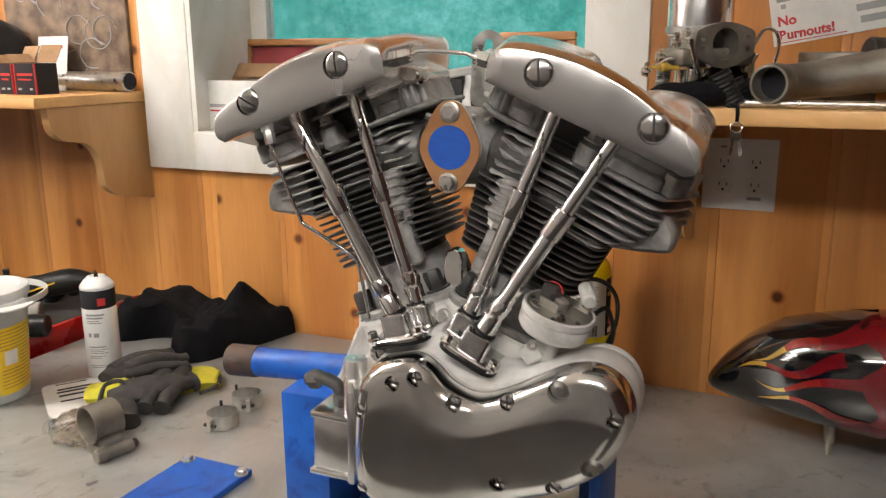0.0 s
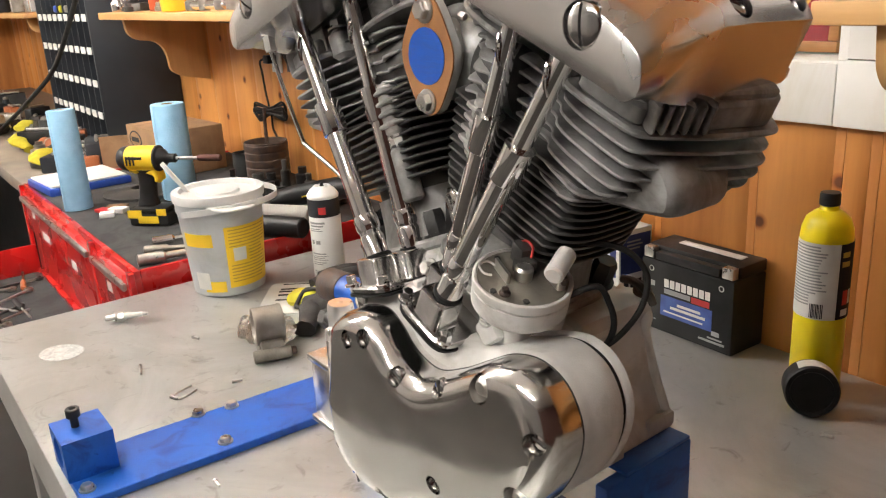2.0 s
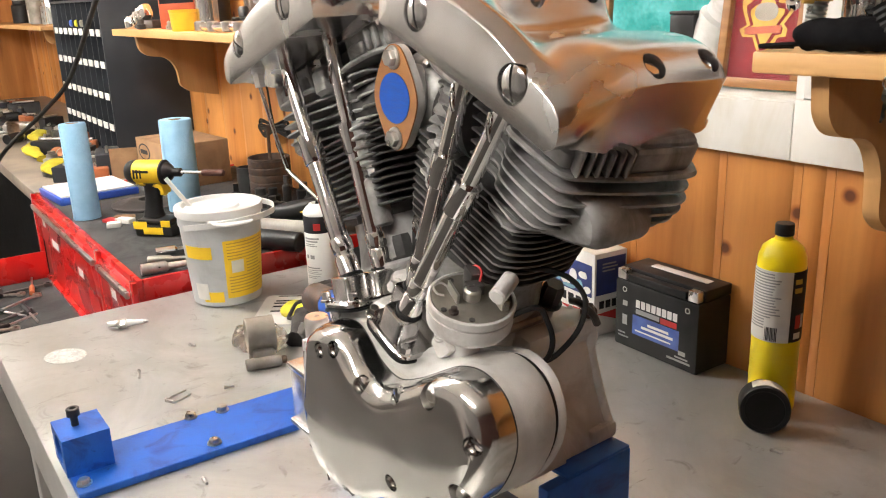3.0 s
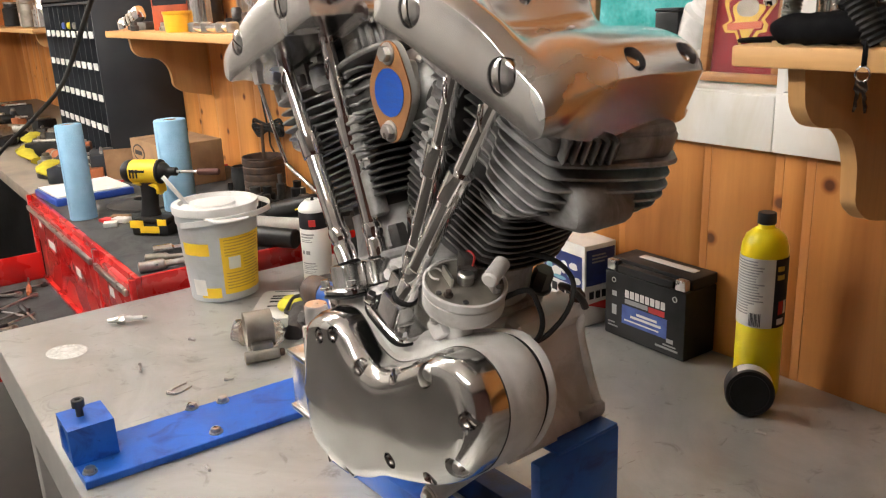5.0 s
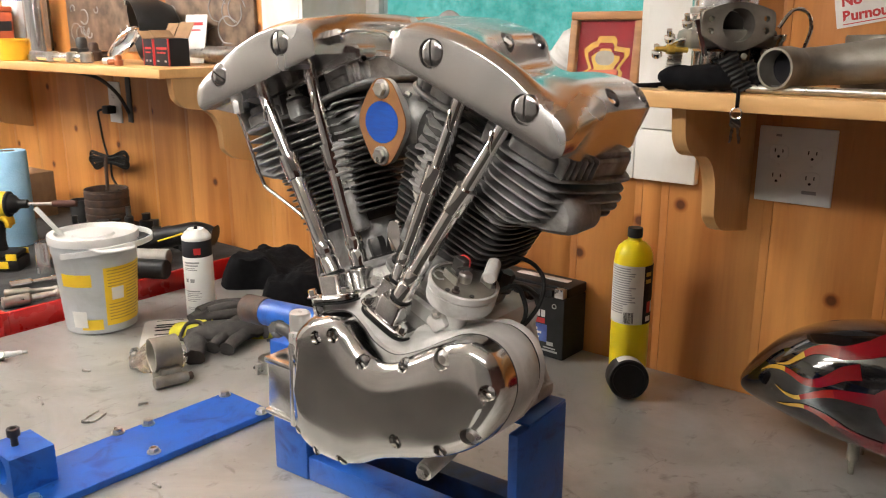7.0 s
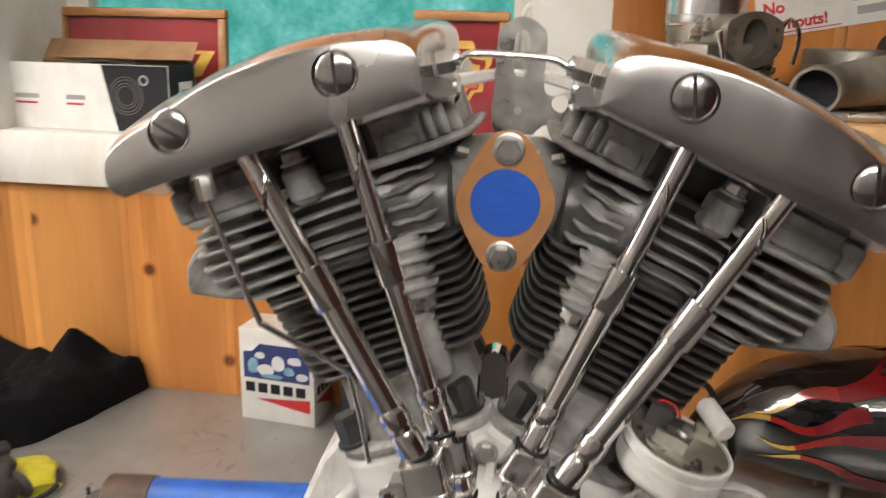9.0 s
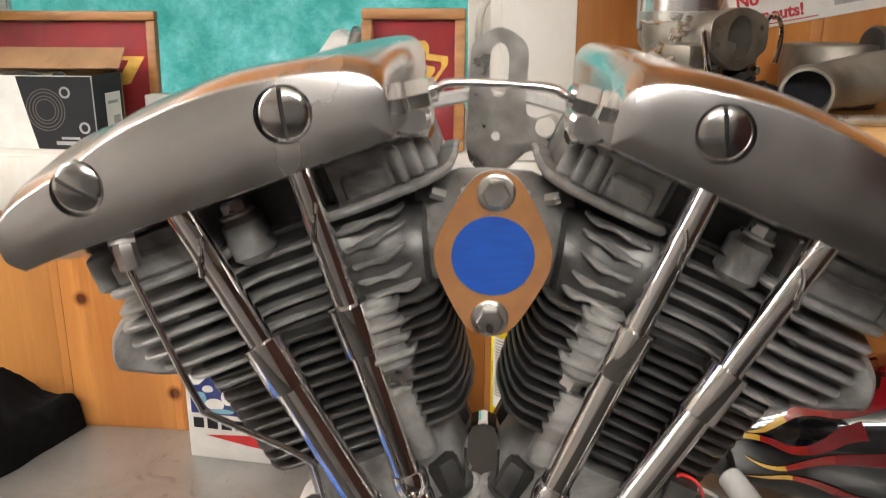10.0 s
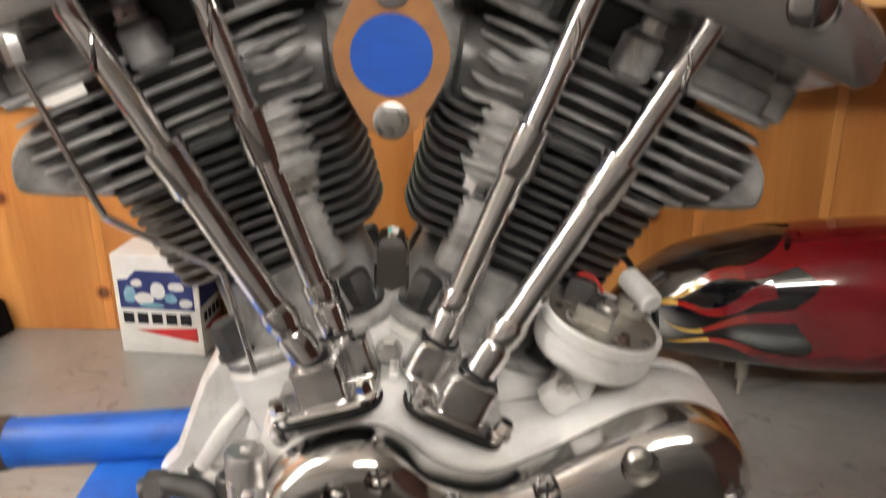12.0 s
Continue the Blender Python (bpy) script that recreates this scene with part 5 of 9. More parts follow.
plate_with_holes(mb, mo, [ho, oval(0.0075, 0.0075, 18, 2, 0.036, -0.010), oval(0.0035, 0.0035, 12, 2, 0.0, -0.018)], lambda a, b, d: V(a, d, 0.632 + b), y0, y1)
br = part("mount_bracket", mb, M["steel"], engine, "slotted steel engine mount bracket")
arm = nbm()
slab(arm, [(-0.062, -0.006), (-0.020, 0.004), (0.022, 0.004), (0.062, -0.006), (0.062, 0.006), (0.022, 0.014), (-0.020, 0.014), (-0.062, 0.006)], lambda a, b, d: V(a, d, 0.634 + b), 0.1325, 0.140, 0.002)
part("arm", arm, M["cast"], br)

# ---- the stand under the engine ----
stand = thing("engine_stand", "blue painted steel engine stand with a cross tube", "engine stand", pose(0, 0, 0, 0, 0, 3.0))
part("base_rail", box(nbm(), -0.1915, 0.178, 0.034, 0.074, 0.0005, 0.040, 0.003), M["blue"], stand)
part("base_rail", box(nbm(), -0.190, 0.175, 0.117, 0.157, 0.0005, 0.040, 0.003), M["darkblue"], stand)
part("upright", box(nbm(), 0.164, 0.178, 0.032, 0.157, 0.0405, 0.188, 0.002), M["blue"], stand)
part("foot_block", box(nbm(), 0.108, 0.1780, 0.060, 0.1545, 0.1885, 0.1925, 0.001), M["blue"], stand)
part("gusset", box(nbm(), 0.130, 0.1638, 0.148, 0.1545, 0.0405, 0.188, 0.002), M["darkblue"], stand)
part("upright", box(nbm(), -0.262, -0.192, 0.032, 0.155, 0.0005, 0.215, 0.003), M["blue"], stand)
part("cross_tube", rod(nbm(), (-0.338, 0.098, 0.2245), (-0.110, 0.098, 0.236), 0.0215, n=32), M["blue"], stand)
part("tube_end", lathe(nbm(), [(0.0225, 0), (0.0235, 0.004), (0.0235, 0.046), (0.022, 0.048), (0.018, 0.048), (0.017, 0.02), (0, 0.02)], (-0.338, 0.098, 0.2245), (-1, 0, -0.05), 32), M["rust"], stand, "brown rusty tube end")


# ---- things on the bench ----
def bars(parent, f, rows, material, name="print_bar", t=0.0004):
    """Unreadable print: short flat bars, each (u0, u1, v0, v1), laid on a surface by f(u, v, lift)."""
    for u0, u1, v0, v1 in rows:
        bm = nbm()
        n = max(1, int(abs(u1 - u0) / 0.006))
        us = [u0 + (u1 - u0) * i / n for i in range(n + 1)]
        lo = [bm.verts.new(f(u, v0, t)) for u in us]
        hi = [bm.verts.new(f(u, v1, t)) for u in us]
        lo2 = [bm.verts.new(f(u, v0, 0.00005)) for u in us]
        hi2 = [bm.verts.new(f(u, v1, 0.00005)) for u in us]
        for i in range(n):
            bm.faces.new((lo[i], lo[i + 1], hi[i + 1], hi[i]))
            bm.faces.new((lo2[i], lo2[i + 1], lo[i + 1], lo[i]))
            bm.faces.new((hi[i], hi[i + 1], hi2[i + 1], hi2[i]))
        part(name, bm, material, parent)


def wrap(bm, cx, r0, r1, a0, a1, z0, z1, n=28, out=0.0008):
    """A label wrapped round a turned body, between two angles (degrees)."""
    rings = []
    for k in range(n + 1):
        a = radians(a0 + (a1 - a0) * k / n)
        c, s = math.cos(a), math.sin(a)
        rings.append([V(c * (r0 + out), s * (r0 + out), z0), V(c * (r1 + out), s * (r1 + out), z1), V(c * (r1 + 0.0001), s * (r1 + 0.0001), z1), V(c * (r0 + 0.0001), s * (r0 + 0.0001), z0)])
    return loft(bm, rings)


rng = random.Random(4)

# tub of hand wipes
tub = thing("plastic_tub", "grey-white plastic tub with yellow labels and loose lid", "tub", pose(-1.096, 0.192, 0.0) @ Matrix.Scale(1.03, 4))
part("body", lathe(nbm(), [(0.070, 0.0), (0.0745, 0.002), (0.0755, 0.008), (0.088, 0.175), (0.0905, 0.178), (0.0905, 0.196), (0.0895, 0.198), (0.0860, 0.198), (0.0840, 0.17), (0.071, 0.01), (0, 0.01)], (0, 0, 0.0005), n=56), M["bucket"], tub)
lid = part("lid", lathe(nbm(), [(0.0905, 0.0), (0.0945, 0.001), (0.0955, 0.014), (0.0940, 0.0185), (0.0800, 0.0195), (0.0760, 0.0110), (0.046, 0.0100), (0.042, 0.0150), (0.028, 0.0165), (0, 0.0165)], (0, 0, 0.199), n=56), M["lid"], tub, "pale snap lid with a raised rim")
rim = nbm()
slab(rim, oval(0.085, 0.045, 28, 3.5, 0.055, -0.01), lambda a, b, d: V(a, b, d), 0.1965, 0.2005, 0.001)
part("lid_tab", rim, M["plastic_white"], lid)
rr = lambda z: 0.0755 + (0.088 - 0.0755) * (z - 0.008) / 0.167
lb = part("label", wrap(nbm(), 0, rr(0.020), rr(0.152), -20, 58, 0.020, 0.152), M["label_yellow"], tub, "yellow printed label")
fw = lambda a, z, t: V(math.cos(radians(a)) * (rr(z) + 0.0008 + t), math.sin(radians(a)) * (rr(z) + 0.0008 + t), z)
part("print_patch", wrap(nbm(), 0, rr(0.078) + 0.0008, rr(0.106) + 0.0008, -10, 9, 0.078, 0.106, 8, 0.0004), M["paper"], lb)
for i in range(17):
    z = 0.144 - i * 0.0070
    a0, a1 = (14 if 0.072 < z < 0.108 else -15), 52 - rng.uniform(0, 14)
    part("print_bar", wrap(nbm(), 0, rr(z) + 0.0008, rr(z + 0.0022) + 0.0008, a0, a1, z, z + 0.0022, 12, 0.0003), M["gold"], lb)
lb2 = part("label", wrap(nbm(), 0, rr(0.112), rr(0.140), -84, -37, 0.112, 0.140), M["label_yellow"], tub, "yellow printed label")
part("label", wrap(nbm(), 0, rr(0.012), rr(0.036), -60, -26, 0.012, 0.036), M["label_yellow"], tub)
part("label", wrap(nbm(), 0, rr(0.018) + 0.0006, rr(0.055) + 0.0006, -74, -50, 0.018, 0.055, 12), M["paper"], tub, "torn white label")
fw, rt_ = V(-0.50, 0.866, 0), V(0.866, 0.50, 0)
bail = [-fw * 0.0950 - rt_ * 0.020, -fw * 0.0985 + rt_ * 0.030, -fw * 0.080 + rt_ * 0.082, -fw * 0.040 + rt_ * 0.118, rt_ * 0.128, fw * 0.040 + rt_ * 0.118, fw * 0.080 + rt_ * 0.082, fw * 0.0985 + rt_ * 0.030, fw * 0.0950]
bail = [p + V(0, 0, 0.182 + 0.022 * math.sin(math.pi * min(1.0, i / 4) / 2)) for i, p in enumerate(bail)]
bl_ = nbm()
loft(bl_, [[p + V(p.x, p.y, 0).normalized() * a + V(0, 0, b) for a, b in ((-0.0012, -0.006), (0.0016, -0.006), (0.0016, 0.006), (-0.0012, 0.006))] for p in curve_points([tuple(p) for p in bail], 5)])
part("handle", bl_, M["lid"], tub, "pale plastic carrying strap")
part("stirring_stick", box(nbm(), -0.006, 0.006, -0.002, 0.002, 0, 0.085, 0.001, m=pose(-0.045, -0.045, 0.205, 18, -32, 20)), M["plastic_white"], tub, "white plastic stick")

# spray can
can = thing("spray_can", "white and black aerosol paint can without its cap", "spray can", pose(-0.968, 0.376, 0.0) @ Matrix.Scale(1.03, 4))
part("body", lathe(nbm(), [(0.030, 0), (0.0325, 0.002), (0.033, 0.006), (0.033, 0.186), (0.0335, 0.188), (0.0335, 0.191), (0.0315, 0.194), (0.026, 0.202), (0.020, 0.2055), (0.0185, 0.209), (0.013, 0.210), (0.012, 0.206), (0, 0.206)], (0, 0, 0.0005), n=40), M["plastic_white"], can)
cw = part("sleeve", lathe(nbm(), [(0.0331, 0.004), (0.0335, 0.0045), (0.0335, 0.147), (0.0331, 0.1475)], n=40), M["plastic_white"], can, "white printed sleeve")
part("sleeve_band", lathe(nbm(), [(0.0331, 0.1477), (0.0335, 0.148), (0.0335, 0.185), (0.0331, 0.1855)], n=40), M["ink"], can, "black band")
part("emblem", wrap(nbm(), 0, 0.0336, 0.0336, -48, -22, 0.155, 0.170, 10), M["redink"], can, "small dark red emblem")
for i, (z, hh, a0, a1) in enumerate(((0.138, 0.0040, -92, -30), (0.131, 0.0032, -92, -36), (0.124, 0.0018, -92, -48), (0.120, 0.0018, -92, -40), (0.098, 0.0085, -90, -78), (0.098, 0.0085, -70, -52), (0.070, 0.0026, -92, -34), (0.064, 0.0014, -92, -28), (0.060, 0.0014, -92, -42), (0.056, 0.0014, -92, -30), (0.050, 0.0014, -92, -36), (0.046, 0.0014, -92, -50), (0.030, 0.0014, -92, -40), (0.026, 0.0014, -92, -32))):
    part("print_bar", wrap(nbm(), 0, 0.0336, 0.0336, a0, a1, z - hh, z, 10, 0.0003), M["greyink"], cw)
part("nozzle", lathe(nbm(), [(0.0045, 0), (0.0045, 0.004), (0.0035, 0.006), (0.0035, 0.011), (0, 0.0115)], (0, 0, 0.206), n=16), M["black"], can)

# yellow gas cylinder with a black cap leaning on it
gas = thing("gas_cylinder", "tall yellow gas cylinder with black cap and label", "gas cylinder", (0.006, 0.676, 0.0))
part("body", lathe(nbm(), [(0.030, 0), (0.034, 0.003), (0.0362, 0.010), (0.0362, 0.244), (0.0350, 0.258), (0.0300, 0.272), (0.020, 0.281), (0.014, 0.284), (0.012, 0.290), (0, 0.290)], (0, 0, 0.0005), n=48), M["yellow"], gas)
part("cap", lathe(nbm(), [(0.0125, 0), (0.0142, 0.001), (0.0142, 0.016), (0.0130, 0.0185), (0, 0.0185)], (0, 0, 0.291), n=28), M["black"], gas, "black screw cap")
gl_ = part("label", wrap(nbm(), 0, 0.0363, 0.0363, -150, -28, 0.128, 0.242, 36), M["paper"], gas, "white safety label")
part("label", wrap(nbm(), 0, 0.0363, 0.0363, -28, 40, 0.128, 0.242, 24), M["ink"], gas, "black label panel")
for i in range(20):
    z = 0.238 - i * 0.0046
    if 0.142 < z < 0.165:
        a1 = -88
    else:
        a1 = -50 - rng.uniform(0, 25)
    part("print_bar", wrap(nbm(), 0, 0.0372, 0.0372, -140, a1, z - 0.0022, z, 14, 0.0003), M["greyink"], gl_)
for i in range(9):
    a = -84 + i * 3.2
    part("print_bar", wrap(nbm(), 0, 0.0372, 0.0372, a, a + (2.0 if i % 3 else 1.2), 0.130, 0.152, 3, 0.0003), M["ink"], gl_)
for z0, z1, a0, a1, m_ in ((0.222, 0.230, -22, -2, "gold"), (0.208, 0.216, -22, 0, "gold"), (0.150, 0.172, -14, 2, "redink"), (0.15, 0.172, 4, 14, "paper"), (0.133, 0.143, -16, 6, "paper")):
    part("print_patch", wrap(nbm(), 0, 0.0372, 0.0372, a0, a1, z0, z1, 8, 0.0003), M[m_], gl_)
disc = thing("tape_roll", "round black plastic puck leaning against the gas cylinder", "puck", pose(0.046, 0.600, 0.0005) @ Matrix.Rotation(radians(38), 4, "Z"))
pa_, pu_ = V(0, -1, 0.12).normalized(), V(1, 0, 0)
pv_ = pu_.cross(pa_) * -1
pc_ = V(0, 0.006, 0.0378)
part("body", lathe(nbm(), [(0.034, -0.026), (0.0372, -0.023), (0.0375, 0.012), (0.0355, 0.0145), (0.030, 0.0145), (0.029, 0.0125), (0, 0.0125)], pc_, pa_, n=44), M["black"], disc)
wl = nbm()
loft(wl, [[pc_ + pa_ * t + (pu_ * math.cos(radians(g)) + pv_ * math.sin(radians(g))) * r for t, r in ((-0.018, 0.0376), (0.009, 0.0376), (0.009, 0.0382), (-0.018, 0.0382))] for g in range(30, 121, 9)])
part("label", wl, M["paper"], disc, "white paper label")

# battery
bat = thing("battery", "black motorcycle battery with a blue label and bare terminals", "battery", (-0.238, 0.7205, 0.0), -1)
BW, BD, BH = 0.098, 0.0435, 0.155
part("case", box(nbm(), -BW, BW, -BD, BD, 0.0005, BH - 0.022, 0.004), M["black"], bat)
tp = nbm()
box(tp, -BW, BW, -BD + 0.018, BD, BH - 0.0215, BH, 0.003)
box(tp, -BW + 0.03, BW - 0.03, -BD, -BD + 0.0175, BH - 0.0215, BH - 0.006, 0.003)
part("top_cover", tp, M["black"], bat)
part("vent_strip", box(nbm(), -0.055, 0.075, 0.004, 0.022, BH + 0.0002, BH + 0.0022, 0.0008), M["paper"], bat, "white strip label")
for s in (-1, 1):
    part("terminal", box(nbm(), s * 0.083 - 0.011, s * 0.083 + 0.011, -BD + 0.001, -BD + 0.016, BH - 0.021, BH - 0.001, 0.002), M["steel"], bat, "bare lead terminal")
    rg = nbm()
    lathe(rg, [(0.0040, 0), (0.0052, 0), (0.0052, 0.0006), (0.0040, 0.0006), (0.0040, 0)], (s * 0.074, -BD - 0.0001, 0.116), (0, -1, 0), 20)
    part("polarity_mark", rg, M["paper"], bat)
ff = lambda u, v, t: V(u, -BD - t, v)
fl_ = nbm()
slab(fl_, [(-0.052, 0.034), (0.058, 0.034), (0.058, 0.072), (-0.052, 0.072)], ff, 0.0001, 0.0006)
fl_ = part("label", fl_, M["bluelabel"], bat, "blue printed label")
ff2 = lambda u, v, t: V(u, -BD - 0.0006 - t, v)
bars(fl_, ff2, [(-0.015, 0.035, 0.058, 0.063), (-0.030, 0.045, 0.050, 0.055), (-0.045, 0.04, 0.041, 0.044)], M["paper"])
bars(bat, ff, [(-0.045 + i * 0.0125, -0.035 + i * 0.0125, 0.088, 0.103) for i in range(8)], M["paper"], "logo_bar")
bars(bat, ff, [(-0.045, 0.012, 0.076, 0.085)], M["greyink"], "logo_bar")
bars(bat, ff, [(0.014, 0.052, 0.074, 0.085)], M["redink"], "logo_bar")
bars(bat, ff, [(0.032, 0.085, 0.014, 0.018), (0.05, 0.08, 0.021, 0.024), (-0.088, -0.062, 0.020, 0.023), (-0.088, -0.07, 0.027, 0.030), (0.058, 0.074, 0.028, 0.036), (-0.078, -0.066, 0.046, 0.066), (-0.078, -0.066, 0.084, 0.094)], M["greyink"])

# white, blue and red battery carton
ctn = thing("battery_carton", "small white carton printed blue and red", "box", (-0.444, 0.712, 0.0), -6)
part("body", box(nbm(), -0.070, 0.070, -0.040, 0.040, 0.0005, 0.170, 0.0012), M["paper"], ctn)
cf = lambda u, v, t: V(u, -0.040 - t, v)
cr = lambda u, v, t: V(0.070 + t, u, v)
pic = nbm()
slab(pic, [(-0.062, 0.080), (0.062, 0.080), (0.062, 0.145), (-0.030, 0.145), (-0.045, 0.130), (-0.062, 0.128)], cf, 0.0002, 0.0007)
pic = part("printed_panel", pic, M["blueink"], ctn, "blue picture panel")
for i, (a, b, w, h_, m_) in enumerate(((-0.044, 0.104, 0.010, 0.014, "clearblue"), (-0.020, 0.098, 0.016, 0.010, "paper"), (0.004, 0.112, 0.012, 0.014, "paper"), (0.024, 0.100, 0.010, 0.008, "clearblue"), (0.036, 0.120, 0.014, 0.007, "paper"), (-0.030, 0.124, 0.009, 0.006, "paper"), (0.048, 0.092, 0.010, 0.007, "paper"), (-0.008, 0.087, 0.020, 0.004, "clearblue"))):
    q = nbm()
    o = [(x * (1 + 0.1 * noise.noise(V(x * 90, y * 90, i))), y) for x, y in oval(w, h_, 18, 2.2, a, b)]
    slab(q, o, lambda u, v, t: cf(u, v, t + 0.0007), 0.0001, 0.0004 + 0.0001 * i)
    part("print_patch", q, M[m_], pic)
bars(ctn, cf, [(-0.060 + i * 0.024, -0.042 + i * 0.024, 0.054, 0.072) for i in range(5)], M["ink"], "logo_bar")
rd = nbm()
slab(rd, [(-0.040, 0.042), (0.062, 0.050), (0.062, 0.026), (0.030, 0.030)], cf, 0.0002, 0.0007)
part("printed_stripe", rd, M["redink"], ctn, "red wedge stripe")
sp = nbm()
slab(sp, [(-0.036, 0.085), (0.036, 0.085), (0.036, 0.160), (-0.036, 0.160)], cr, 0.0002, 0.0007)
sp = part("printed_panel", sp, M["blueink"], ctn)
bars(sp, lambda u, v, t: cr(u, v, t + 0.0007), [(-0.022, 0.012, 0.146, 0.149), (-0.022, 0.016, 0.139, 0.142), (-0.022, 0.010, 0.132, 0.135)], M["greyink"])
bars(ctn, cr, [(-0.028 + i * 0.016, -0.016 + i * 0.016, 0.056, 0.072) for i in range(4)], M["ink"], "logo_bar")
rd = nbm()
slab(rd, [(-0.034, 0.046), (0.036, 0.050), (0.036, 0.020), (0.0, 0.034)], cr, 0.0002, 0.0007)
part("printed_stripe", rd, M["redink"], ctn)

# long blue plate with a clamp block at its end, bolts in it
plate = thing("stand_plate", "flat blue steel bar with a drilled clamp block and bolts", "steel bar", (-0.478, -0.085, 0.0005), 0)
pl = nbm()
slab(pl, [(-0.062, -0.205), (0.066, -0.205), (0.066, 0.215), (-0.062, 0.215)], lambda a, b, d: V(a + 0.02 * b, b, d), 0.0, 0.012, 0.0012)
part("bar", pl, M["blue"], plate)
bk = nbm()
B0 = (-0.030, -0.176)
bo = [(-0.038, -0.030), (0.038, -0.030), (0.038, 0.028), (-0.038, 0.028)]
plate_with_holes(bk, bo, [oval(0.0225, 0.0225, 28, 2, 0, 0.0)], lambda a, b, d: V(B0[0] + a, B0[1] + d, 0.0425 + b), -0.032, 0.034)
bk = part("clamp_block", bk, M["blue"], plate, "drilled blue clamp block")
part("set_screw", rod(nbm(), (B0[0] - 0.005, B0[1] - 0.004, 0.0705), (B0[0] - 0.005, B0[1] - 0.004, 0.086), 0.0055, n=14), M["darksteel"], bk, "black socket-head set screw")
part("screw_head", lathe(nbm(), [(0.0095, 0), (0.0095, 0.011), (0.0085, 0.012), (0.005, 0.012), (0.005, 0.007), (0, 0.007)], (B0[0] - 0.005, B0[1] - 0.004, 0.086), n=18), M["darksteel"], bk)
for bx, by in ((-0.062, -0.005), (0.044, -0.004), (-0.052, 0.045), (-0.050, 0.200), (0.060, 0.196), (0.040, -0.192)):
    q = nbm()
    lathe(q, [(0.011, 0), (0.011, 0.0018), (0, 0.0018)], (bx + 0.02 * by, by, 0.0122), n=20)
    hexhead(q, (bx + 0.02 * by, by, 0.0140), (0, 0, 1), 0.0085, 0.0065)
    part("bolt", q, M["steel"], plate, angle=25)

# spark plug
sp_ = thing("spark_plug", "used spark plug lying on the bench", "spark plug", pose(-1.046, -0.056, 0.0118, 0, 90, -24 + 90))
part("shell", lathe(nbm(), [(0.0058, -0.036), (0.0062, -0.035), (0.0062, -0.018), (0.0095, -0.017), (0.0095, -0.012), (0.0088, -0.011)], n=20), M["steel"], sp_)
part("hexagon", lathe(nbm(), [(0.0105, -0.011), (0.0112, -0.010), (0.0112, 0.000), (0.0100, 0.0015)], n=6), M["steel"], sp_, angle=25)
part("insulator", lathe(nbm(), [(0.0075, 0.0015), (0.0072, 0.010), (0.0058, 0.014), (0.0050, 0.034), (0.0046, 0.036)], n=18), M["plastic_white"], sp_, "white ceramic insulator")
part("terminal", lathe(nbm(), [(0.003, 0.036), (0.0035, 0.037), (0.0035, 0.045), (0.0025, 0.046)], n=14), M["steel"], sp_)

# clamp-like alloy collar with a barrel nut
col = thing("pipe_clamp", "dull grey cast alloy pipe clamp standing on edge", "pipe clamp", (-0.700, 0.105, 0.0005), 75)
part("collar", lathe(nbm(), [(0.0305, -0.024), (0.0315, -0.0262), (0.0335, -0.0262), (0.0345, -0.022), (0.0335, -0.018), (0.0340, 0.0), (0.0335, 0.018), (0.0345, 0.022), (0.0335, 0.0262), (0.0315, 0.0262), (0.0305, 0.024), (0.0300, 0.0), (0.0305, -0.024)], (0, 0, 0.054), (1, 0, 0), n=48), M["dirty"], col)
part("lug", box(nbm(), -0.020, 0.020, -0.040, -0.018, 0.012, 0.036, 0.004), M["dirty"], col)
part("barrel_nut", rod(nbm(), (-0.036, -0.040, 0.0125), (0.030, -0.040, 0.0125), 0.0115, n=24, edge=0.002), M["dirty"], col)
part("bolt_end", rod(nbm(), (0.030, -0.040, 0.0125), (0.040, -0.040, 0.0125), 0.0075, n=12, edge=0.002), M["rust"], col)
part("foot", box(nbm(), -0.024, 0.024, -0.030, 0.014, 0.0, 0.0235, 0.004), M["dirty"], col)

# two worm-drive ring clamps
for rx, ry, rz in ((-0.574, 0.268, 0.0), (-0.586, 0.357, 40)):
    c_ = thing("ring_clamp", "bright steel ring clamp with a screw tab", "ring clamp", (rx, ry, 0.0005), rz, group="ring clamps")
    part("band", lathe(nbm(), [(0.0275, 0), (0.0290, 0), (0.0292, 0.013), (0.0290, 0.026), (0.0275, 0.026), (0.0272, 0.013), (0.0275, 0)], n=40), M["steel"], c_)
    part("tab", box(nbm(), -0.004, 0.004, -0.041, -0.0295, 0.002, 0.024, 0.0015), M["steel"], c_)
    part("screw", rod(nbm(), (-0.012, -0.036, 0.013), (0.012, -0.036, 0.013), 0.0035, n=12), M["darksteel"], c_)
    part("pin", rod(nbm(), (-0.018, 0.020, 0.026), (-0.018, 0.020, 0.036), 0.0028, n=10), M["darksteel"], c_)


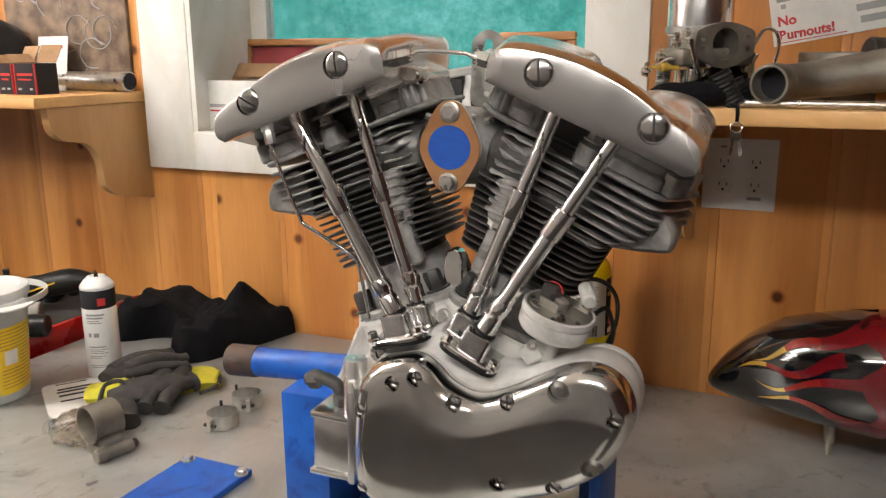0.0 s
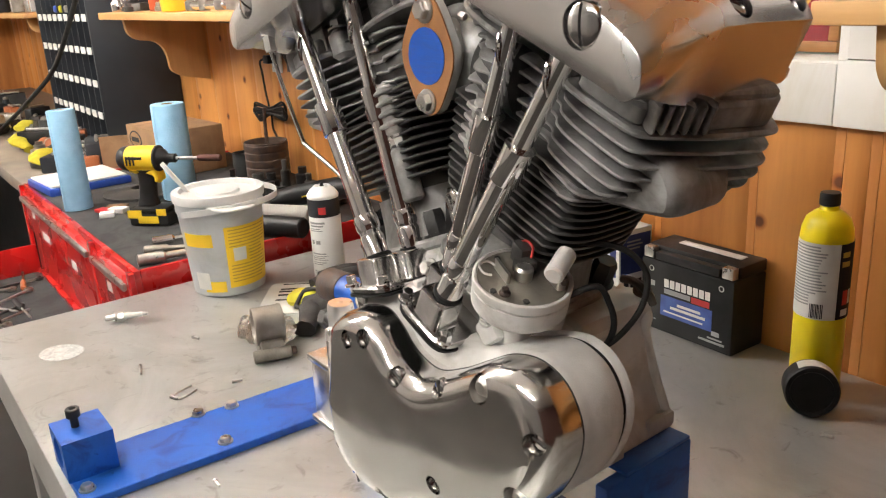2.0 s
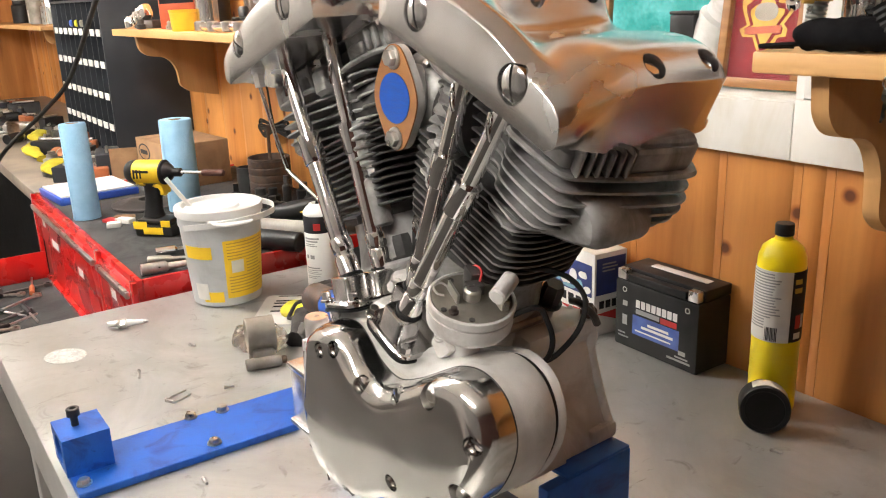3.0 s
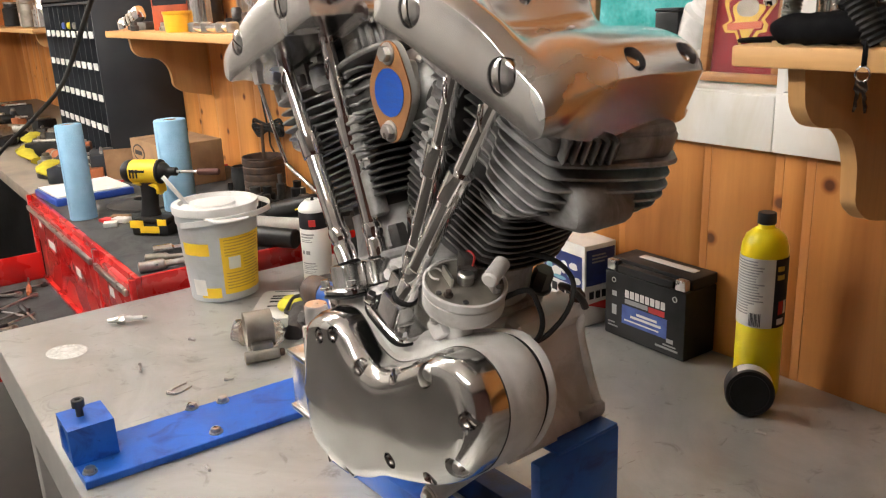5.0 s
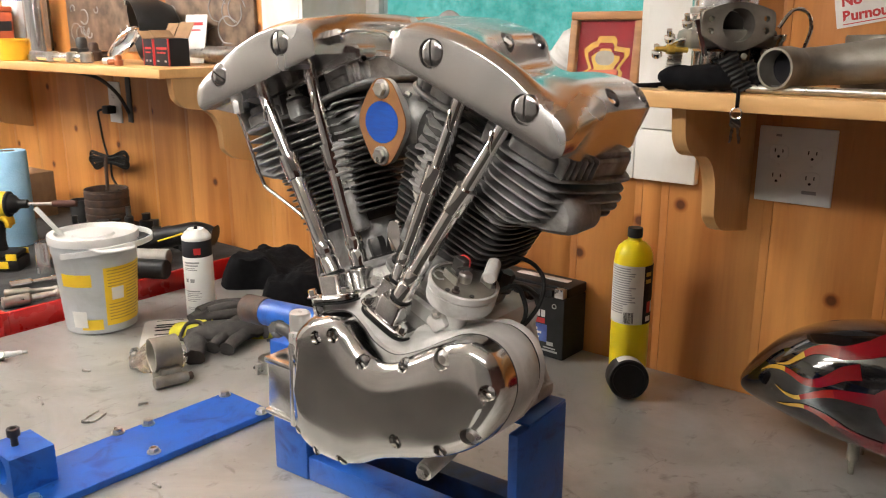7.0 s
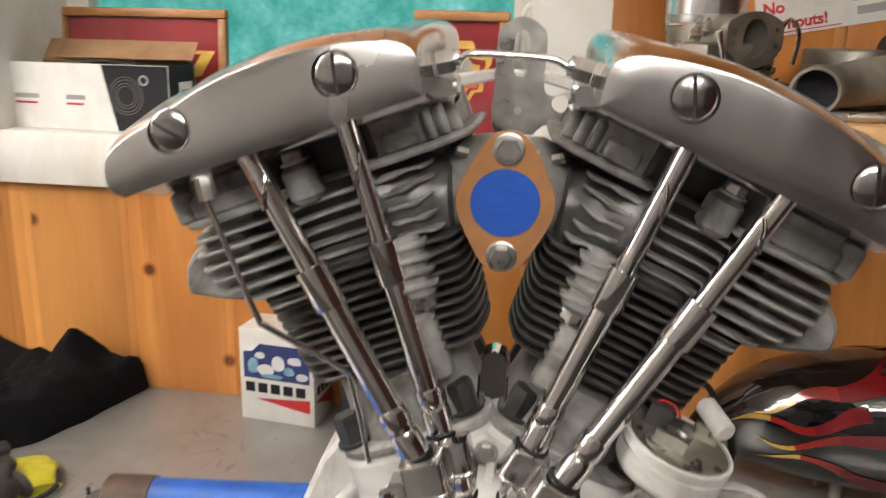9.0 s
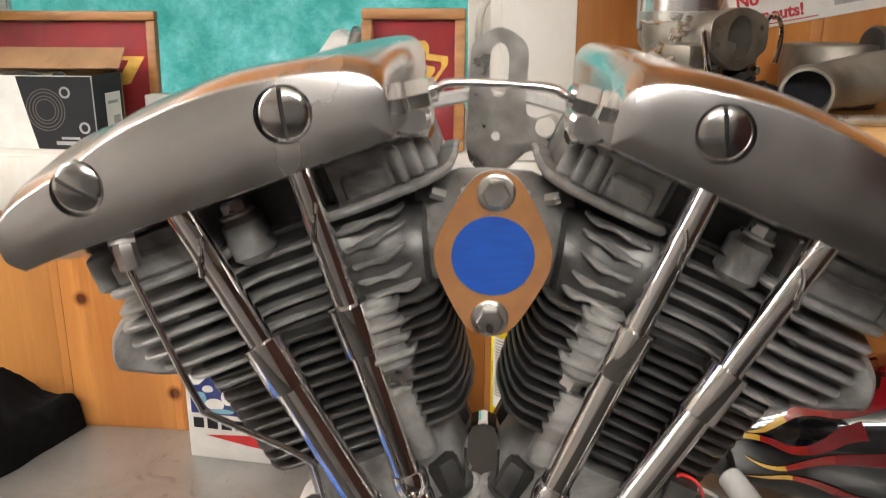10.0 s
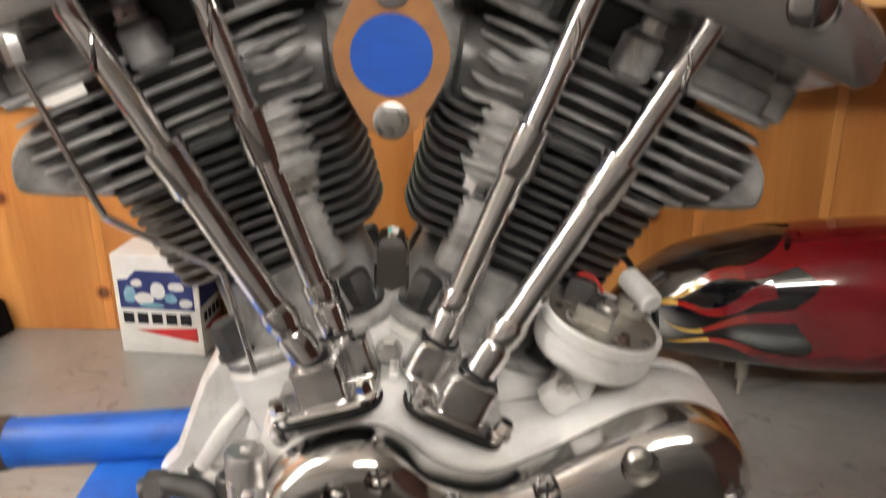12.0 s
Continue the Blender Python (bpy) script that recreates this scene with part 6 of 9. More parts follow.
def blob(bm, pts, radii, n=14, flat=0.6, per=5):
    """A soft finger or roll of cloth: an oval pipe along a line, pressed flat."""
    start = len(bm.verts)
    line = curve_points(pts, per)
    m = len(line)
    rr_ = [radii[min(len(radii) - 2, int(i / (m - 1) * (len(radii) - 1)))] + (radii[min(len(radii) - 1, int(i / (m - 1) * (len(radii) - 1)) + 1)] - radii[min(len(radii) - 2, int(i / (m - 1) * (len(radii) - 1)))]) * ((i / (m - 1) * (len(radii) - 1)) % 1) for i in range(m)]
    rings = []
    for i, p in enumerate(line):
        t = (line[min(i + 1, m - 1)] - line[max(i - 1, 0)]).normalized()
        side = t.cross(V(0, 0, 1)).normalized()
        up = side.cross(t)
        rings.append([p + side * math.cos(a) * rr_[i] + up * math.sin(a) * rr_[i] * flat + V(0, 0, 0.15 * rr_[i] * noise.noise((p + side * math.cos(a)) * 40)) for a in (2 * math.pi * k / n for k in range(n))])
    loft(bm, rings)
    return bm


gv = thing("work_gloves", "pair of dark grey and yellow work gloves lying crumpled", "gloves", (-0.83, 0.245, 0.0005), 0)
part("palm", blob(nbm(), [(0.005, 0.000, 0.022), (0.045, 0.035, 0.026), (0.075, 0.085, 0.026), (0.085, 0.130, 0.018)], [0.030, 0.044, 0.040, 0.024], flat=0.55), M["glove"], gv)
part("palm", blob(nbm(), [(-0.040, 0.040, 0.034), (-0.035, 0.085, 0.038), (-0.020, 0.130, 0.034)], [0.026, 0.036, 0.024], flat=0.5), M["glove"], gv)
for pts_, r_ in ((((0.030, -0.005, 0.018), (0.075, -0.030, 0.018), (0.112, -0.062, 0.014)), (0.024, 0.022, 0.014)),
                 (((0.058, 0.150, 0.034), (0.095, 0.075, 0.026), (0.124, 0.008, 0.014)), (0.018, 0.019, 0.013)),
                 (((0.040, 0.120, 0.040), (0.068, 0.060, 0.034), (0.100, -0.010, 0.018)), (0.018, 0.018, 0.012)),
                 (((-0.045, 0.060, 0.046), (-0.040, 0.130, 0.050), (-0.036, 0.215, 0.030)), (0.016, 0.016, 0.012)),
                 (((-0.020, 0.070, 0.050), (0.005, 0.130, 0.054), (0.030, 0.190, 0.036)), (0.016, 0.016, 0.011)),
                 (((0.000, 0.050, 0.046), (0.040, 0.100, 0.052), (0.066, 0.150, 0.040)), (0.014, 0.014, 0.011))):
    part("finger", blob(nbm(), pts_, r_, flat=0.8), M["glove"], gv)
part("cuff", blob(nbm(), [(-0.045, -0.004, 0.020), (0.000, 0.020, 0.026), (0.030, 0.035, 0.030)], [0.026, 0.034, 0.026], flat=0.6), M["glove_y"], gv, "yellow-green cuff")
part("cuff", blob(nbm(), [(0.045, 0.200, 0.010), (0.078, 0.165, 0.014), (0.110, 0.125, 0.008)], [0.034, 0.050, 0.034], flat=0.22), M["glove_y"], gv, "yellow-green cuff")
part("cuff_trim", sweep(nbm(), [(0.005, -0.026, 0.020), (0.036, -0.012, 0.020), (0.044, 0.010, 0.036), (0.022, 0.016, 0.050), (-0.002, 0.000, 0.044), (0.005, -0.026, 0.020)], 0.0045, 8), M["glove"], gv)
part("cuff_trim", sweep(nbm(), [(0.072, 0.218, 0.010), (0.115, 0.190, 0.012), (0.142, 0.150, 0.010), (0.132, 0.110, 0.006)], 0.004, 8), M["glove"], gv)

tagp = thing("paper_tag", "white metal card with dark print lying on the bench", "card", (-0.925, 0.256, 0.0006), -36)
cd_ = nbm()
slab(cd_, oval(0.090, 0.058, 40, 9), lambda a, b, d: V(a, b, d), 0.0, 0.0012)
part("card", cd_, M["paper"], tagp)
tf = lambda u, v, t: V(u, v, 0.0012 + t)
bars(tagp, tf, [(-0.055, -0.046, -0.030, 0.034), (-0.040, -0.031, -0.032, 0.034), (-0.020, -0.010, -0.030, 0.036), (0.010, 0.018, -0.030, 0.034), (-0.083, -0.078, -0.03, 0.03)] , M["ink"])
bag = nbm()
bmesh.ops.create_icosphere(bag, subdivisions=4, radius=1)
for v in bag.verts:
    v.co = Vector((v.co.x * 0.065, v.co.y * 0.05, max(0.0, v.co.z * 0.03 + 0.012))) * (1 + 0.25 * noise.noise(v.co * 2.3)) + V(0, 0, 0)
    v.co.z = max(0, v.co.z + 0.008 * noise.noise(v.co * 60))
tagged(part("plastic_bag", bag, M["film"]), "small crumpled translucent plastic bag", "bag").location = (-0.775, 0.135, 0.0006)

# black cloth bundle against the wall
CLOTH = smooth2([(-1.16, 0.575), (-1.09, 0.538), (-1.025, 0.590), (-0.985, 0.600), (-0.945, 0.560), (-0.900, 0.500), (-0.850, 0.478), (-0.805, 0.530), (-0.775, 0.620), (-0.752, 0.700), (-0.742, 0.757), (-0.80, 0.757), (-0.90, 0.757), (-1.02, 0.757), (-1.16, 0.757), (-1.20, 0.66)], 8)
cb = nbm()
CC = V(-0.925, 0.680, 0)
rings_ = []
for k in range(1, 31):
    r = k / 30
    ring = []
    for a, b in CLOTH:
        q = CC + (V(a, b, 0) - CC) * r
        top = 0.064 + 0.062 * math.exp(-((q.x + 0.850) / 0.034) ** 2 - ((q.y - 0.700) / 0.050) ** 2) + 0.018 * math.exp(-((q.x + 1.08) / 0.07) ** 2) - 0.014 * math.exp(-((q.x + 0.975) / 0.03) ** 2) + 0.014 * math.exp(-((q.x + 0.84) / 0.05) ** 2 - ((q.y - 0.58) / 0.05) ** 2)
        rim_ = min(1.0, (1 - r) / (0.16 if b < 0.70 else 0.05)) ** 0.55
        fold = 0.016 * noise.noise(q * 14) + 0.010 * noise.noise(q * 34) + 0.004 * noise.noise(q * 90)
        ring.append(V(q.x + 0.006 * noise.noise(q * 22), min(q.y + 0.006 * noise.noise(q * 22 + V(5, 0, 0)), 0.760), max(0.0, rim_ * (top + fold))))
    rings_.append(ring)
loft(cb, rings_, caps=False)
bmesh.ops.contextual_create(cb, geom=[e for e in cb.edges if e.is_boundary and (e.verts[0].co - CC).xy.length < 0.02])
cloth = tagged(part("black_cloth", cb, M["cloth"], angle=80), "heap of crumpled black cloth against the wall", "cloth")
cloth.location = (0, 0, 0.0008)

# painted fuel tank
TANK = [(0.236, 0.650, 0.078, 0.006, 0.006), (0.246, 0.647, 0.084, 0.022, 0.020), (0.270, 0.640, 0.100, 0.042, 0.040), (0.305, 0.630, 0.119, 0.066, 0.060), (0.345, 0.620, 0.132, 0.085, 0.075), (0.390, 0.611, 0.140, 0.100, 0.086), (0.450, 0.602, 0.146, 0.110, 0.095), (0.520, 0.596, 0.150, 0.116, 0.102), (0.600, 0.592, 0.154, 0.118, 0.106), (0.690, 0.592, 0.156, 0.116, 0.106), (0.770, 0.594, 0.155, 0.108, 0.098), (0.830, 0.597, 0.151, 0.092, 0.080), (0.865, 0.600, 0.148, 0.066, 0.056), (0.880, 0.602, 0.146, 0.020, 0.018)]
FLAMES = [
    ([(0.316, 0.153), (0.337, 0.163), (0.355, 0.179), (0.374, 0.195), (0.395, 0.203), (0.420, 0.207), (0.449, 0.218), (0.478, 0.232), (0.500, 0.238)], 0.0020, 0.014),
    ([(0.289, 0.129), (0.308, 0.144), (0.328, 0.152), (0.347, 0.153), (0.370, 0.150), (0.392, 0.156), (0.410, 0.168), (0.428, 0.182), (0.451, 0.192)], 0.0022, 0.011),
    ([(0.321, 0.122), (0.340, 0.117), (0.360, 0.119), (0.378, 0.129), (0.400, 0.142), (0.424, 0.151), (0.454, 0.156), (0.484, 0.160), (0.500, 0.161)], 0.0018, 0.012),
    ([(0.325, 0.092), (0.348, 0.100), (0.373, 0.110), (0.399, 0.110), (0.422, 0.104), (0.444, 0.095), (0.466, 0.090), (0.491, 0.087)], 0.0018, 0.012),
]
tank = thing("fuel_tank", "gloss black motorcycle fuel tank painted with red flames", "fuel tank", (0.44, 0.60, 0.0))
rows_ = curve_points([(a, b, c) for a, b, c, d, e in TANK], 14)
rad_ = curve_points([(d, e, 0) for a, b, c, d, e in TANK], 14)
bm = nbm()
NA = 150
vv = []
for p, r in zip(rows_, rad_):
    ring = []
    for k in range(NA):
        a = 2 * math.pi * k / NA
        c, s_ = math.cos(a), math.sin(a)
        ry_ = max(0.003, r.x * 0.92) * math.copysign(abs(c) ** 0.86, c)
        rz_ = max(0.003, r.y) * math.copysign(abs(s_) ** (0.9 if s_ > 0 else 0.7), s_)
        ring.append(bm.verts.new((p.x - 0.44, p.y + ry_ - 0.60, p.z + rz_)))
    vv.append(ring)
for i in range(len(vv) - 1):
    for k in range(NA):
        bm.faces.new((vv[i][k], vv[i][(k + 1) % NA], vv[i + 1][(k + 1) % NA], vv[i + 1][k]))
bm.faces.new(vv[0])
bm.faces.new(vv[-1])
shell = part("shell", bm, M["tank"], tank, angle=70)


def tank_at(x):
    """Centre and radii of the tank's section at x."""
    for (p, r), (q, t) in zip(zip(rows_, rad_), zip(rows_[1:], rad_[1:])):
        if p.x <= x <= q.x:
            w = (x - p.x) / max(1e-9, q.x - p.x)
            return p.lerp(q, w), r.lerp(t, w)
    return rows_[-1], rad_[-1]


def on_tank(x, z, lift, side=-1):
    """The point of the tank's flank at (x, z), lifted off the paint."""
    p, r = tank_at(x)
    v = (z - p.z) / r.y
    s_ = min(0.995, abs(v) ** (1 / (0.9 if v > 0 else 0.7)))
    c = math.sqrt(1 - s_ * s_)
    n_ = V(0, side * c, math.copysign(s_, v))
    return V(x - 0.44, p.y - 0.60 + side * r.x * 0.92 * c ** 0.86, z) + n_ * lift


for side in (-1, 1):
    # red body of the flames
    q = nbm()
    cols = []
    for k in range(61):
        a = radians(-52 + 142 * k / 60)
        row = []
        for m_ in range(40):
            w = m_ / 39
            sn, cs = math.sin(a), math.cos(a)
            x0 = 0.488 + 0.016 * math.cos((0.155 + 0.105 * sn - 0.130) * 85)
            x_ = x0 + (0.868 - x0) * w
            p, r = tank_at(x_)
            rz_ = r.y * math.copysign(abs(sn) ** (0.9 if sn > 0 else 0.7), sn)
            row.append(q.verts.new(V(x_ - 0.44, p.y - 0.60 + side * r.x * 0.92 * max(0, cs) ** 0.86, p.z + rz_) + V(0, side * cs, sn) * 0.0005))
        cols.append(row)
    for c0, c1 in zip(cols, cols[1:]):
        for m_ in range(39):
            q.faces.new((c0[m_], c0[m_ + 1], c1[m_ + 1], c1[m_]))
    part("flame_body", q, M["tank_red"], shell, "dark red painted flames", angle=70)
    for fi, (pts, w0, w1) in enumerate(FLAMES):
        line = curve_points([(a, b, 0) for a, b in pts], 10)
        n_ = len(line) - 1
        for lo, hi, key in ((0.0, 0.30, "tank_yellow"), (0.30, 0.60, "tank_line"), (0.60, 1.0, "tank_red")):
            q = nbm()
            ra, rb, rc_ = [], [], []
            for i in range(int(lo * n_), int(hi * n_) + 1):
                t = i / n_
                d = (line[min(i + 1, n_)] - line[max(i - 1, 0)]).normalized()
                w = (w0 + (w1 - w0) * t ** 1.5) * min(1.0, 0.12 + t * 6)
                p = line[i]
                lift = 0.0009 + 0.0002 * fi
                ra.append(q.verts.new(on_tank(p.x - d.y * w, p.y + d.x * w, lift, side)))
                rc_.append(q.verts.new(on_tank(p.x, p.y, lift, side)))
                rb.append(q.verts.new(on_tank(p.x + d.y * w, p.y - d.x * w, lift, side)))
            for u_, v_ in ((ra, rc_), (rc_, rb)):
                for i in range(len(u_) - 1):
                    q.faces.new((u_[i], u_[i + 1], v_[i + 1], v_[i]))
            part("flame_lick", q, M[key], shell, angle=70)
for bx, by in ((0.003, -0.028), (0.30, 0.02), (0.30, -0.05), (0.0, 0.05)):
    part("mounting_stud", lathe(nbm(), [(0.0045, 0), (0.0045, 0.022), (0.009, 0.024), (0.009, 0.048), (0.012, 0.052), (0.012, 0.075)], (bx, by, 0.0005), n=16), M["dirty"], tank)
ch = nbm()
for i in range(9):
    lathe(ch, [(0.003, 0), (0.006, 0.001), (0.006, 0.009), (0.003, 0.010)], (-0.12 + i * 0.024 + rng.uniform(-0.006, 0.006), 0.02 - i * 0.006, rng.uniform(0.056, 0.064)), (rng.uniform(-1, 1), 1, 0.2), 8)
part("seam_welds", ch, M["darksteel"], tank)

# bits and marks on the bench
for i, (x_, y_, r_) in enumerate(((-0.645, -0.096, 30), (-0.629, 0.004, 70), (-0.361, -0.134, 0), (-0.86, 0.02, 20), (-0.80, -0.10, -15), (-0.25, -0.18, 50), (-0.53, -0.02, 80), (0.09, 0.56, 10))):
    s_ = thing("small_screw", "small loose steel screw on the bench", "screw", (x_, y_, 0.0035), r_, group="loose screws")
    part("shank", rod(nbm(), (0, 0, 0), (0.014 if i != 4 else 0.034, 0, 0), 0.0022, n=8), M["steel"], s_)
    part("head", rod(nbm(), (-0.003, 0, 0), (0, 0, 0), 0.0034, n=8), M["steel"], s_)
st = nbm()
o = [(a * (1 + 0.06 * noise.noise(V(a * 30, b * 30, 0))), b * (1 + 0.06 * noise.noise(V(b * 30, a * 30, 3)))) for a, b in oval(0.043, 0.036, 40)]
slab(st, o, lambda a, b, d: V(a, b, d), 0.0003, 0.0007)
ring_mark = tagged(part("paint_mark", st, M["mark"]), "pale round dried paint ring on the bench", "mark")
ring_mark.matrix_basis = pose(-0.972, -0.194, 0, 0, 0, 30)
hk = thing("wire_hook", "bent piece of thin wire on the bench", "wire", (-0.655, -0.085, 0.0022), 20)
part("wire", sweep(nbm(), [(0, 0.03, 0), (0.0, 0.0, 0), (0.01, -0.014, 0), (0.022, -0.004, 0), (0.020, 0.025, 0)], 0.0015, 6), M["steel"], hk)

# ---- on the wall ----
def socket_plate(at, w, h, gangs, label):
    o = thing("outlet_plate", label, "electrical outlet", at)
    part("plate", box(nbm(), -w / 2, w / 2, -0.006, -0.0005, -h / 2, h / 2, 0.002), M["plastic_white"], o)
    for gx in gangs:
        for gz in (-1, 1):
            c = (gx, -0.0062, gz * 0.0215)
            q = nbm()
            slab(q, oval(0.0165, 0.0138, 28, 3), lambda a, b, d: V(c[0] + a, c[1] - d, c[2] + b), 0.0, 0.0016, 0.0004)
            q = part("socket", q, M["plastic_white"], o)
            for dx, hh in ((-0.0065, 0.0048), (0.0065, 0.0040)):
                part("slot", box(nbm(), c[0] + dx - 0.0009, c[0] + dx + 0.0009, c[1] - 0.0022, c[1] - 0.0017, c[2] + 0.0022 - hh / 2, c[2] + 0.0022 + hh), M["ink"], q)
            part("slot", rod(nbm(), (c[0], c[1] - 0.0017, c[2] - 0.0068), (c[0], c[1] - 0.0023, c[2] - 0.0068), 0.0024, n=12), M["ink"], q)
    for gx in gangs:
        part("plate_screw", lathe(nbm(), [(0.0028, 0), (0.0024, 0.0012), (0, 0.0014)], (gx, -0.0061, 0), (0, -1, 0), 12), M["plastic_white"], o)
    return o


op = socket_plate((0.2555, WALL_Y - 0.0005, 0.440), 0.130, 0.132, (-0.028, 0.028), "white double outlet plate with four sockets")
bars(op, lambda u, v, t: V(u, -0.006 - t, v), [(0.016, 0.040, -0.047, -0.041), (-0.036, -0.026, 0.049, 0.053)], M["greyink"])
ol2 = socket_plate((-1.955, WALL_Y - 0.0005, 0.432), 0.072, 0.135, (0.0,), "white single outlet plate with a plug in it")
# plug, lead, coil and heater can below it
lead = thing("power_lead", "black power lead plugged in and coiled on the wall", "cable", (-1.955, WALL_Y, 0.41))
part("plug", box(nbm(), -0.018, 0.018, -0.045, -0.011, -0.014, 0.012, 0.004), M["rubber"], lead)
part("cord", sweep(nbm(), [(-0.015, -0.035, 0.0), (-0.05, -0.04, -0.01), (-0.065, -0.03, -0.05), (-0.055, -0.03, -0.11), (-0.02, -0.04, -0.150), (0.0, -0.05, -0.165)], 0.0038, 8), M["rubber"], lead)
for k in range(5):
    dz, dy = 0.006 * (k - 2), 0.004 * (k % 3)
    part("coil", sweep(nbm(), [(-0.115, -0.045 - dy, -0.178 + dz), (-0.09, -0.05 - dy, -0.162 + dz * 1.4), (0.02, -0.052 - dy, -0.160 + dz * 0.6), (0.11, -0.05 - dy, -0.145 + dz * 1.4), (0.125, -0.048 - dy, -0.158 + dz), (0.10, -0.046 - dy, -0.175 + dz), (0.0, -0.045 - dy, -0.172 + dz * 0.5), (-0.09, -0.043 - dy, -0.192 + dz * 1.3), (-0.115, -0.045 - dy, -0.178 + dz)], 0.0040, 8), M["rubber"], lead)
part("cord", sweep(nbm(), [(0.02, -0.05, -0.165), (0.015, -0.05, -0.22), (0.05, -0.05, -0.26), (0.10, -0.06, -0.31), (0.112, -0.08, -0.36)], 0.0038, 8), M["rubber"], lead)
heater = thing("ribbed_can", "rusty dark ribbed can standing on the tool chest", "can", (-1.875, 0.655, 0.0365))
prof = [(0.066, 0.0)]
for k in range(5):
    z = 0.004 + k * 0.024
    prof += [(0.069, z), (0.070, z + 0.003), (0.070, z + 0.019), (0.067, z + 0.022)]
prof += [(0.070, 0.126), (0.068, 0.128), (0.064, 0.126), (0.063, 0.08), (0, 0.08)]
part("body", lathe(nbm(), prof, n=40), M["rust"], heater)
part("handle", sweep(nbm(), [(0.01, 0, 0.08), (0.012, 0.0, 0.17), (0.018, 0, 0.235)], 0.006, 8), M["rust"], heater)
# black steel angle bracket under the shelf
ab = thing("angle_bracket", "black steel angle bracket under the shelf", "bracket", (-1.868, 0.0, 0.0))
part("wall_leg", box(nbm(), -0.014, 0.014, WALL_Y - 0.005, WALL_Y - 0.0006, 0.37, 0.5505, 0.001), M["darksteel"], ab)
part("shelf_leg", box(nbm(), -0.014, 0.014, 0.50, WALL_Y - 0.0055, 0.5455, 0.5505, 0.001), M["darksteel"], ab)
part("brace", sweep(nbm(), [(0, 0.55, 0.545), (0, 0.65, 0.525), (0, 0.72, 0.47), (0, WALL_Y - 0.006, 0.40)], 0.006, 8), M["darksteel"], ab)

# dark engraved picture panels on the wall over the shelf
def art_panel(x0, x1, z0, z1, label):
    p = thing("wall_picture", label, "picture", (0, 0, 0))
    part("panel", box(nbm(), x0, x1, WALL_Y - 0.012, WALL_Y - 0.0006, z0, z1, 0.002), M["darkprint"], p)
    rg = random.Random(int((x0 + 9) * 100))
    for i in range(16):
        cx, cz = rg.uniform(x0 + 0.03, x1 - 0.03), rg.uniform(z0 + 0.03, min(z1, z0 + 0.30) - 0.03)
        r = rg.uniform(0.012, 0.045)
        a0 = rg.uniform(0, 6.28)
        pts = [V(cx + r * math.cos(a0 + t), WALL_Y - 0.0135, cz + r * 0.9 * math.sin(a0 + t)) for t in (0, 0.9, 1.8, 2.7, 3.6, 4.5)]
        part("drawn_line", sweep(nbm(), pts, rg.uniform(0.0012, 0.0026), 6, 4), M["greyink"], p)
    return p


art_panel(-1.60, -1.185, 0.60, 1.02, "dark framed engraving of machinery on the wall")
art_panel(-2.20, -1.72, 0.60, 1.02, "dark mottled print hanging behind the shelf")

# hand-lettered poster
ps = thing("poster", "white hand-lettered poster with a motorcycle photo", "poster", pose(0.297, WALL_Y - 0.001, 0.669, 0, -10.5, 0))
part("sheet", box(nbm(), 0, 0.46, -0.0012, -0.0002, 0.0, 0.36), M["paper"], ps)
ph_ = nbm()
slab(ph_, oval(0.160, 0.080, 36, 3, 0.225, 0.132), lambda a, b, d: V(a, -0.0012 - d, b), 0.0001, 0.0006)
ph_ = part("photo", ph_, M["ink"], ps, "dark motorcycle photo")
rg = random.Random(8)
for i in range(14):
    cx, cz, r = rg.uniform(0.10, 0.31), rg.uniform(0.085, 0.19), rg.uniform(0.006, 0.026)
    part("photo_shape", lathe(nbm(), [(r * 0.75, 0), (r, 0), (r, 0.0004), (r * 0.75, 0.0004), (r * 0.75, 0)], (cx, -0.0019, cz), (0, -1, 0), 20), M["greyink"], ph_)


def lettering(text, size, at, parent, material, bold=0.0):
    cu = bpy.data.curves.new("lettering", "FONT")
    cu.body, cu.size, cu.extrude, cu.offset = text, size, 0.0004, bold
    tmp = bpy.data.objects.new("lettering", cu)
    scene.collection.objects.link(tmp)
    me = bpy.data.meshes.new_from_object(tmp.evaluated_get(bpy.context.evaluated_depsgraph_get()))
    bpy.data.objects.remove(tmp)
    me.materials.clear()
    me.materials.append(material)
    ob = new("lettering", me)
    ob.parent = parent
    ob.matrix_basis = at
    return ob


lettering("No", 0.023, pose(0.010, -0.0018, 0.034, 90, 0, 0), ps, M["redink"], 0.0008)
lettering("Burnouts!", 0.0225, pose(0.010, -0.0018, 0.010, 90, 0, 0), ps, M["redink"], 0.0008)
bars(ps, lambda u, v, t: V(u, -0.0012 - t, v), [(0.010, 0.118, 0.004, 0.0055)], M["redink"])
bars(ps, lambda u, v, t: V(u, -0.0012 - t, v), [(0.135, 0.185, 0.034, 0.046), (0.140, 0.180, 0.014, 0.026), (0.012, 0.03, 0.085, 0.092), (0.012, 0.034, 0.074, 0.081), (0.018, 0.026, 0.062, 0.070)], M["greyink"])

# ---- on the window sill ----
SILL = 0.4825


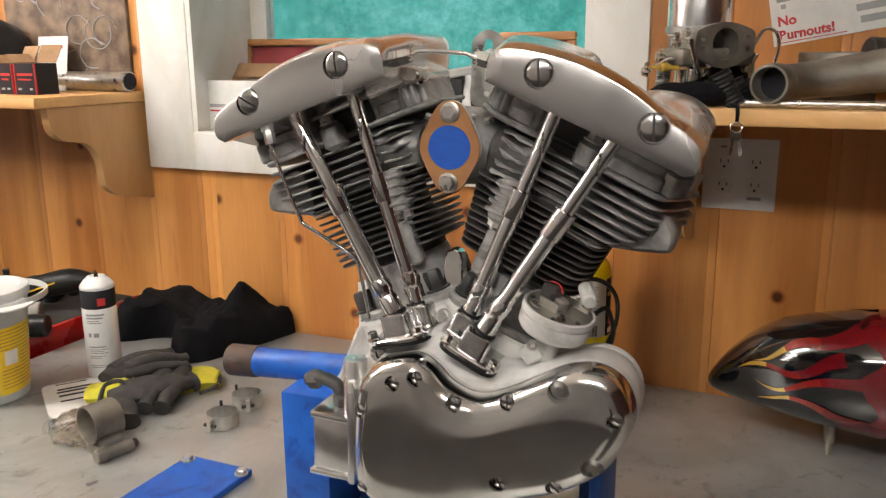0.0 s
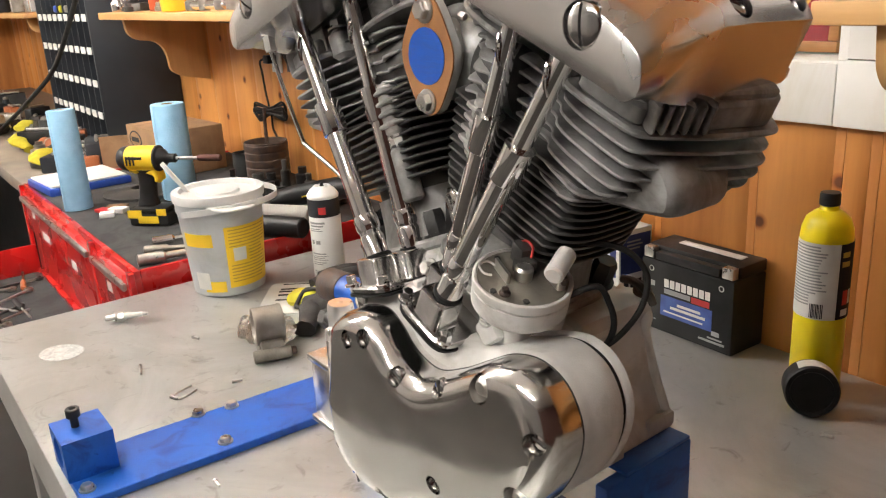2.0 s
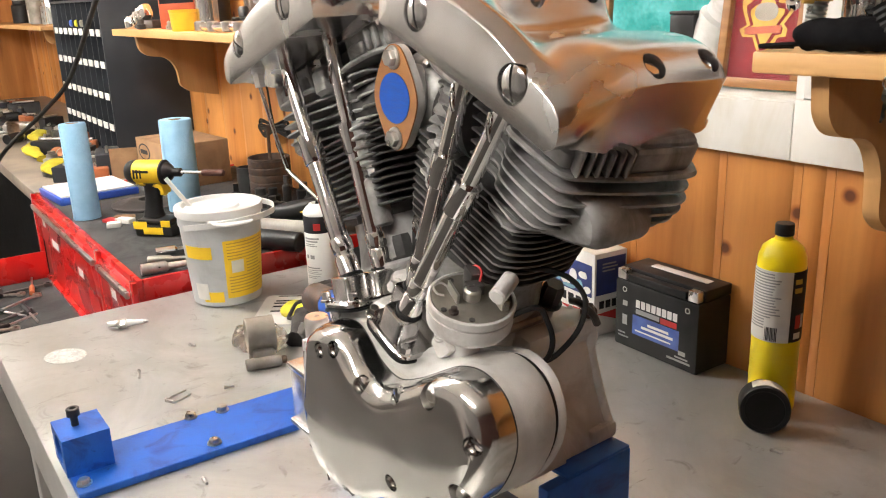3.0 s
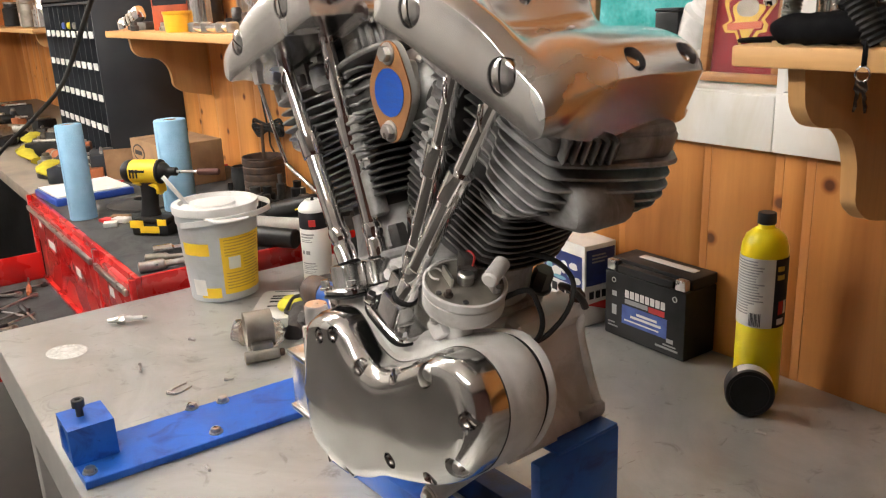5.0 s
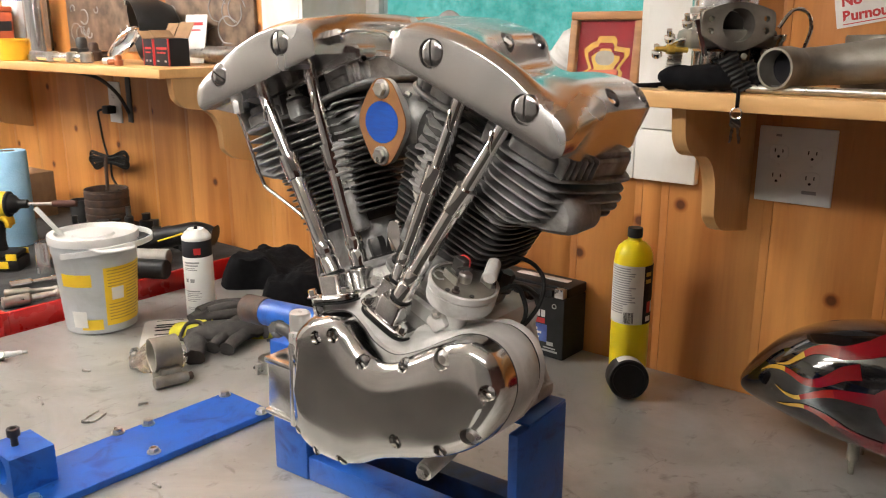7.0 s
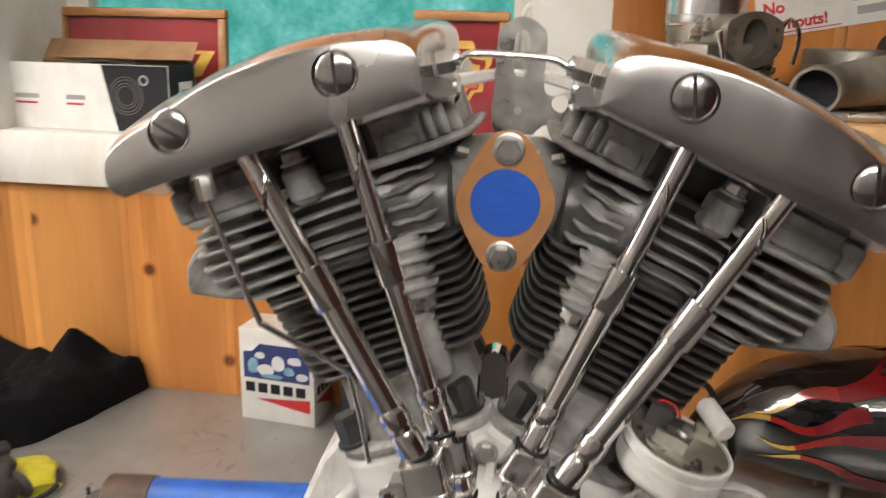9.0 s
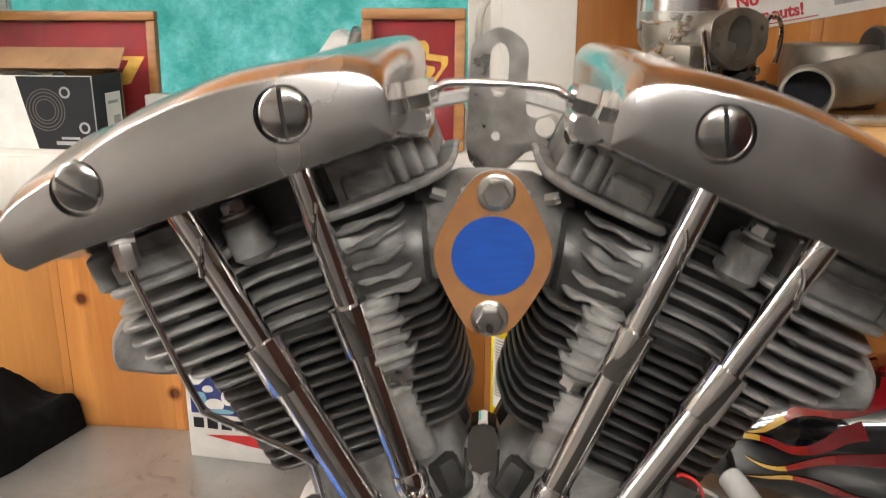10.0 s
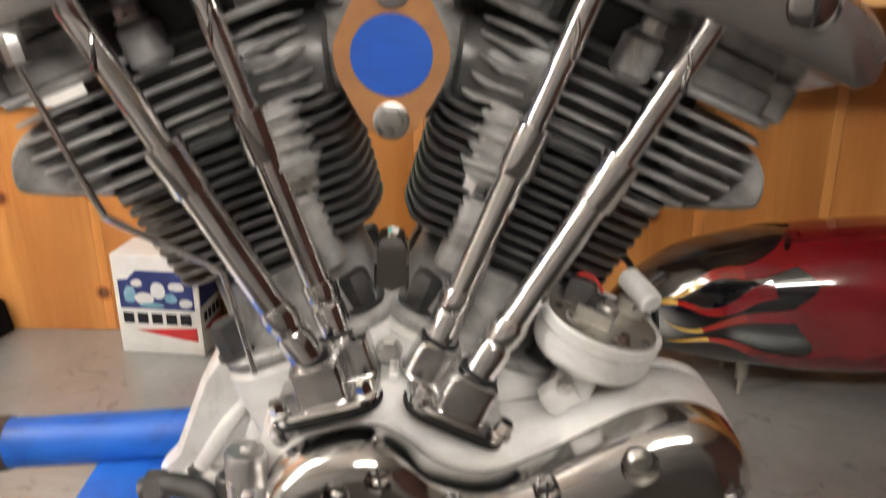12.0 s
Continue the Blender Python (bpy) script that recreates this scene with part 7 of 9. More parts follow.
def picture(at, w, h, label, emblem):
    p = thing("framed_picture", label, "picture frame", at, group="framed pictures")
    fr = nbm()
    t, d = 0.017, 0.018
    for x0, x1, z0, z1 in ((-w / 2, w / 2, 0, t), (-w / 2, w / 2, h - t, h), (-w / 2, -w / 2 + t, t + 0.0002, h - t - 0.0002), (w / 2 - t, w / 2, t + 0.0002, h - t - 0.0002)):
        box(fr, x0, x1, -d, 0, z0, z1, 0.003)
    part("frame", fr, M["framewood"], p, "oak frame")
    part("backing", box(nbm(), -w / 2 + t - 0.002, w / 2 - t + 0.002, -0.004, -0.001, t - 0.002, h - t + 0.002), M["redcloth"], p, "dark red cloth")
    pn = part("pane", box(nbm(), -w / 2 + t - 0.002, w / 2 - t + 0.002, -0.0125, -0.0110, t - 0.002, h - t + 0.002), M["glass"], p)
    pn.visible_shadow = False
    for sc, mm in ((1.0, "gold"), (0.80, "redcloth"), (0.62, "gold")):
        q = nbm()
        slab(q, [(a * sc, b * sc) for a, b in emblem], lambda a, b, dd: V(a, -0.0042 - dd - (1 - sc) * 0.004, h * 0.48 + b), 0.0, 0.0009)
        part("emblem", q, M[mm], p, "gold embroidered emblem" if sc == 1.0 else "")
    if emblem is shield:
        q = nbm()
        slab(q, [(-0.036, -0.004), (0.032, 0.000), (0.030, -0.012), (-0.038, -0.016)], lambda a, b, dd: V(a, -0.0064 - dd, h * 0.48 + b), 0.0, 0.0009)
        part("banner", q, M["orange_tin"], p, "faded red banner")
        q = nbm()
        slab(q, oval(0.022, 0.015, 20, 2.4, 0.0, 0.022), lambda a, b, dd: V(a, -0.0064 - dd, h * 0.48 + b), 0.0, 0.0008)
        part("emblem_centre", q, M["dirty"], p)
    return p


shield = [(-0.034, 0.052), (-0.050, 0.040), (-0.048, 0.026), (-0.036, 0.000), (-0.050, -0.008), (-0.042, -0.020), (-0.022, -0.020), (-0.004, -0.056), (0.004, -0.056), (0.026, -0.020), (0.040, -0.018), (0.042, -0.006), (0.034, 0.002), (0.054, 0.030), (0.054, 0.042), (0.024, 0.046), (0.024, 0.058), (0.018, 0.066), (-0.018, 0.066), (-0.022, 0.056)]
wing = [(-0.150, 0.034), (-0.030, 0.034), (-0.020, 0.012), (0.020, 0.012), (0.030, 0.034), (0.150, 0.034), (0.120, -0.014), (0.03, -0.03), (-0.03, -0.03), (-0.120, -0.014)]
picture(pose(-0.167, 0.836, SILL + 0.0015, -6, 0, 0), 0.164, 0.220, "small oak-framed dark red cloth with a gold emblem", shield)
picture(pose(-0.820, 0.968, SILL + 0.0015, -4, 0, 0), 0.355, 0.215, "oak-framed dark red cloth with a gold winged emblem", wing)
bx = thing("parts_box", "open white and black cardboard parts box on the sill", "box", (-0.831, 0.838, SILL + 0.0005), -2)
part("side_panel", box(nbm(), -0.159, 0.159, -0.048, -0.045, 0, 0.118), M["paper"], bx)
part("side_panel", box(nbm(), -0.159, 0.159, 0.045, 0.048, 0, 0.118), M["card"], bx)
part("end_panel", box(nbm(), -0.159, -0.156, -0.0445, 0.0445, 0, 0.118), M["paper"], bx)
ep = part("end_panel", box(nbm(), 0.156, 0.159, -0.0445, 0.0445, 0, 0.118), M["ink"], bx)
bars(ep, lambda u, v, t: V(0.159 + t, u, v), [(-0.012, 0.036, 0.026, 0.088)], M["paper"], "sticker")
bars(ep, lambda u, v, t: V(0.1595 + t, u, v), [(0.008, 0.030, 0.036, 0.050), (-0.006, 0.026, 0.070, 0.075)], M["greyink"])
part("bottom", box(nbm(), -0.1555, 0.1555, -0.0445, 0.0445, 0, 0.003), M["card"], bx)
part("flap", box(nbm(), -0.1545, 0.1545, 0, 0.048, 0, 0.002, m=pose(0, 0.047, 0.1185, 50, 0, 0)), M["card"], bx)
part("flap", box(nbm(), -0.10, 0.1545, -0.040, 0.0, 0, 0.002, m=pose(0, 0.046, 0.1215, -6, 0, 0)), M["card"], bx)
bxf = lambda u, v, t: V(u, -0.048 - t, v)
kk = nbm()
slab(kk, [(0.056, 0.001), (0.1585, 0.001), (0.1585, 0.117), (0.030, 0.117), (0.042, 0.06)], bxf, 0.0002, 0.0007)
kk = part("printed_panel", kk, M["ink"], bx, "black panel with a drawn part")
for r in (0.034, 0.029, 0.023, 0.018):
    part("drawn_ring", lathe(nbm(), [(r - 0.0018, 0), (r, 0), (r, 0.0004), (r - 0.0018, 0.0004), (r - 0.0018, 0)], (0.076, -0.0488, 0.064), (0, -1, 0), 28), M["dimink"], kk)
for ru, rv in ((0.112, 0.092), (0.140, 0.036)):
    part("drawn_ring", lathe(nbm(), [(0.0060, 0), (0.0095, 0), (0.0095, 0.0004), (0.0060, 0.0004), (0.0060, 0)], (ru, -0.0488, rv), (0, -1, 0), 20), M["greyink"], kk)
bars(kk, lambda u, v, t: bxf(u, v, t + 0.0007), [(0.088, 0.140, 0.008, 0.014), (0.098, 0.130, 0.017, 0.021)], M["greyink"])
bars(bx, bxf, [(-0.045, -0.006, 0.054, 0.062), (-0.150, -0.100, 0.054, 0.062)], M["greyink"])
bars(bx, bxf, [(-0.045, -0.010, 0.044, 0.048), (-0.150, -0.104, 0.044, 0.048)], M["redink"])
part("plastic_wrap", blob(nbm(), [(-0.10, -0.02, 0.104), (-0.02, 0.0, 0.112), (0.07, 0.005, 0.108)], [0.02, 0.026, 0.02], flat=0.5), M["film"], bx)
sb = thing("small_black_box", "small black plastic box on the sill", "box", (-0.381, 0.905, SILL + 0.0005), 8)
part("body", box(nbm(), -0.026, 0.026, -0.022, 0.022, 0, 0.122, 0.003), M["black"], sb)
part("lid", box(nbm(), -0.027, 0.027, -0.023, 0.023, 0.1225, 0.129, 0.002), M["black"], sb)
wb_ = thing("white_carton", "flat white carton standing on the window sill", "box", (-0.545, 0.945, SILL + 0.0005), 0)
part("body", box(nbm(), -0.11, 0.075, -0.02, 0.02, 0, 0.075, 0.001), M["paper"], wb_)
bars(wb_, lambda u, v, t: V(u, -0.02 - t, v), [(-0.06, -0.02, 0.058, 0.062), (-0.06, 0.03, 0.02, 0.023), (-0.05, 0.01, 0.034, 0.037)], M["greyink"])
lv = thing("window_crank", "white window crank handle on the sill", "handle", (-0.46, 0.90, SILL + 0.0005), 0)
part("base", box(nbm(), -0.03, 0.015, -0.014, 0.014, 0, 0.022, 0.005), M["plastic_white"], lv)
part("arm", sweep(nbm(), [(-0.02, 0, 0.02), (-0.005, -0.004, 0.045), (0.006, -0.006, 0.072)], 0.007, 10), M["plastic_white"], lv)
part("knob", lathe(nbm(), [(0.004, 0), (0.010, 0.003), (0.011, 0.010), (0.007, 0.016), (0, 0.017)], (0.008, -0.006, 0.070), (0.2, -0.3, 1), 18), M["plastic_white"], lv)
cp_ = thing("carburettor", "bright alloy carburettor body leaning on the sill", "carburettor", pose(-0.330, 0.935, SILL + 0.0005) @ Matrix.Scale(1.22, 4))
part("bowl", lathe(nbm(), [(0.030, 0), (0.040, 0.008), (0.042, 0.05), (0.044, 0.055), (0.044, 0.062), (0.038, 0.068), (0.036, 0.11), (0.030, 0.120), (0.012, 0.126), (0.010, 0.140), (0, 0.142)], (-0.02, 0, 0.038), (0.55, 0, 0.83), 32), M["cast"], cp_)
part("foot", box(nbm(), -0.055, 0.02, -0.03, 0.03, 0, 0.05, 0.006), M["cast"], cp_)
part("neck", rod(nbm(), (0.035, -0.02, 0.11), (0.055, -0.04, 0.155), 0.009, n=14, edge=0.002), M["steel"], cp_)
hd = thing("sash_handle", "white painted bent sash handle on the jamb", "handle", (OPEN_X1 - 0.0145, 0.90, 0.64))
part("bar", sweep(nbm(), [(-0.002, 0, -0.05), (-0.022, 0.0, -0.045), (-0.026, 0, 0.03), (-0.018, 0, 0.07), (-0.002, 0, 0.08)], 0.006, 10), M["white"], hd)

# ---- east shelf ----
SH = 0.5825
carb = thing("carburettor", "old alloy carburettor with a bored flange, hoses and a chrome canister", "carburettor", pose(0.228, 0.490, SH, 0, 0, 44) @ Matrix.Scale(0.98, 4))
zc_ = 0.676 - SH
fo = smooth2([(-0.054, 0.014), (-0.046, 0.022), (-0.020, 0.030), (0.0, 0.032), (0.020, 0.030), (0.046, 0.022), (0.054, 0.014), (0.054, -0.010), (0.046, -0.018), (0.020, -0.032), (0.0, -0.036), (-0.020, -0.032), (-0.046, -0.018), (-0.054, -0.010)], 3)
fb = nbm()
plate_with_holes(fb, fo, [oval(0.024, 0.024, 28), oval(0.0045, 0.0045, 14, 2, -0.041, 0.009), oval(0.0045, 0.0045, 14, 2, 0.041, 0.009), oval(0.0045, 0.0045, 14, 2, -0.041, -0.008), oval(0.0045, 0.0045, 14, 2, 0.041, -0.008)], lambda a, b, d: V(a, d, zc_ + b), -0.022, -0.012)
part("flange", fb, M["dirty"], carb, "grey bored flange")
tb_ = nbm()
lathe(tb_, [(0.024, 0), (0.028, 0.0), (0.029, 0.05), (0.036, 0.056), (0.036, 0.075), (0.024, 0.076), (0.022, 0.02), (0.024, 0.0)], (0, -0.012, zc_), (0, 1, 0), 32)
part("throat", tb_, M["dirty"], carb)
part("throttle_disc", lathe(nbm(), [(0.0215, 0), (0.0215, 0.0015), (0, 0.0015)], (0, 0.015, zc_), (0.3, 1, 0.4), 24), M["darksteel"], carb)
part("float_bowl", lathe(nbm(), [(0.024, 0), (0.030, 0.004), (0.031, 0.05), (0.035, 0.055), (0.035, 0.062), (0, 0.064)], (0.062, 0.03, 0.018), (0, 0, 1), 32), M["polished"], carb)
part("float_bowl", lathe(nbm(), [(0.020, 0), (0.026, 0.004), (0.026, 0.048), (0.03, 0.052), (0, 0.056)], (-0.02, 0.03, 0.008), (0, 0, 1), 28), M["polished"], carb)
part("body", box(nbm(), -0.065, 0.07, -0.005, 0.055, 0.060, 0.088, 0.008), M["dirty"], carb)
part("lever", box(nbm(), -0.004, 0.004, -0.02, -0.015, 0, 0.055, 0.0015, m=pose(-0.045, 0, 0.05, 0, -18, 0)), M["chrome"], carb)
part("needle_screw", lathe(nbm(), [(0.004, 0), (0.004, 0.020), (0.007, 0.021), (0.007, 0.032), (0.004, 0.034), (0.0028, 0.050), (0, 0.052)], (-0.062, 0.01, 0.058), (-1, -0.1, 0.05), 16), M["gold"], carb, "brass needle screw")
part("spring", lathe(nbm(), [(0.010 if i % 2 else 0.012, i * 0.0022) for i in range(22)], (-0.075, 0.03, 0.028), (0.1, 0, 1), 18), M["steel"], carb)
for k, (x_, z_) in enumerate(((-0.03, 0.045), (0.012, 0.05), (0.045, 0.055))):
    part("link_bolt", hexhead(nbm(), (x_, -0.012, z_), (0, -1, 0), 0.006, 0.008), M["chrome"], carb, angle=25)
for k in range(3):
    part("hose", lathe(nbm(), [(0.013 if i % 2 else 0.0155, i * 0.0035) for i in range(17)], (-0.022 + 0.026 * k, -0.040, 0.052 - 0.012 * k), (0.4, -0.25, -0.85) if k < 2 else (0.9, 0, -0.2), 18), M["rubber"], carb, "black ribbed rubber boot")
part("wire_loop", sweep(nbm(), [(0.070, 0.0, 0.09), (0.090, 0.0, 0.115), (0.112, 0.0, 0.112), (0.120, 0.0, 0.09), (0.112, 0.0, 0.06)], 0.003, 8), M["chrome"], carb)
part("chamber_base", lathe(nbm(), [(0.030, 0.0), (0.036, 0.004), (0.034, 0.050), (0.044, 0.075), (0.047, 0.092), (0.047, 0.106), (0, 0.106)], (0.014, 0.066, 0.0), n=36), M["dirty"], carb)
part("screw_ear", box(nbm(), -0.012, 0.012, -0.008, 0.008, 0.086, 0.105, 0.003, m=pose(0.040, 0.018, 0, 0, 0, 30)), M["steel"], carb)
part("choke_link", sweep(nbm(), [(-0.090, 0.030, 0.060), (-0.070, 0.015, 0.072), (-0.040, 0.010, 0.070), (-0.010, -0.004, 0.060)], 0.0035, 8), M["chrome"], carb)
for x_, y_, z_ in ((-0.082, 0.030, 0.070), (-0.060, 0.022, 0.092), (-0.034, 0.030, 0.098), (-0.095, 0.046, 0.048)):
    part("adjuster", lathe(nbm(), [(0.006, 0), (0.008, 0.002), (0.008, 0.010), (0.004, 0.012), (0.004, 0.022), (0, 0.023)], (x_, y_, z_), (-0.3, -0.6, 0.8), 14), M["chrome"], carb)
cn = thing("chrome_canister", "tall chrome canister standing on the carburettor", "canister", pose(0.228, 0.490, SH, 0, 0, 44) @ Matrix.Scale(0.98, 4) @ pose(0.014, 0.066, 0.1065))
part("body", lathe(nbm(), [(0.046, 0), (0.049, 0.003), (0.049, 0.21), (0.046, 0.214), (0, 0.214)], n=40), M["satin"], cn)
part("rim", lathe(nbm(), [(0.0492, 0.004), (0.0515, 0.005), (0.0515, 0.014), (0.0492, 0.015)], n=40), M["steel"], cn)
flu = thing("fluted_sleeve", "dark chrome sleeve with upright flutes beside the carburettor", "sleeve", (0.1755, 0.636, SH))
sl_ = nbm()
star = [(0.0245 + (0.0016 if i % 2 else -0.0016)) for i in range(40)]
loft(sl_, [[V(math.cos(math.pi * i / 20) * r * k, math.sin(math.pi * i / 20) * r * k, z) for i, r in enumerate(star)] for z, k in ((0.095, 0.96), (0.100, 1.0), (0.305, 1.0), (0.310, 0.96))])
part("tube", sl_, M["screw"], flu, angle=20)
part("foot", lathe(nbm(), [(0.020, 0), (0.022, 0.003), (0.017, 0.012), (0.016, 0.070), (0.023, 0.080), (0.023, 0.0945), (0, 0.0945)], n=28), M["dirty"], flu)
mf = thing("exhaust_pipe", "dull grey flared alloy pipe lying on the shelf", "pipe", (0, 0, 0))
pth = curve_points([(0.318, 0.470, 0.6175), (0.328, 0.494, 0.6180), (0.357, 0.519, 0.6205), (0.42, 0.545, 0.628), (0.52, 0.562, 0.643), (0.64, 0.577, 0.660), (0.78, 0.590, 0.672)], 6)
rads = [0.0275, 0.0275, 0.0260, 0.0260, 0.0265, 0.027, 0.028, 0.029, 0.030, 0.032, 0.036, 0.040, 0.045, 0.050, 0.054, 0.058, 0.062]
part("tube", sweep(nbm(), pth, 0.03, 32, 1, smooth=False, radii=rads), M["dirty"], mf)
d0 = (pth[1] - pth[0]).normalized()
part("mouth", lathe(nbm(), [(0.0270, 0.0), (0.0292, 0.002), (0.0292, 0.022), (0.0280, 0.030), (0.0245, 0.030), (0.0238, 0.0), (0.0270, 0.0)], pth[0], -d0, 40), M["dirty"], mf)
part("bore", lathe(nbm(), [(0.0236, 0), (0.0236, 0.0006), (0, 0.0006)], pth[0], -d0, 32), M["ink"], mf)
part("support_foot", box(nbm(), 0.58, 0.66, 0.55, 0.60, SH, 0.62, 0.006), M["dirty"], mf)
rd_ = thing("steel_rod", "long bright steel rod on the shelf edge", "rod", (0.27, 0.452, SH + 0.0062), 0)
part("bar", rod(nbm(), (0, 0, 0), (1.2, 0.02, 0), 0.006, n=14), M["steel"], rd_)
sk = thing("black_pouch", "flat black cloth pouch on the shelf edge", "pouch", (0.205, 0.462, SH), 5)
part("pouch", blob(nbm(), [(-0.058, 0.0, 0.014), (-0.050, -0.004, 0.018), (-0.01, -0.012, 0.018), (0.03, -0.01, 0.018), (0.075, 0.0, 0.012)], [0.010, 0.022, 0.023, 0.023, 0.014], flat=0.78), M["cloth"], sk)
part("strap", sweep(nbm(), [(-0.05, -0.01, 0.008), (-0.085, -0.018, 0.006), (-0.105, -0.01, 0.004), (-0.07, 0.0, 0.004)], 0.0028, 8), M["cloth"], sk)
ky = thing("hanging_keys", "small bunch of keys hanging over the shelf edge", "keys", (0.270, 0.4215, SH), 0)
part("lanyard", sweep(nbm(), [(-0.01, 0.01, 0.006), (0.0, -0.002, 0.002), (0.001, -0.004, -0.018)], 0.0028, 8), M["cloth"], ky)
part("split_ring", sweep(nbm(), [V(0.001 + 0.008 * math.cos(a), -0.0045, -0.026 + 0.008 * math.sin(a)) for a in (i * math.pi / 4 for i in range(9))], 0.0012, 6, 2), M["chrome"], ky)
for dx, rot in ((-0.002, 6), (0.003, -10)):
    q = nbm()
    slab(q, [(-0.0045, 0), (0.0045, 0), (0.0050, -0.010), (0.002, -0.013), (0.003, -0.018), (0.0015, -0.022), (0.003, -0.027), (0.001, -0.034), (-0.0015, -0.034), (-0.002, -0.013), (-0.005, -0.010)], lambda a, b, d: V(a, d, b), 0, 0.0016)
    bmesh.ops.transform(q, matrix=pose(dx, -0.005 - dx * 0.6, -0.033, 0, rot, 0), verts=q.verts)
    part("key", q, M["chrome"], ky)
dk_ = thing("dark_carburettor", "dark oily carburettor standing behind the pipe", "carburettor", (0.535, 0.655, SH), 0)
part("body", box(nbm(), -0.06, 0.06, -0.035, 0.035, 0.045, 0.10, 0.010), M["darksteel"], dk_)
part("bowl", lathe(nbm(), [(0.026, 0), (0.032, 0.004), (0.032, 0.045), (0, 0.046)], (0, 0, 0), n=24), M["darksteel"], dk_)
part("cap", lathe(nbm(), [(0.026, 0), (0.026, 0.03), (0.018, 0.036), (0.006, 0.038), (0.006, 0.055), (0, 0.056)], (0.01, 0, 0.10), n=24), M["darksteel"], dk_)
part("throat", rod(nbm(), (-0.06, -0.005, 0.075), (-0.095, -0.02, 0.078), 0.024, n=24, edge=0.003), M["darksteel"], dk_)
tn = thing("shallow_tin", "dull round tin behind the pipe", "tin", (0.40, 0.66, SH), 0)
part("body", lathe(nbm(), [(0.058, 0), (0.06, 0.002), (0.06, 0.075), (0.058, 0.078), (0, 0.079)], n=36), M["dirty"], tn)

# ---- west shelf ----
SW = 0.5755
tin = thing("orange_tin", "worn orange tin box with a black band", "tin", (-2.40, 0.585, SW), -20)
part("body", box(nbm(), -0.070, 0.070, -0.062, 0.062, 0, 0.150, 0.004), M["orange_tin"], tin)
part("lid", box(nbm(), -0.072, 0.072, -0.064, 0.064, 0.1505, 0.168, 0.004), M["orange_tin"], tin)
ts = nbm()
slab(ts, [(-0.066, 0.085), (-0.02, 0.094), (0.02, 0.082), (0.066, 0.092), (0.066, 0.122), (0.02, 0.112), (-0.02, 0.124), (-0.066, 0.115)], lambda a, b, d: V(a, -0.062 - d, b), 0.0003, 0.001)
part("printed_band", ts, M["ink"], tin, "black wavy printed band")
ts = nbm()
slab(ts, [(-0.058, 0.085), (0.058, 0.088), (0.058, 0.120), (-0.058, 0.117)], lambda a, b, d: V(0.070 + d, a, b), 0.0003, 0.001)
part("printed_band", ts, M["ink"], tin)
yc = thing("yellow_cup", "small yellow plastic cup", "cup", (-2.02, 0.478, SW))
part("cup", lathe(nbm(), [(0.040, 0), (0.043, 0.002), (0.047, 0.055), (0.049, 0.057), (0.049, 0.066), (0.046, 0.066), (0.042, 0.01), (0, 0.01)], n=32), mat("amber_plastic", (0.75, 0.42, 0.02), (0.68, 0.36, 0.02), rough=0.35, scale=20, fine=200, bump=0.03), yc)
ct = thing("chrome_tube", "tall chrome tube standing on the shelf", "tube", (-1.965, 0.535, SW))
part("tube", lathe(nbm(), [(0.030, 0), (0.034, 0), (0.034, 0.42), (0.030, 0.42), (0.029, 0.01), (0, 0.01)], n=36), M["satin"], ct)
part("collar", lathe(nbm(), [(0.0345, 0.0), (0.037, 0.002), (0.037, 0.016), (0.0345, 0.018)], n=36), M["steel"], ct)
ln = thing("headlight_lens", "round chrome-rimmed headlight lens leaning back", "lens", pose(-1.505, 0.53, SW + 0.004, 0, 0, 0) @ Matrix.Scale(1.12, 4))
part("rim", lathe(nbm(), [(0.048, -0.004), (0.054, -0.003), (0.055, 0.003), (0.051, 0.006), (0.048, 0.004), (0.048, -0.004)], (0, 0.02, 0.046), (-0.11, -0.70, 0.65), 40), M["chrome"], ln)
part("glass", lathe(nbm(), [(0.047, 0.0), (0.040, 0.006), (0.022, 0.010), (0, 0.011), ], (0, 0.02, 0.046), (-0.11, -0.70, 0.65), 40), M["lens"], ln)
part("ring", lathe(nbm(), [(0.018, 0.012), (0.022, 0.013), (0.018, 0.014)], (0, 0.02, 0.046), (-0.11, -0.70, 0.65), 28), M["chrome"], ln)
bw = thing("headlight_shell", "black headlight shell lying open", "headlight shell", (-1.60, 0.655, SW), 0)
part("shell", lathe(nbm(), [(0.082, 0.0), (0.086, 0.0), (0.088, 0.02), (0.080, 0.075), (0.055, 0.115), (0.02, 0.130), (0, 0.131), (0, 0.127), (0.05, 0.110), (0.078, 0.02), (0.082, 0.0)], (0.02, -0.02, 0.0885), (0.35, 0.85, 0.15), 40), M["black"], bw)
part("clip", box(nbm(), -0.006, 0.006, -0.004, 0.004, 0, 0.02, 0.001, m=pose(0.0, -0.03, 0.16)), M["chrome"], bw)
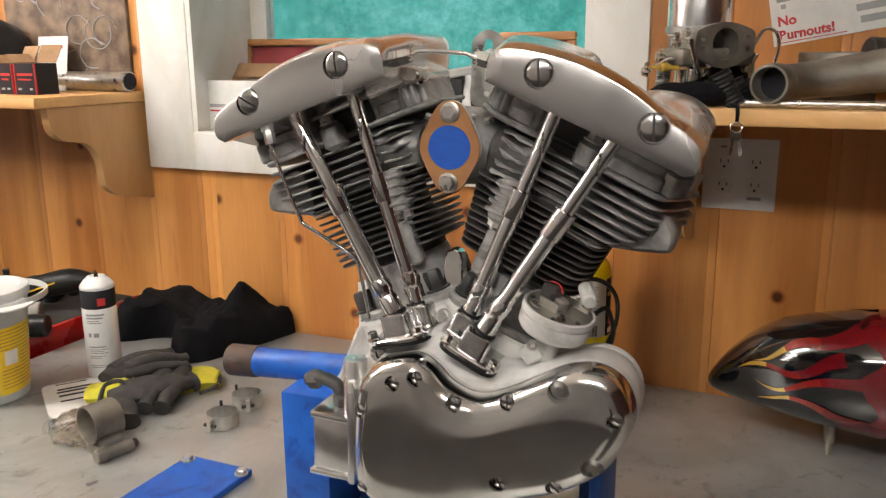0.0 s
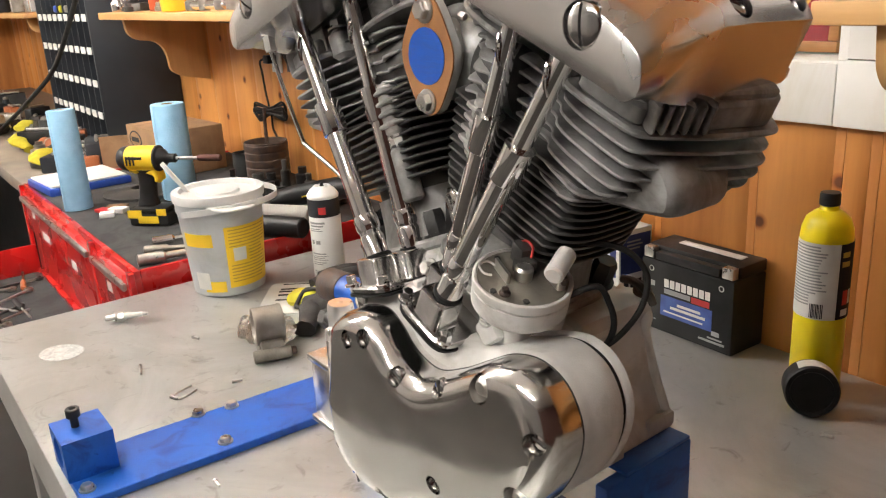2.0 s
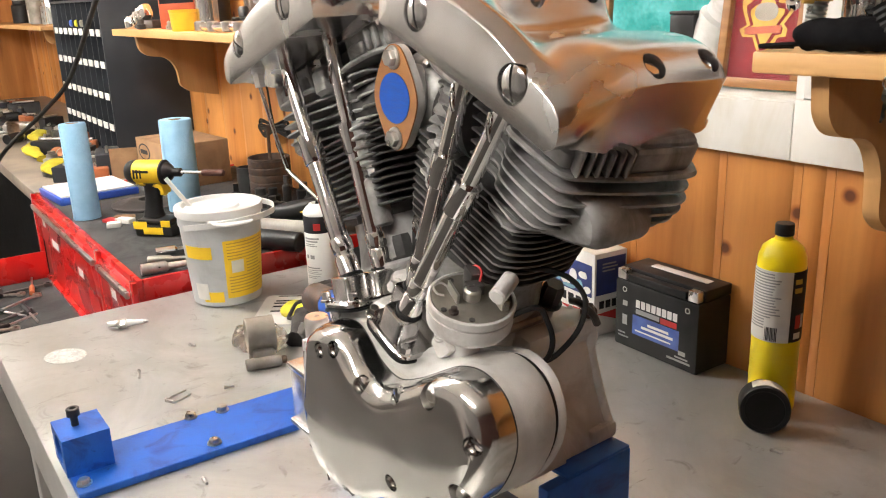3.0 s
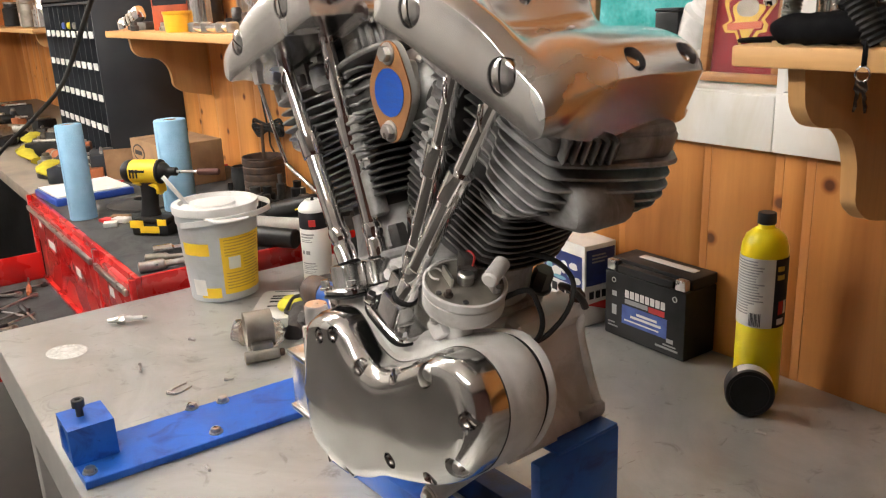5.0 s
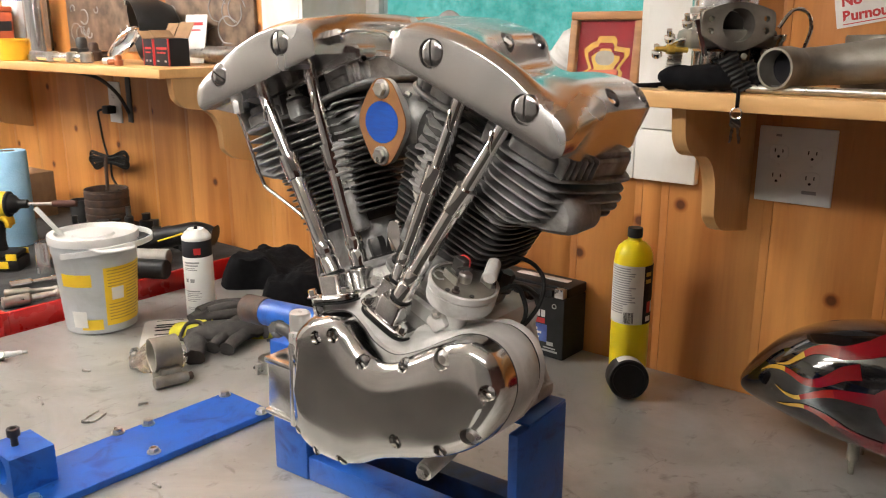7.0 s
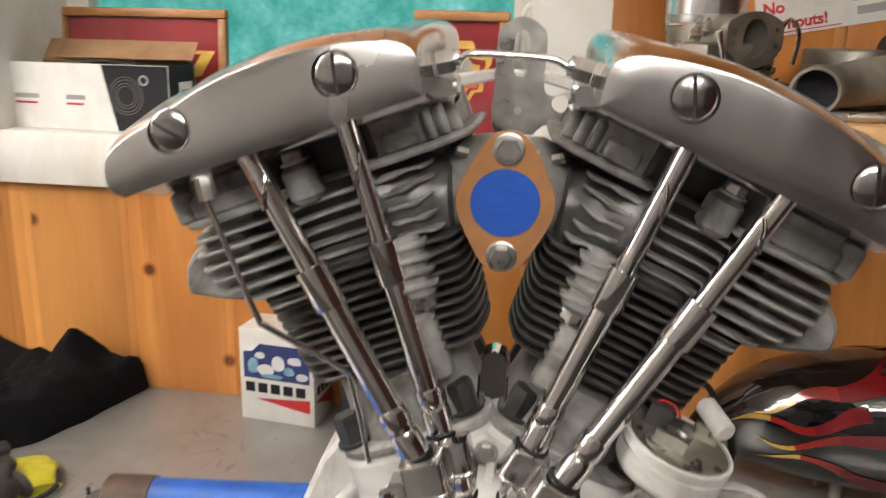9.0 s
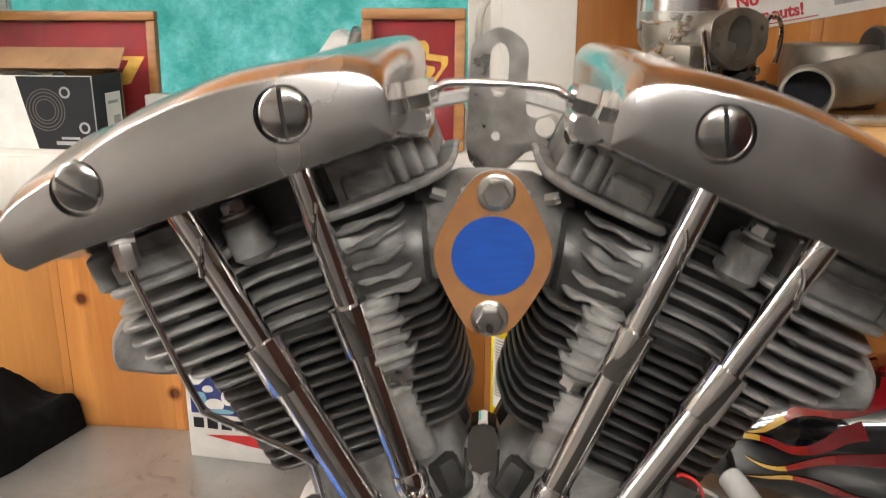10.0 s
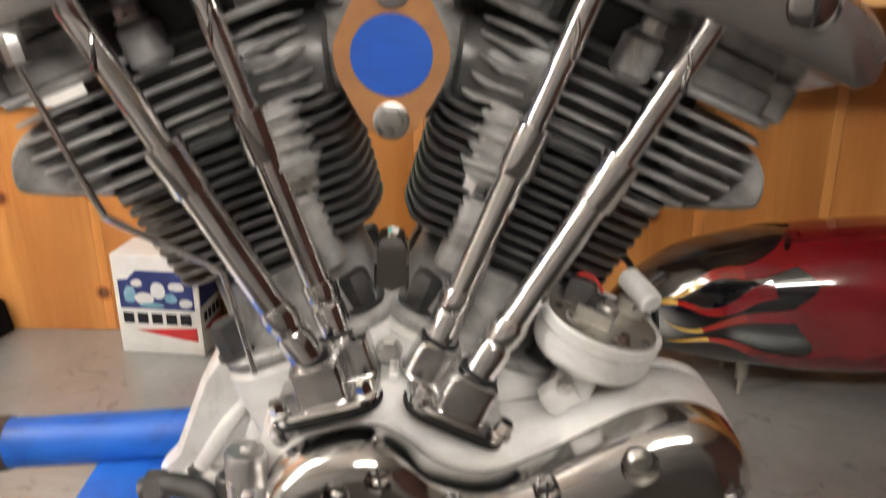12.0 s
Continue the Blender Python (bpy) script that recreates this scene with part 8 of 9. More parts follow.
for x_, y_, w_, d_, h_, lab in ((-1.350, 0.560, 0.026, 0.030, 0.068, "small open dark red carton"), (-1.282, 0.556, 0.036, 0.030, 0.070, "small open black carton edged red")):
    b_ = thing("parts_carton", lab, "box", (x_, y_, SW), -4, group="parts cartons")
    part("body", box(nbm(), -w_, w_, -d_, d_, 0, h_, 0.001), M["ink"], b_)
    part("red_edge", box(nbm(), -w_ - 0.0006, -w_ + 0.0025, -d_ - 0.0006, -d_ + 0.003, 0.0006, h_ - 0.0004), M["redink"], b_)
    part("red_edge", box(nbm(), w_ - 0.002, w_ + 0.0006, -d_ - 0.0007, -d_ + 0.003, 0.0006, h_ - 0.0004), M["redink"], b_)
    bars(b_, lambda u, v, t: V(u, -d_ - t, v), [(-w_ + 0.010, w_ - 0.008, 0.042, 0.048), (-w_ + 0.012, w_ - 0.014, 0.032, 0.036)], M["redink"])
    bars(b_, lambda u, v, t: V(u, -d_ - t, v), [(-w_ + 0.010, -w_ + 0.022, 0.010, 0.015), (w_ - 0.022, w_ - 0.012, 0.010, 0.015)], M["greyink"])
    part("flap", box(nbm(), -w_, w_, 0, 0.045, 0, 0.0014, m=pose(0, d_, h_ + 0.0008, 62, 0, 0)), M["card"], b_)
    part("flap", box(nbm(), -0.03, 0, -d_, d_, 0, 0.0014, m=pose(-w_, 0, h_ + 0.0008, 0, 40, 0)), M["card"], b_)
wc = thing("blister_card", "white header card with a clear bag of parts", "card", pose(-1.395, 0.70, SW, -10, 0, 0))
part("card", box(nbm(), -0.055, 0.045, -0.002, 0, 0, 0.135), M["paper"], wc)
bars(wc, lambda u, v, t: V(u, -0.002 - t, v), [(-0.045, 0.03, 0.105, 0.114), (-0.045, 0.02, 0.09, 0.094)], M["redink"])
ht = thing("chrome_pipe", "short chrome pipe lying on the shelf", "pipe", (0, 0, 0))
part("tube", lathe(nbm(), [(0.0175, 0), (0.0235, 0.001), (0.0235, 0.285), (0.0175, 0.286), (0.0165, 0.02), (0, 0.02)], (-1.155, 0.715, SW + 0.0242), (-1, 0.03, 0), 32), M["steel"], ht)
part("bore", lathe(nbm(), [(0.0205, 0), (0.0205, 0.0005), (0, 0.0005)], (-1.1538, 0.715, SW + 0.0242), (1, -0.03, 0), 28), M["ink"], ht)
ce = thing("chrome_cover", "chromed finned cover with a bolt through it", "engine part", (-2.60, 0.52, SW), 15)
part("plate", box(nbm(), -0.075, 0.06, -0.022, 0.022, 0.02, 0.075, 0.014, m=pose(0, 0, 0, 0, -28, 0)), M["chrome"], ce)
part("end_cap", lathe(nbm(), [(0.016, 0), (0.026, 0.004), (0.028, 0.03), (0.018, 0.045), (0, 0.047)], (-0.075, -0.01, 0.0), n=24), M["chrome"], ce)
part("foot", box(nbm(), -0.05, 0.08, -0.02, 0.03, 0, 0.03, 0.006), M["darksteel"], ce)
for k in range(4):
    part("rib", box(nbm(), -0.06 + k * 0.026, -0.05 + k * 0.026, -0.026, -0.0225, 0.03, 0.07, 0.002, m=pose(0, 0, 0, 0, -28, 0)), M["chrome"], ce)
rk = thing("rocker_shaft", "chromed cranked lever lying flat", "lever", (-1.72, 0.475, SW), 4)
part("bar", sweep(nbm(), [(-0.13, 0, 0.018), (-0.05, 0, 0.016), (0.04, 0, 0.017), (0.13, 0.01, 0.016)], 0.013, 14), M["chrome"], rk)
for x_ in (-0.13, -0.04, 0.06, 0.13):
    part("boss", lathe(nbm(), [(0.014, 0), (0.018, 0.003), (0.018, 0.026), (0.012, 0.030), (0, 0.030)], (x_, 0, 0.002), n=18), M["steel"], rk)
bl = thing("blue_bottle", "blue-labelled plastic bottle with a white neck", "bottle", (-2.42, 0.69, SW), 0)
part("body", lathe(nbm(), [(0.046, 0), (0.048, 0.004), (0.048, 0.19), (0.040, 0.215), (0.018, 0.23), (0.018, 0.34), (0, 0.341)], n=32), M["plastic_white"], bl)
part("label", lathe(nbm(), [(0.0482, 0.19), (0.0486, 0.191), (0.0486, 0.205), (0.0470, 0.208)], n=32), M["bluelabel"], bl)
jr = thing("black_jar", "black jar with a screw cap", "jar", (-2.30, 0.70, SW))
part("body", lathe(nbm(), [(0.04, 0), (0.042, 0.003), (0.042, 0.20), (0.036, 0.205), (0.036, 0.225), (0, 0.226)], n=28), M["black"], jr)
pb_ = thing("blue_plastic_sheet", "pale blue rolled plastic standing behind the shelf", "plastic roll", (-2.93, 0.705, 0.70))
part("roll", lathe(nbm(), [(0.048, 0), (0.05, 0.002), (0.05, 0.55), (0.046, 0.552), (0, 0.552)], n=28), M["clearblue"], pb_)
part("roll", lathe(nbm(), [(0.036, 0), (0.038, 0.002), (0.038, 0.50), (0, 0.502)], (0.11, -0.03, 0.0), n=24), M["clearblue"], pb_)
for i, (x_, y_, r_, h_, m_) in enumerate(((-1.80, 0.56, 0.018, 0.04, "darksteel"), (-1.83, 0.60, 0.024, 0.07, "darksteel"), (-1.76, 0.60, 0.020, 0.055, "rust"), (-2.24, 0.50, 0.016, 0.03, "steel"), (-2.48, 0.47, 0.016, 0.035, "darksteel"), (-1.44, 0.48, 0.014, 0.022, "plastic_white"), (-1.40, 0.47, 0.012, 0.028, "copper"), (-1.87, 0.50, 0.018, 0.03, "dirty"))):
    k_ = thing("engine_fitting", "small machined engine fitting on the shelf", "engine part", (x_, y_, SW), i * 40, group="shelf fittings")
    part("body", lathe(nbm(), [(r_ * 0.8, 0), (r_, 0.002), (r_, h_ * 0.5), (r_ * 0.7, h_ * 0.55), (r_ * 0.7, h_ * 0.9), (r_ * 0.5, h_), (0, h_)], n=18), M[m_], k_)
    part("hexagon", hexhead(nbm(), (r_ * 0.9, 0, r_ * 0.8), (1, 0.2, 0), r_ * 0.7, r_ * 1.4), M[m_], k_, angle=25)

# ---- red tool chest ----
CX0, CX1, CY0, CY1, CT = -2.47, -1.225, 0.005, 0.755, 0.036
chest = thing("tool_chest", "red enamel tool chest with bright drawer rails and dark mat", "tool chest", (0, 0, FLOOR_Z))
Z = lambda z: z - FLOOR_Z
part("cabinet", box(nbm(), CX0, CX1, CY0 + 0.02, CY1, Z(-0.86), Z(CT - 0.012), 0.004), M["red"], chest)
rim_ = nbm()
box(rim_, CX0 - 0.002, CX1 + 0.002, CY0 + 0.016, CY0 + 0.030, Z(CT - 0.045), Z(CT + 0.006), 0.003)
part("top_lip", rim_, M["red"], chest)
part("top_lip", box(nbm(), CX1 - 0.010, CX1 + 0.0025, CY0 + 0.031, CY1, Z(CT - 0.045), Z(CT + 0.006), 0.003), M["red"], chest)
part("top_lip", box(nbm(), CX0 - 0.0025, CX0 + 0.010, CY0 + 0.031, CY1, Z(CT - 0.045), Z(CT + 0.006), 0.003), M["red"], chest)
part("mat", box(nbm(), CX0 + 0.011, CX1 - 0.011, CY0 + 0.031, CY1 - 0.001, Z(CT - 0.0115), Z(CT), 0.001), M["mat_grey"], chest, "dark grey rubber mat")
for x_ in (CX0 + 0.004, -1.565, CX1 - 0.004):
    part("corner_post", box(nbm(), x_ - 0.014, x_ + 0.014, CY0 + 0.002, CY0 + 0.0155, Z(-0.84), Z(CT + 0.004), 0.003), M["red"], chest)
for k, (z0, z1) in enumerate(((-0.105, 0.022), (-0.245, -0.112), (-0.385, -0.252), (-0.60, -0.392), (-0.83, -0.607))):
    for x0, x1 in ((CX0 + 0.020, -1.581), (-1.549, CX1 - 0.020)):
        if k == 1 and x0 < -2:
            continue
        d_ = part("drawer", box(nbm(), x0, x1, CY0 + 0.004, CY0 + 0.0195, Z(z0), Z(z1), 0.003), M["red"], chest)
        part("pull_rail", box(nbm(), x0 + 0.006, x1 - 0.006, CY0 - 0.008, CY0 + 0.0038, Z(z1 - 0.030), Z(z1 - 0.012), 0.004), M["steel"], d_, "bright drawer pull rail")
for x_, z_, w_ in ((-2.30, 0.0, 0.02), (-1.80, -0.05, 0.03), (-1.42, -0.01, 0.02), (-2.15, -0.045, 0.05)):
    part("sticker", box(nbm(), x_ - w_, x_ + w_, CY0 + 0.0030, CY0 + 0.0039, Z(z_ - 0.045), Z(z_ - 0.020)), M["paper"], chest)
dw = part("open_drawer", box(nbm(), CX0 + 0.02, -1.58, -0.50, -0.492, Z(-0.270), Z(-0.165), 0.002), M["red"], chest, "pulled-out red drawer full of tools")
part("drawer_side", box(nbm(), CX0 + 0.02, CX0 + 0.030, -0.4915, CY0 + 0.01, Z(-0.270), Z(-0.165), 0.002), M["red"], dw)
part("drawer_side", box(nbm(), -1.590, -1.58, -0.4915, CY0 + 0.01, Z(-0.270), Z(-0.165), 0.002), M["red"], dw)
part("drawer_bottom", box(nbm(), CX0 + 0.0305, -1.5905, -0.4915, CY0 + 0.01, Z(-0.270), Z(-0.262)), M["mat_grey"], dw)
rg = random.Random(12)
for i in range(16):
    x_, y_ = rg.uniform(-2.36, -1.70), rg.uniform(-0.42, -0.06)
    a_ = rg.uniform(0, 180)
    t_ = thing("screwdriver" if i % 2 else "wrench", "steel hand tool lying in the open drawer", "hand tool", (x_, y_, -0.2515), a_, group="tools in the drawer")
    if i % 2:
        part("blade", rod(nbm(), (0.04, 0, 0), (0.14, 0, 0), 0.0035, n=10), M["steel"], t_)
        part("handle", lathe(nbm(), [(0.006, 0), (0.0095, 0.004), (0.0085, 0.02), (0.0098, 0.06), (0.006, 0.09), (0, 0.091)], (-0.05, 0, 0), (1, 0, 0), 12), M["copper" if i % 4 == 1 else "black"], t_)
    else:
        part("shank", box(nbm(), -0.07, 0.07, -0.006, 0.006, -0.004, 0.003, 0.002), M["steel" if i % 4 else "darksteel"], t_)
        part("ring", lathe(nbm(), [(0.007, -0.005), (0.013, -0.005), (0.014, 0.0), (0.013, 0.005), (0.007, 0.005), (0.007, -0.005)], (0.08, 0, 0), n=18), M["steel" if i % 4 else "darksteel"], t_)
ok_ = thing("dark_bundle", "dark greasy rag heap in the drawer", "rag", (-2.2, -0.35, -0.262), 0)
part("heap", blob(nbm(), [(-0.12, 0, 0.02), (-0.04, 0.02, 0.035), (0.05, 0.0, 0.03), (0.14, 0.03, 0.02)], [0.04, 0.06, 0.06, 0.03], flat=0.6), M["cloth"], ok_)

# ---- on the chest ----
for x_, y_, h_, r_, tip in ((-1.968, 0.084, 0.292, 0.0395, -2), (-1.870, 0.358, 0.284, 0.050, 0)):
    tw = thing("paper_towel_roll", "light blue paper towel roll standing upright", "towel roll", pose(x_, y_, CT + 0.001, 0, tip, 0), group="towel rolls")
    part("roll", lathe(nbm(), [(0.020, 0), (r_, 0.0), (r_ + 0.0008, 0.004), (r_, h_ * 0.5), (r_ - 0.0006, h_ - 0.004), (r_ - 0.003, h_), (0.021, h_), (0.020, h_ - 0.03), (0.020, 0)], n=44), M["towel"], tw)
    part("core", lathe(nbm(), [(0.0195, 0.001), (0.0195, h_ - 0.0005), (0.018, h_ - 0.0005), (0.018, 0.001), (0.0195, 0.001)], n=28), M["card"], tw)
    part("loose_edge", box(nbm(), -0.001, 0.001, 0, 0.0016, 0.004, h_ - 0.004, m=pose(0.02, -r_ - 0.0004, 0, 0, 0, 60)), M["towel"], tw)
dr = thing("cordless_drill", "yellow and black cordless impact driver with a long bit", "power drill", pose(-1.628, 0.205, CT + 0.0005, 0, 0, 42))
part("battery", box(nbm(), -0.058, 0.058, -0.038, 0.038, 0, 0.034, 0.007), M["black"], dr)
part("battery_cap", box(nbm(), -0.050, 0.052, -0.036, 0.036, 0.0345, 0.050, 0.007), M["black"], dr)
part("battery_badge", box(nbm(), -0.03, 0.03, -0.0395, -0.0382, 0.008, 0.028, 0.0005), M["label_yellow"], dr)
grip = nbm()
loft(grip, [[V(cx + a * sx, b * sy, z) for a, b in oval(1, 1, 20, 2.6)] for cx, sx, sy, z in ((-0.014, 0.030, 0.024, 0.052), (-0.012, 0.024, 0.021, 0.075), (-0.008, 0.023, 0.020, 0.105), (-0.004, 0.026, 0.022, 0.135), (-0.002, 0.030, 0.026, 0.150))])
part("grip", grip, M["black"], dr)
part("trigger", box(nbm(), 0.022, 0.034, -0.008, 0.008, 0.112, 0.142, 0.004), M["label_yellow"], dr)
part("motor_housing", lathe(nbm(), [(0.030, -0.052), (0.0335, -0.046), (0.034, -0.02), (0.034, 0.028), (0.030, 0.038)], (0, 0, 0.178), (1, 0, 0), 28), M["label_yellow"], dr)
part("rear_cap", lathe(nbm(), [(0.012, -0.078), (0.026, -0.075), (0.032, -0.066), (0.0340, -0.054), (0.033, -0.050)], (0, 0, 0.178), (1, 0, 0), 28), M["black"], dr)
part("nose", lathe(nbm(), [(0.029, 0.037), (0.024, 0.052), (0.014, 0.062), (0.012, 0.066), (0.012, 0.085), (0.008, 0.087), (0, 0.087)], (0, 0, 0.178), (1, 0, 0), 28), M["black"], dr)
hs_ = nbm()
slab(hs_, smooth2([(-0.044, 0.150), (0.020, 0.150), (0.034, 0.138), (0.036, 0.120), (0.026, 0.118), (0.020, 0.136), (-0.030, 0.142)], 3), lambda a, b, d: V(a, d, b), -0.0235, 0.0235, 0.004)
part("trigger_guard", hs_, M["label_yellow"], dr)
for s_ in (-1, 1):
    part("stripe", box(nbm(), -0.040, 0.006, s_ * 0.0346 - 0.0008, s_ * 0.0346 + 0.0008, 0.181, 0.188, 0.0004), M["ink"], dr)
    part("battery_clip", box(nbm(), -0.060, -0.018, s_ * 0.0380 - 0.0015, s_ * 0.0380 + 0.0015, 0.022, 0.044, 0.001), M["label_yellow"], dr)
    part("battery_clip", box(nbm(), 0.026, 0.054, s_ * 0.0380 - 0.0015, s_ * 0.0380 + 0.0015, 0.030, 0.048, 0.001), M["label_yellow"], dr)
part("gear_ring", lathe(nbm(), [(0.0310, 0.031), (0.0345, 0.033), (0.0345, 0.038), (0.0300, 0.041)], (0, 0, 0.178), (1, 0, 0), 28), M["ink"], dr)
part("bit", rod(nbm(), (0.085, 0, 0.178), (0.150, 0, 0.178), 0.0045, n=10), M["steel"], dr)
part("bit_holder", rod(nbm(), (0.150, 0, 0.178), (0.215, 0, 0.178), 0.009, n=14, edge=0.002), M["darkwall"], dr)
for k in range(4):
    part("vent", box(nbm(), -0.052 + k * 0.010, -0.047 + k * 0.010, -0.0352, -0.0335, 0.165, 0.190, 0.0006), M["ink"], dr)
cb_ = thing("cardboard_box", "brown cardboard box with a printed oval mark", "box", (-2.340, 0.505, CT + 0.0005), 4)
part("body", box(nbm(), -0.155, 0.165, -0.10, 0.12, 0, 0.155, 0.002), M["card"], cb_)
part("flap", box(nbm(), -0.003, 0, -0.10, 0, 0, 0.115, m=pose(-0.1555, -0.1005, 0.001, 0, 0, -30)), M["card"], cb_)
for rr_ in (0.056, 0.047):
    q = nbm()
    slab(q, oval(rr_, rr_ * 0.55, 28), lambda a, b, d: V(-0.075 + a, -0.10 - d, 0.108 + b), 0.0004 if rr_ > 0.05 else 0.0009, 0.0010 if rr_ > 0.05 else 0.0013)
    part("printed_oval", q, M["ink" if rr_ > 0.05 else "card"], cb_)
bars(cb_, lambda u, v, t: V(u, -0.1013 - t, v), [(-0.110, -0.040, 0.100, 0.116)], M["ink"], "logo_bar")
rgm = thing("brake_disc", "dark ring-shaped brake disc lying flat", "brake disc", (-2.02, 0.285, CT + 0.0005))
part("disc", lathe(nbm(), [(0.075, 0), (0.115, 0), (0.116, 0.004), (0.115, 0.008), (0.080, 0.008), (0.055, 0.020), (0.03, 0.020), (0.03, 0.0), (0.075, 0)], n=44), M["darksteel"], rgm)
tr = thing("blue_tray", "blue plastic tray with a white sheet on it", "tray", (-2.372, 0.150, CT + 0.0005), 4)
part("tray", box(nbm(), -0.085, 0.17, -0.11, 0.15, 0, 0.024, 0.004), M["bluebin"], tr)
part("sheet", box(nbm(), -0.075, 0.16, -0.10, 0.14, 0.0245, 0.030), M["paper"], tr)
tl_ = thing("grey_tube", "grey plastic caulk tube lying on the chest", "tube", (-1.40, 0.44, CT + 0.0235), 34)
part("tube", rod(nbm(), (-0.13, 0, 0), (0.12, 0, 0), 0.023, n=24, edge=0.002), mat("dull_grey_tube", (0.32, 0.30, 0.27), (0.24, 0.225, 0.20), rough=0.5, scale=20, fine=200, bump=0.05), tl_)
tl2 = thing("caulking_gun", "black and yellow handled tool lying behind the tub", "tool", (-1.36, 0.56, CT + 0.0335), 30)
part("body", blob(nbm(), [(-0.14, 0, 0.0), (-0.03, 0.0, 0.025), (0.08, 0, 0.045), (0.13, 0, 0.04)], [0.024, 0.030, 0.030, 0.018], flat=1.0), M["black"], tl2)
part("stripe", box(nbm(), -0.03, 0.05, -0.004, 0.004, 0, 0.004, 0.001, m=pose(0.0, -0.029, 0.030, 0, -18, 0)), M["label_yellow"], tl2)
tl3 = thing("black_tube", "matte black tube lying at the chest edge", "tube", (-1.31, 0.36, CT + 0.0265), 30)
part("tube", rod(nbm(), (-0.12, 0, 0), (0.14, 0, 0), 0.026, n=24, edge=0.004), M["black"], tl3)
for x_, y_, rz, L, r_, m_, nm in ((-1.262, 0.110, 80, 0.13, 0.014, "steel", "socket"), (-1.395, 0.175, 78, 0.11, 0.012, "chrome", "socket"), (-1.330, 0.14, 60, 0.12, 0.010, "greencloth", "socket")):
    s_ = thing("steel_socket", "bright steel socket and extension lying on the mat", "socket", (x_, y_, CT + r_ + 0.0005), rz, group="sockets")
    part("barrel", lathe(nbm(), [(r_ * 0.6, 0), (r_, 0.002), (r_, L * 0.45), (r_ * 0.6, L * 0.5), (r_ * 0.6, L * 0.9), (r_ * 0.8, L * 0.92), (r_ * 0.8, L), (0, L)], (-L / 2, 0, 0), (1, 0, 0), 20), M[m_ if m_ != "greencloth" else "dirty"], s_)
for i, (x_, y_, m_, w_) in enumerate(((-1.86, 0.13, "redink", 0.03), (-1.83, 0.16, "paper", 0.026), (-1.88, 0.17, "card", 0.03), (-1.80, 0.12, "paper", 0.02))):
    s_ = thing("small_packet", "small printed packet on the chest mat", "packet", (x_, y_, CT + 0.0005), 20 + i * 17, group="small packets")
    part("packet", box(nbm(), -w_, w_, -0.016, 0.016, 0, 0.010 + 0.004 * (i % 2), 0.002), M[m_], s_)
for i in range(14):
    x_, y_ = rg.uniform(-1.82, -1.40), rg.uniform(0.50, 0.70)
    if abs(x_ + 1.875) < 0.1 and y_ > 0.57:
        continue
    k_ = thing("engine_fitting", "dark greasy engine fitting at the back of the chest", "engine part", (x_, y_, CT + 0.0005), i * 50, group="chest fittings")
    h_ = rg.uniform(0.03, 0.09)
    r_ = rg.uniform(0.014, 0.030)
    part("body", lathe(nbm(), [(r_ * 0.9, 0), (r_, 0.003), (r_, h_ * 0.6), (r_ * 0.6, h_ * 0.66), (r_ * 0.6, h_), (0, h_)], n=18), M[rg.choice(["black", "darksteel", "rubber"])], k_)

for x_, y_, r_, h_, m_, lab in ((-1.955, 0.605, 0.034, 0.088, "rubber", "matte black cup standing on the chest"), (-1.500, 0.262, 0.026, 0.085, "satin", "bright steel sleeve standing on the chest")):
    k_ = thing("sleeve", lab, "sleeve", (x_, y_, CT + 0.0005))
    part("body", lathe(nbm(), [(r_ * 0.84, 0), (r_, 0.001), (r_, h_ * 0.72), (r_ * 0.97, h_ * 0.74), (r_ * 0.97, h_), (r_ * 0.80, h_), (r_ * 0.80, 0.004), (0, 0.004)], n=28), M[m_], k_)

# ---- dark pigeon-hole cabinet ----
og = thing("parts_organiser", "dark steel pigeon-hole organiser with white drawer labels", "organiser", (-3.38, 0.60, 0.0), 0)
OW, OD, OZ0, OZ1 = 0.46, 0.165, 0.036, 0.700
part("side_panel", box(nbm(), OW - 0.012, OW, -OD, OD, OZ0, OZ1, 0.002), M["cabinet"], og)
part("side_panel", box(nbm(), -OW, -OW + 0.012, -OD, OD, OZ0, OZ1, 0.002), M["cabinet"], og)
part("top_panel", box(nbm(), -OW, OW, -OD, OD, OZ1 + 0.0003, OZ1 + 0.012, 0.002), M["cabinet"], og)
part("back_panel", box(nbm(), -OW + 0.0125, OW - 0.0125, OD - 0.012, OD, OZ0, OZ1), M["cabinet"], og)
for r_ in range(6):
    z_ = OZ0 + 0.006 + r_ * (OZ1 - OZ0 - 0.02) / 5
    part("shelf_panel", box(nbm(), -OW + 0.0125, OW - 0.0125, -OD + 0.002, OD - 0.0125, z_ - 0.005, z_ + 0.005), M["cabinet"], og)
    if 0 < r_ < 5:
        for c_ in range(9):
            x_ = -OW + 0.06 + c_ * 0.1
            part("label", box(nbm(), x_ - 0.031, x_ + 0.031, -OD - 0.0012, -OD + 0.0015, z_ - 0.014, z_ + 0.014), M["paper"], og)
for c_ in range(8):
    x_ = -OW + 0.11 + c_ * 0.1
    part("divider", box(nbm(), x_ - 0.003, x_ + 0.003, -OD + 0.004, OD - 0.013, OZ0 + 0.012, OZ1 - 0.004), M["cabinet"], og)
for x_, z_, m_ in ((-0.05, 0.577, "greencloth"), (-0.14, 0.577, "bluebin"), (0.06, 0.577, "dirty")):
    part("contents", box(nbm(), x_ - 0.036, x_ + 0.036, -OD + 0.01, OD - 0.03, z_, z_ + 0.03, 0.008), M[m_], og)
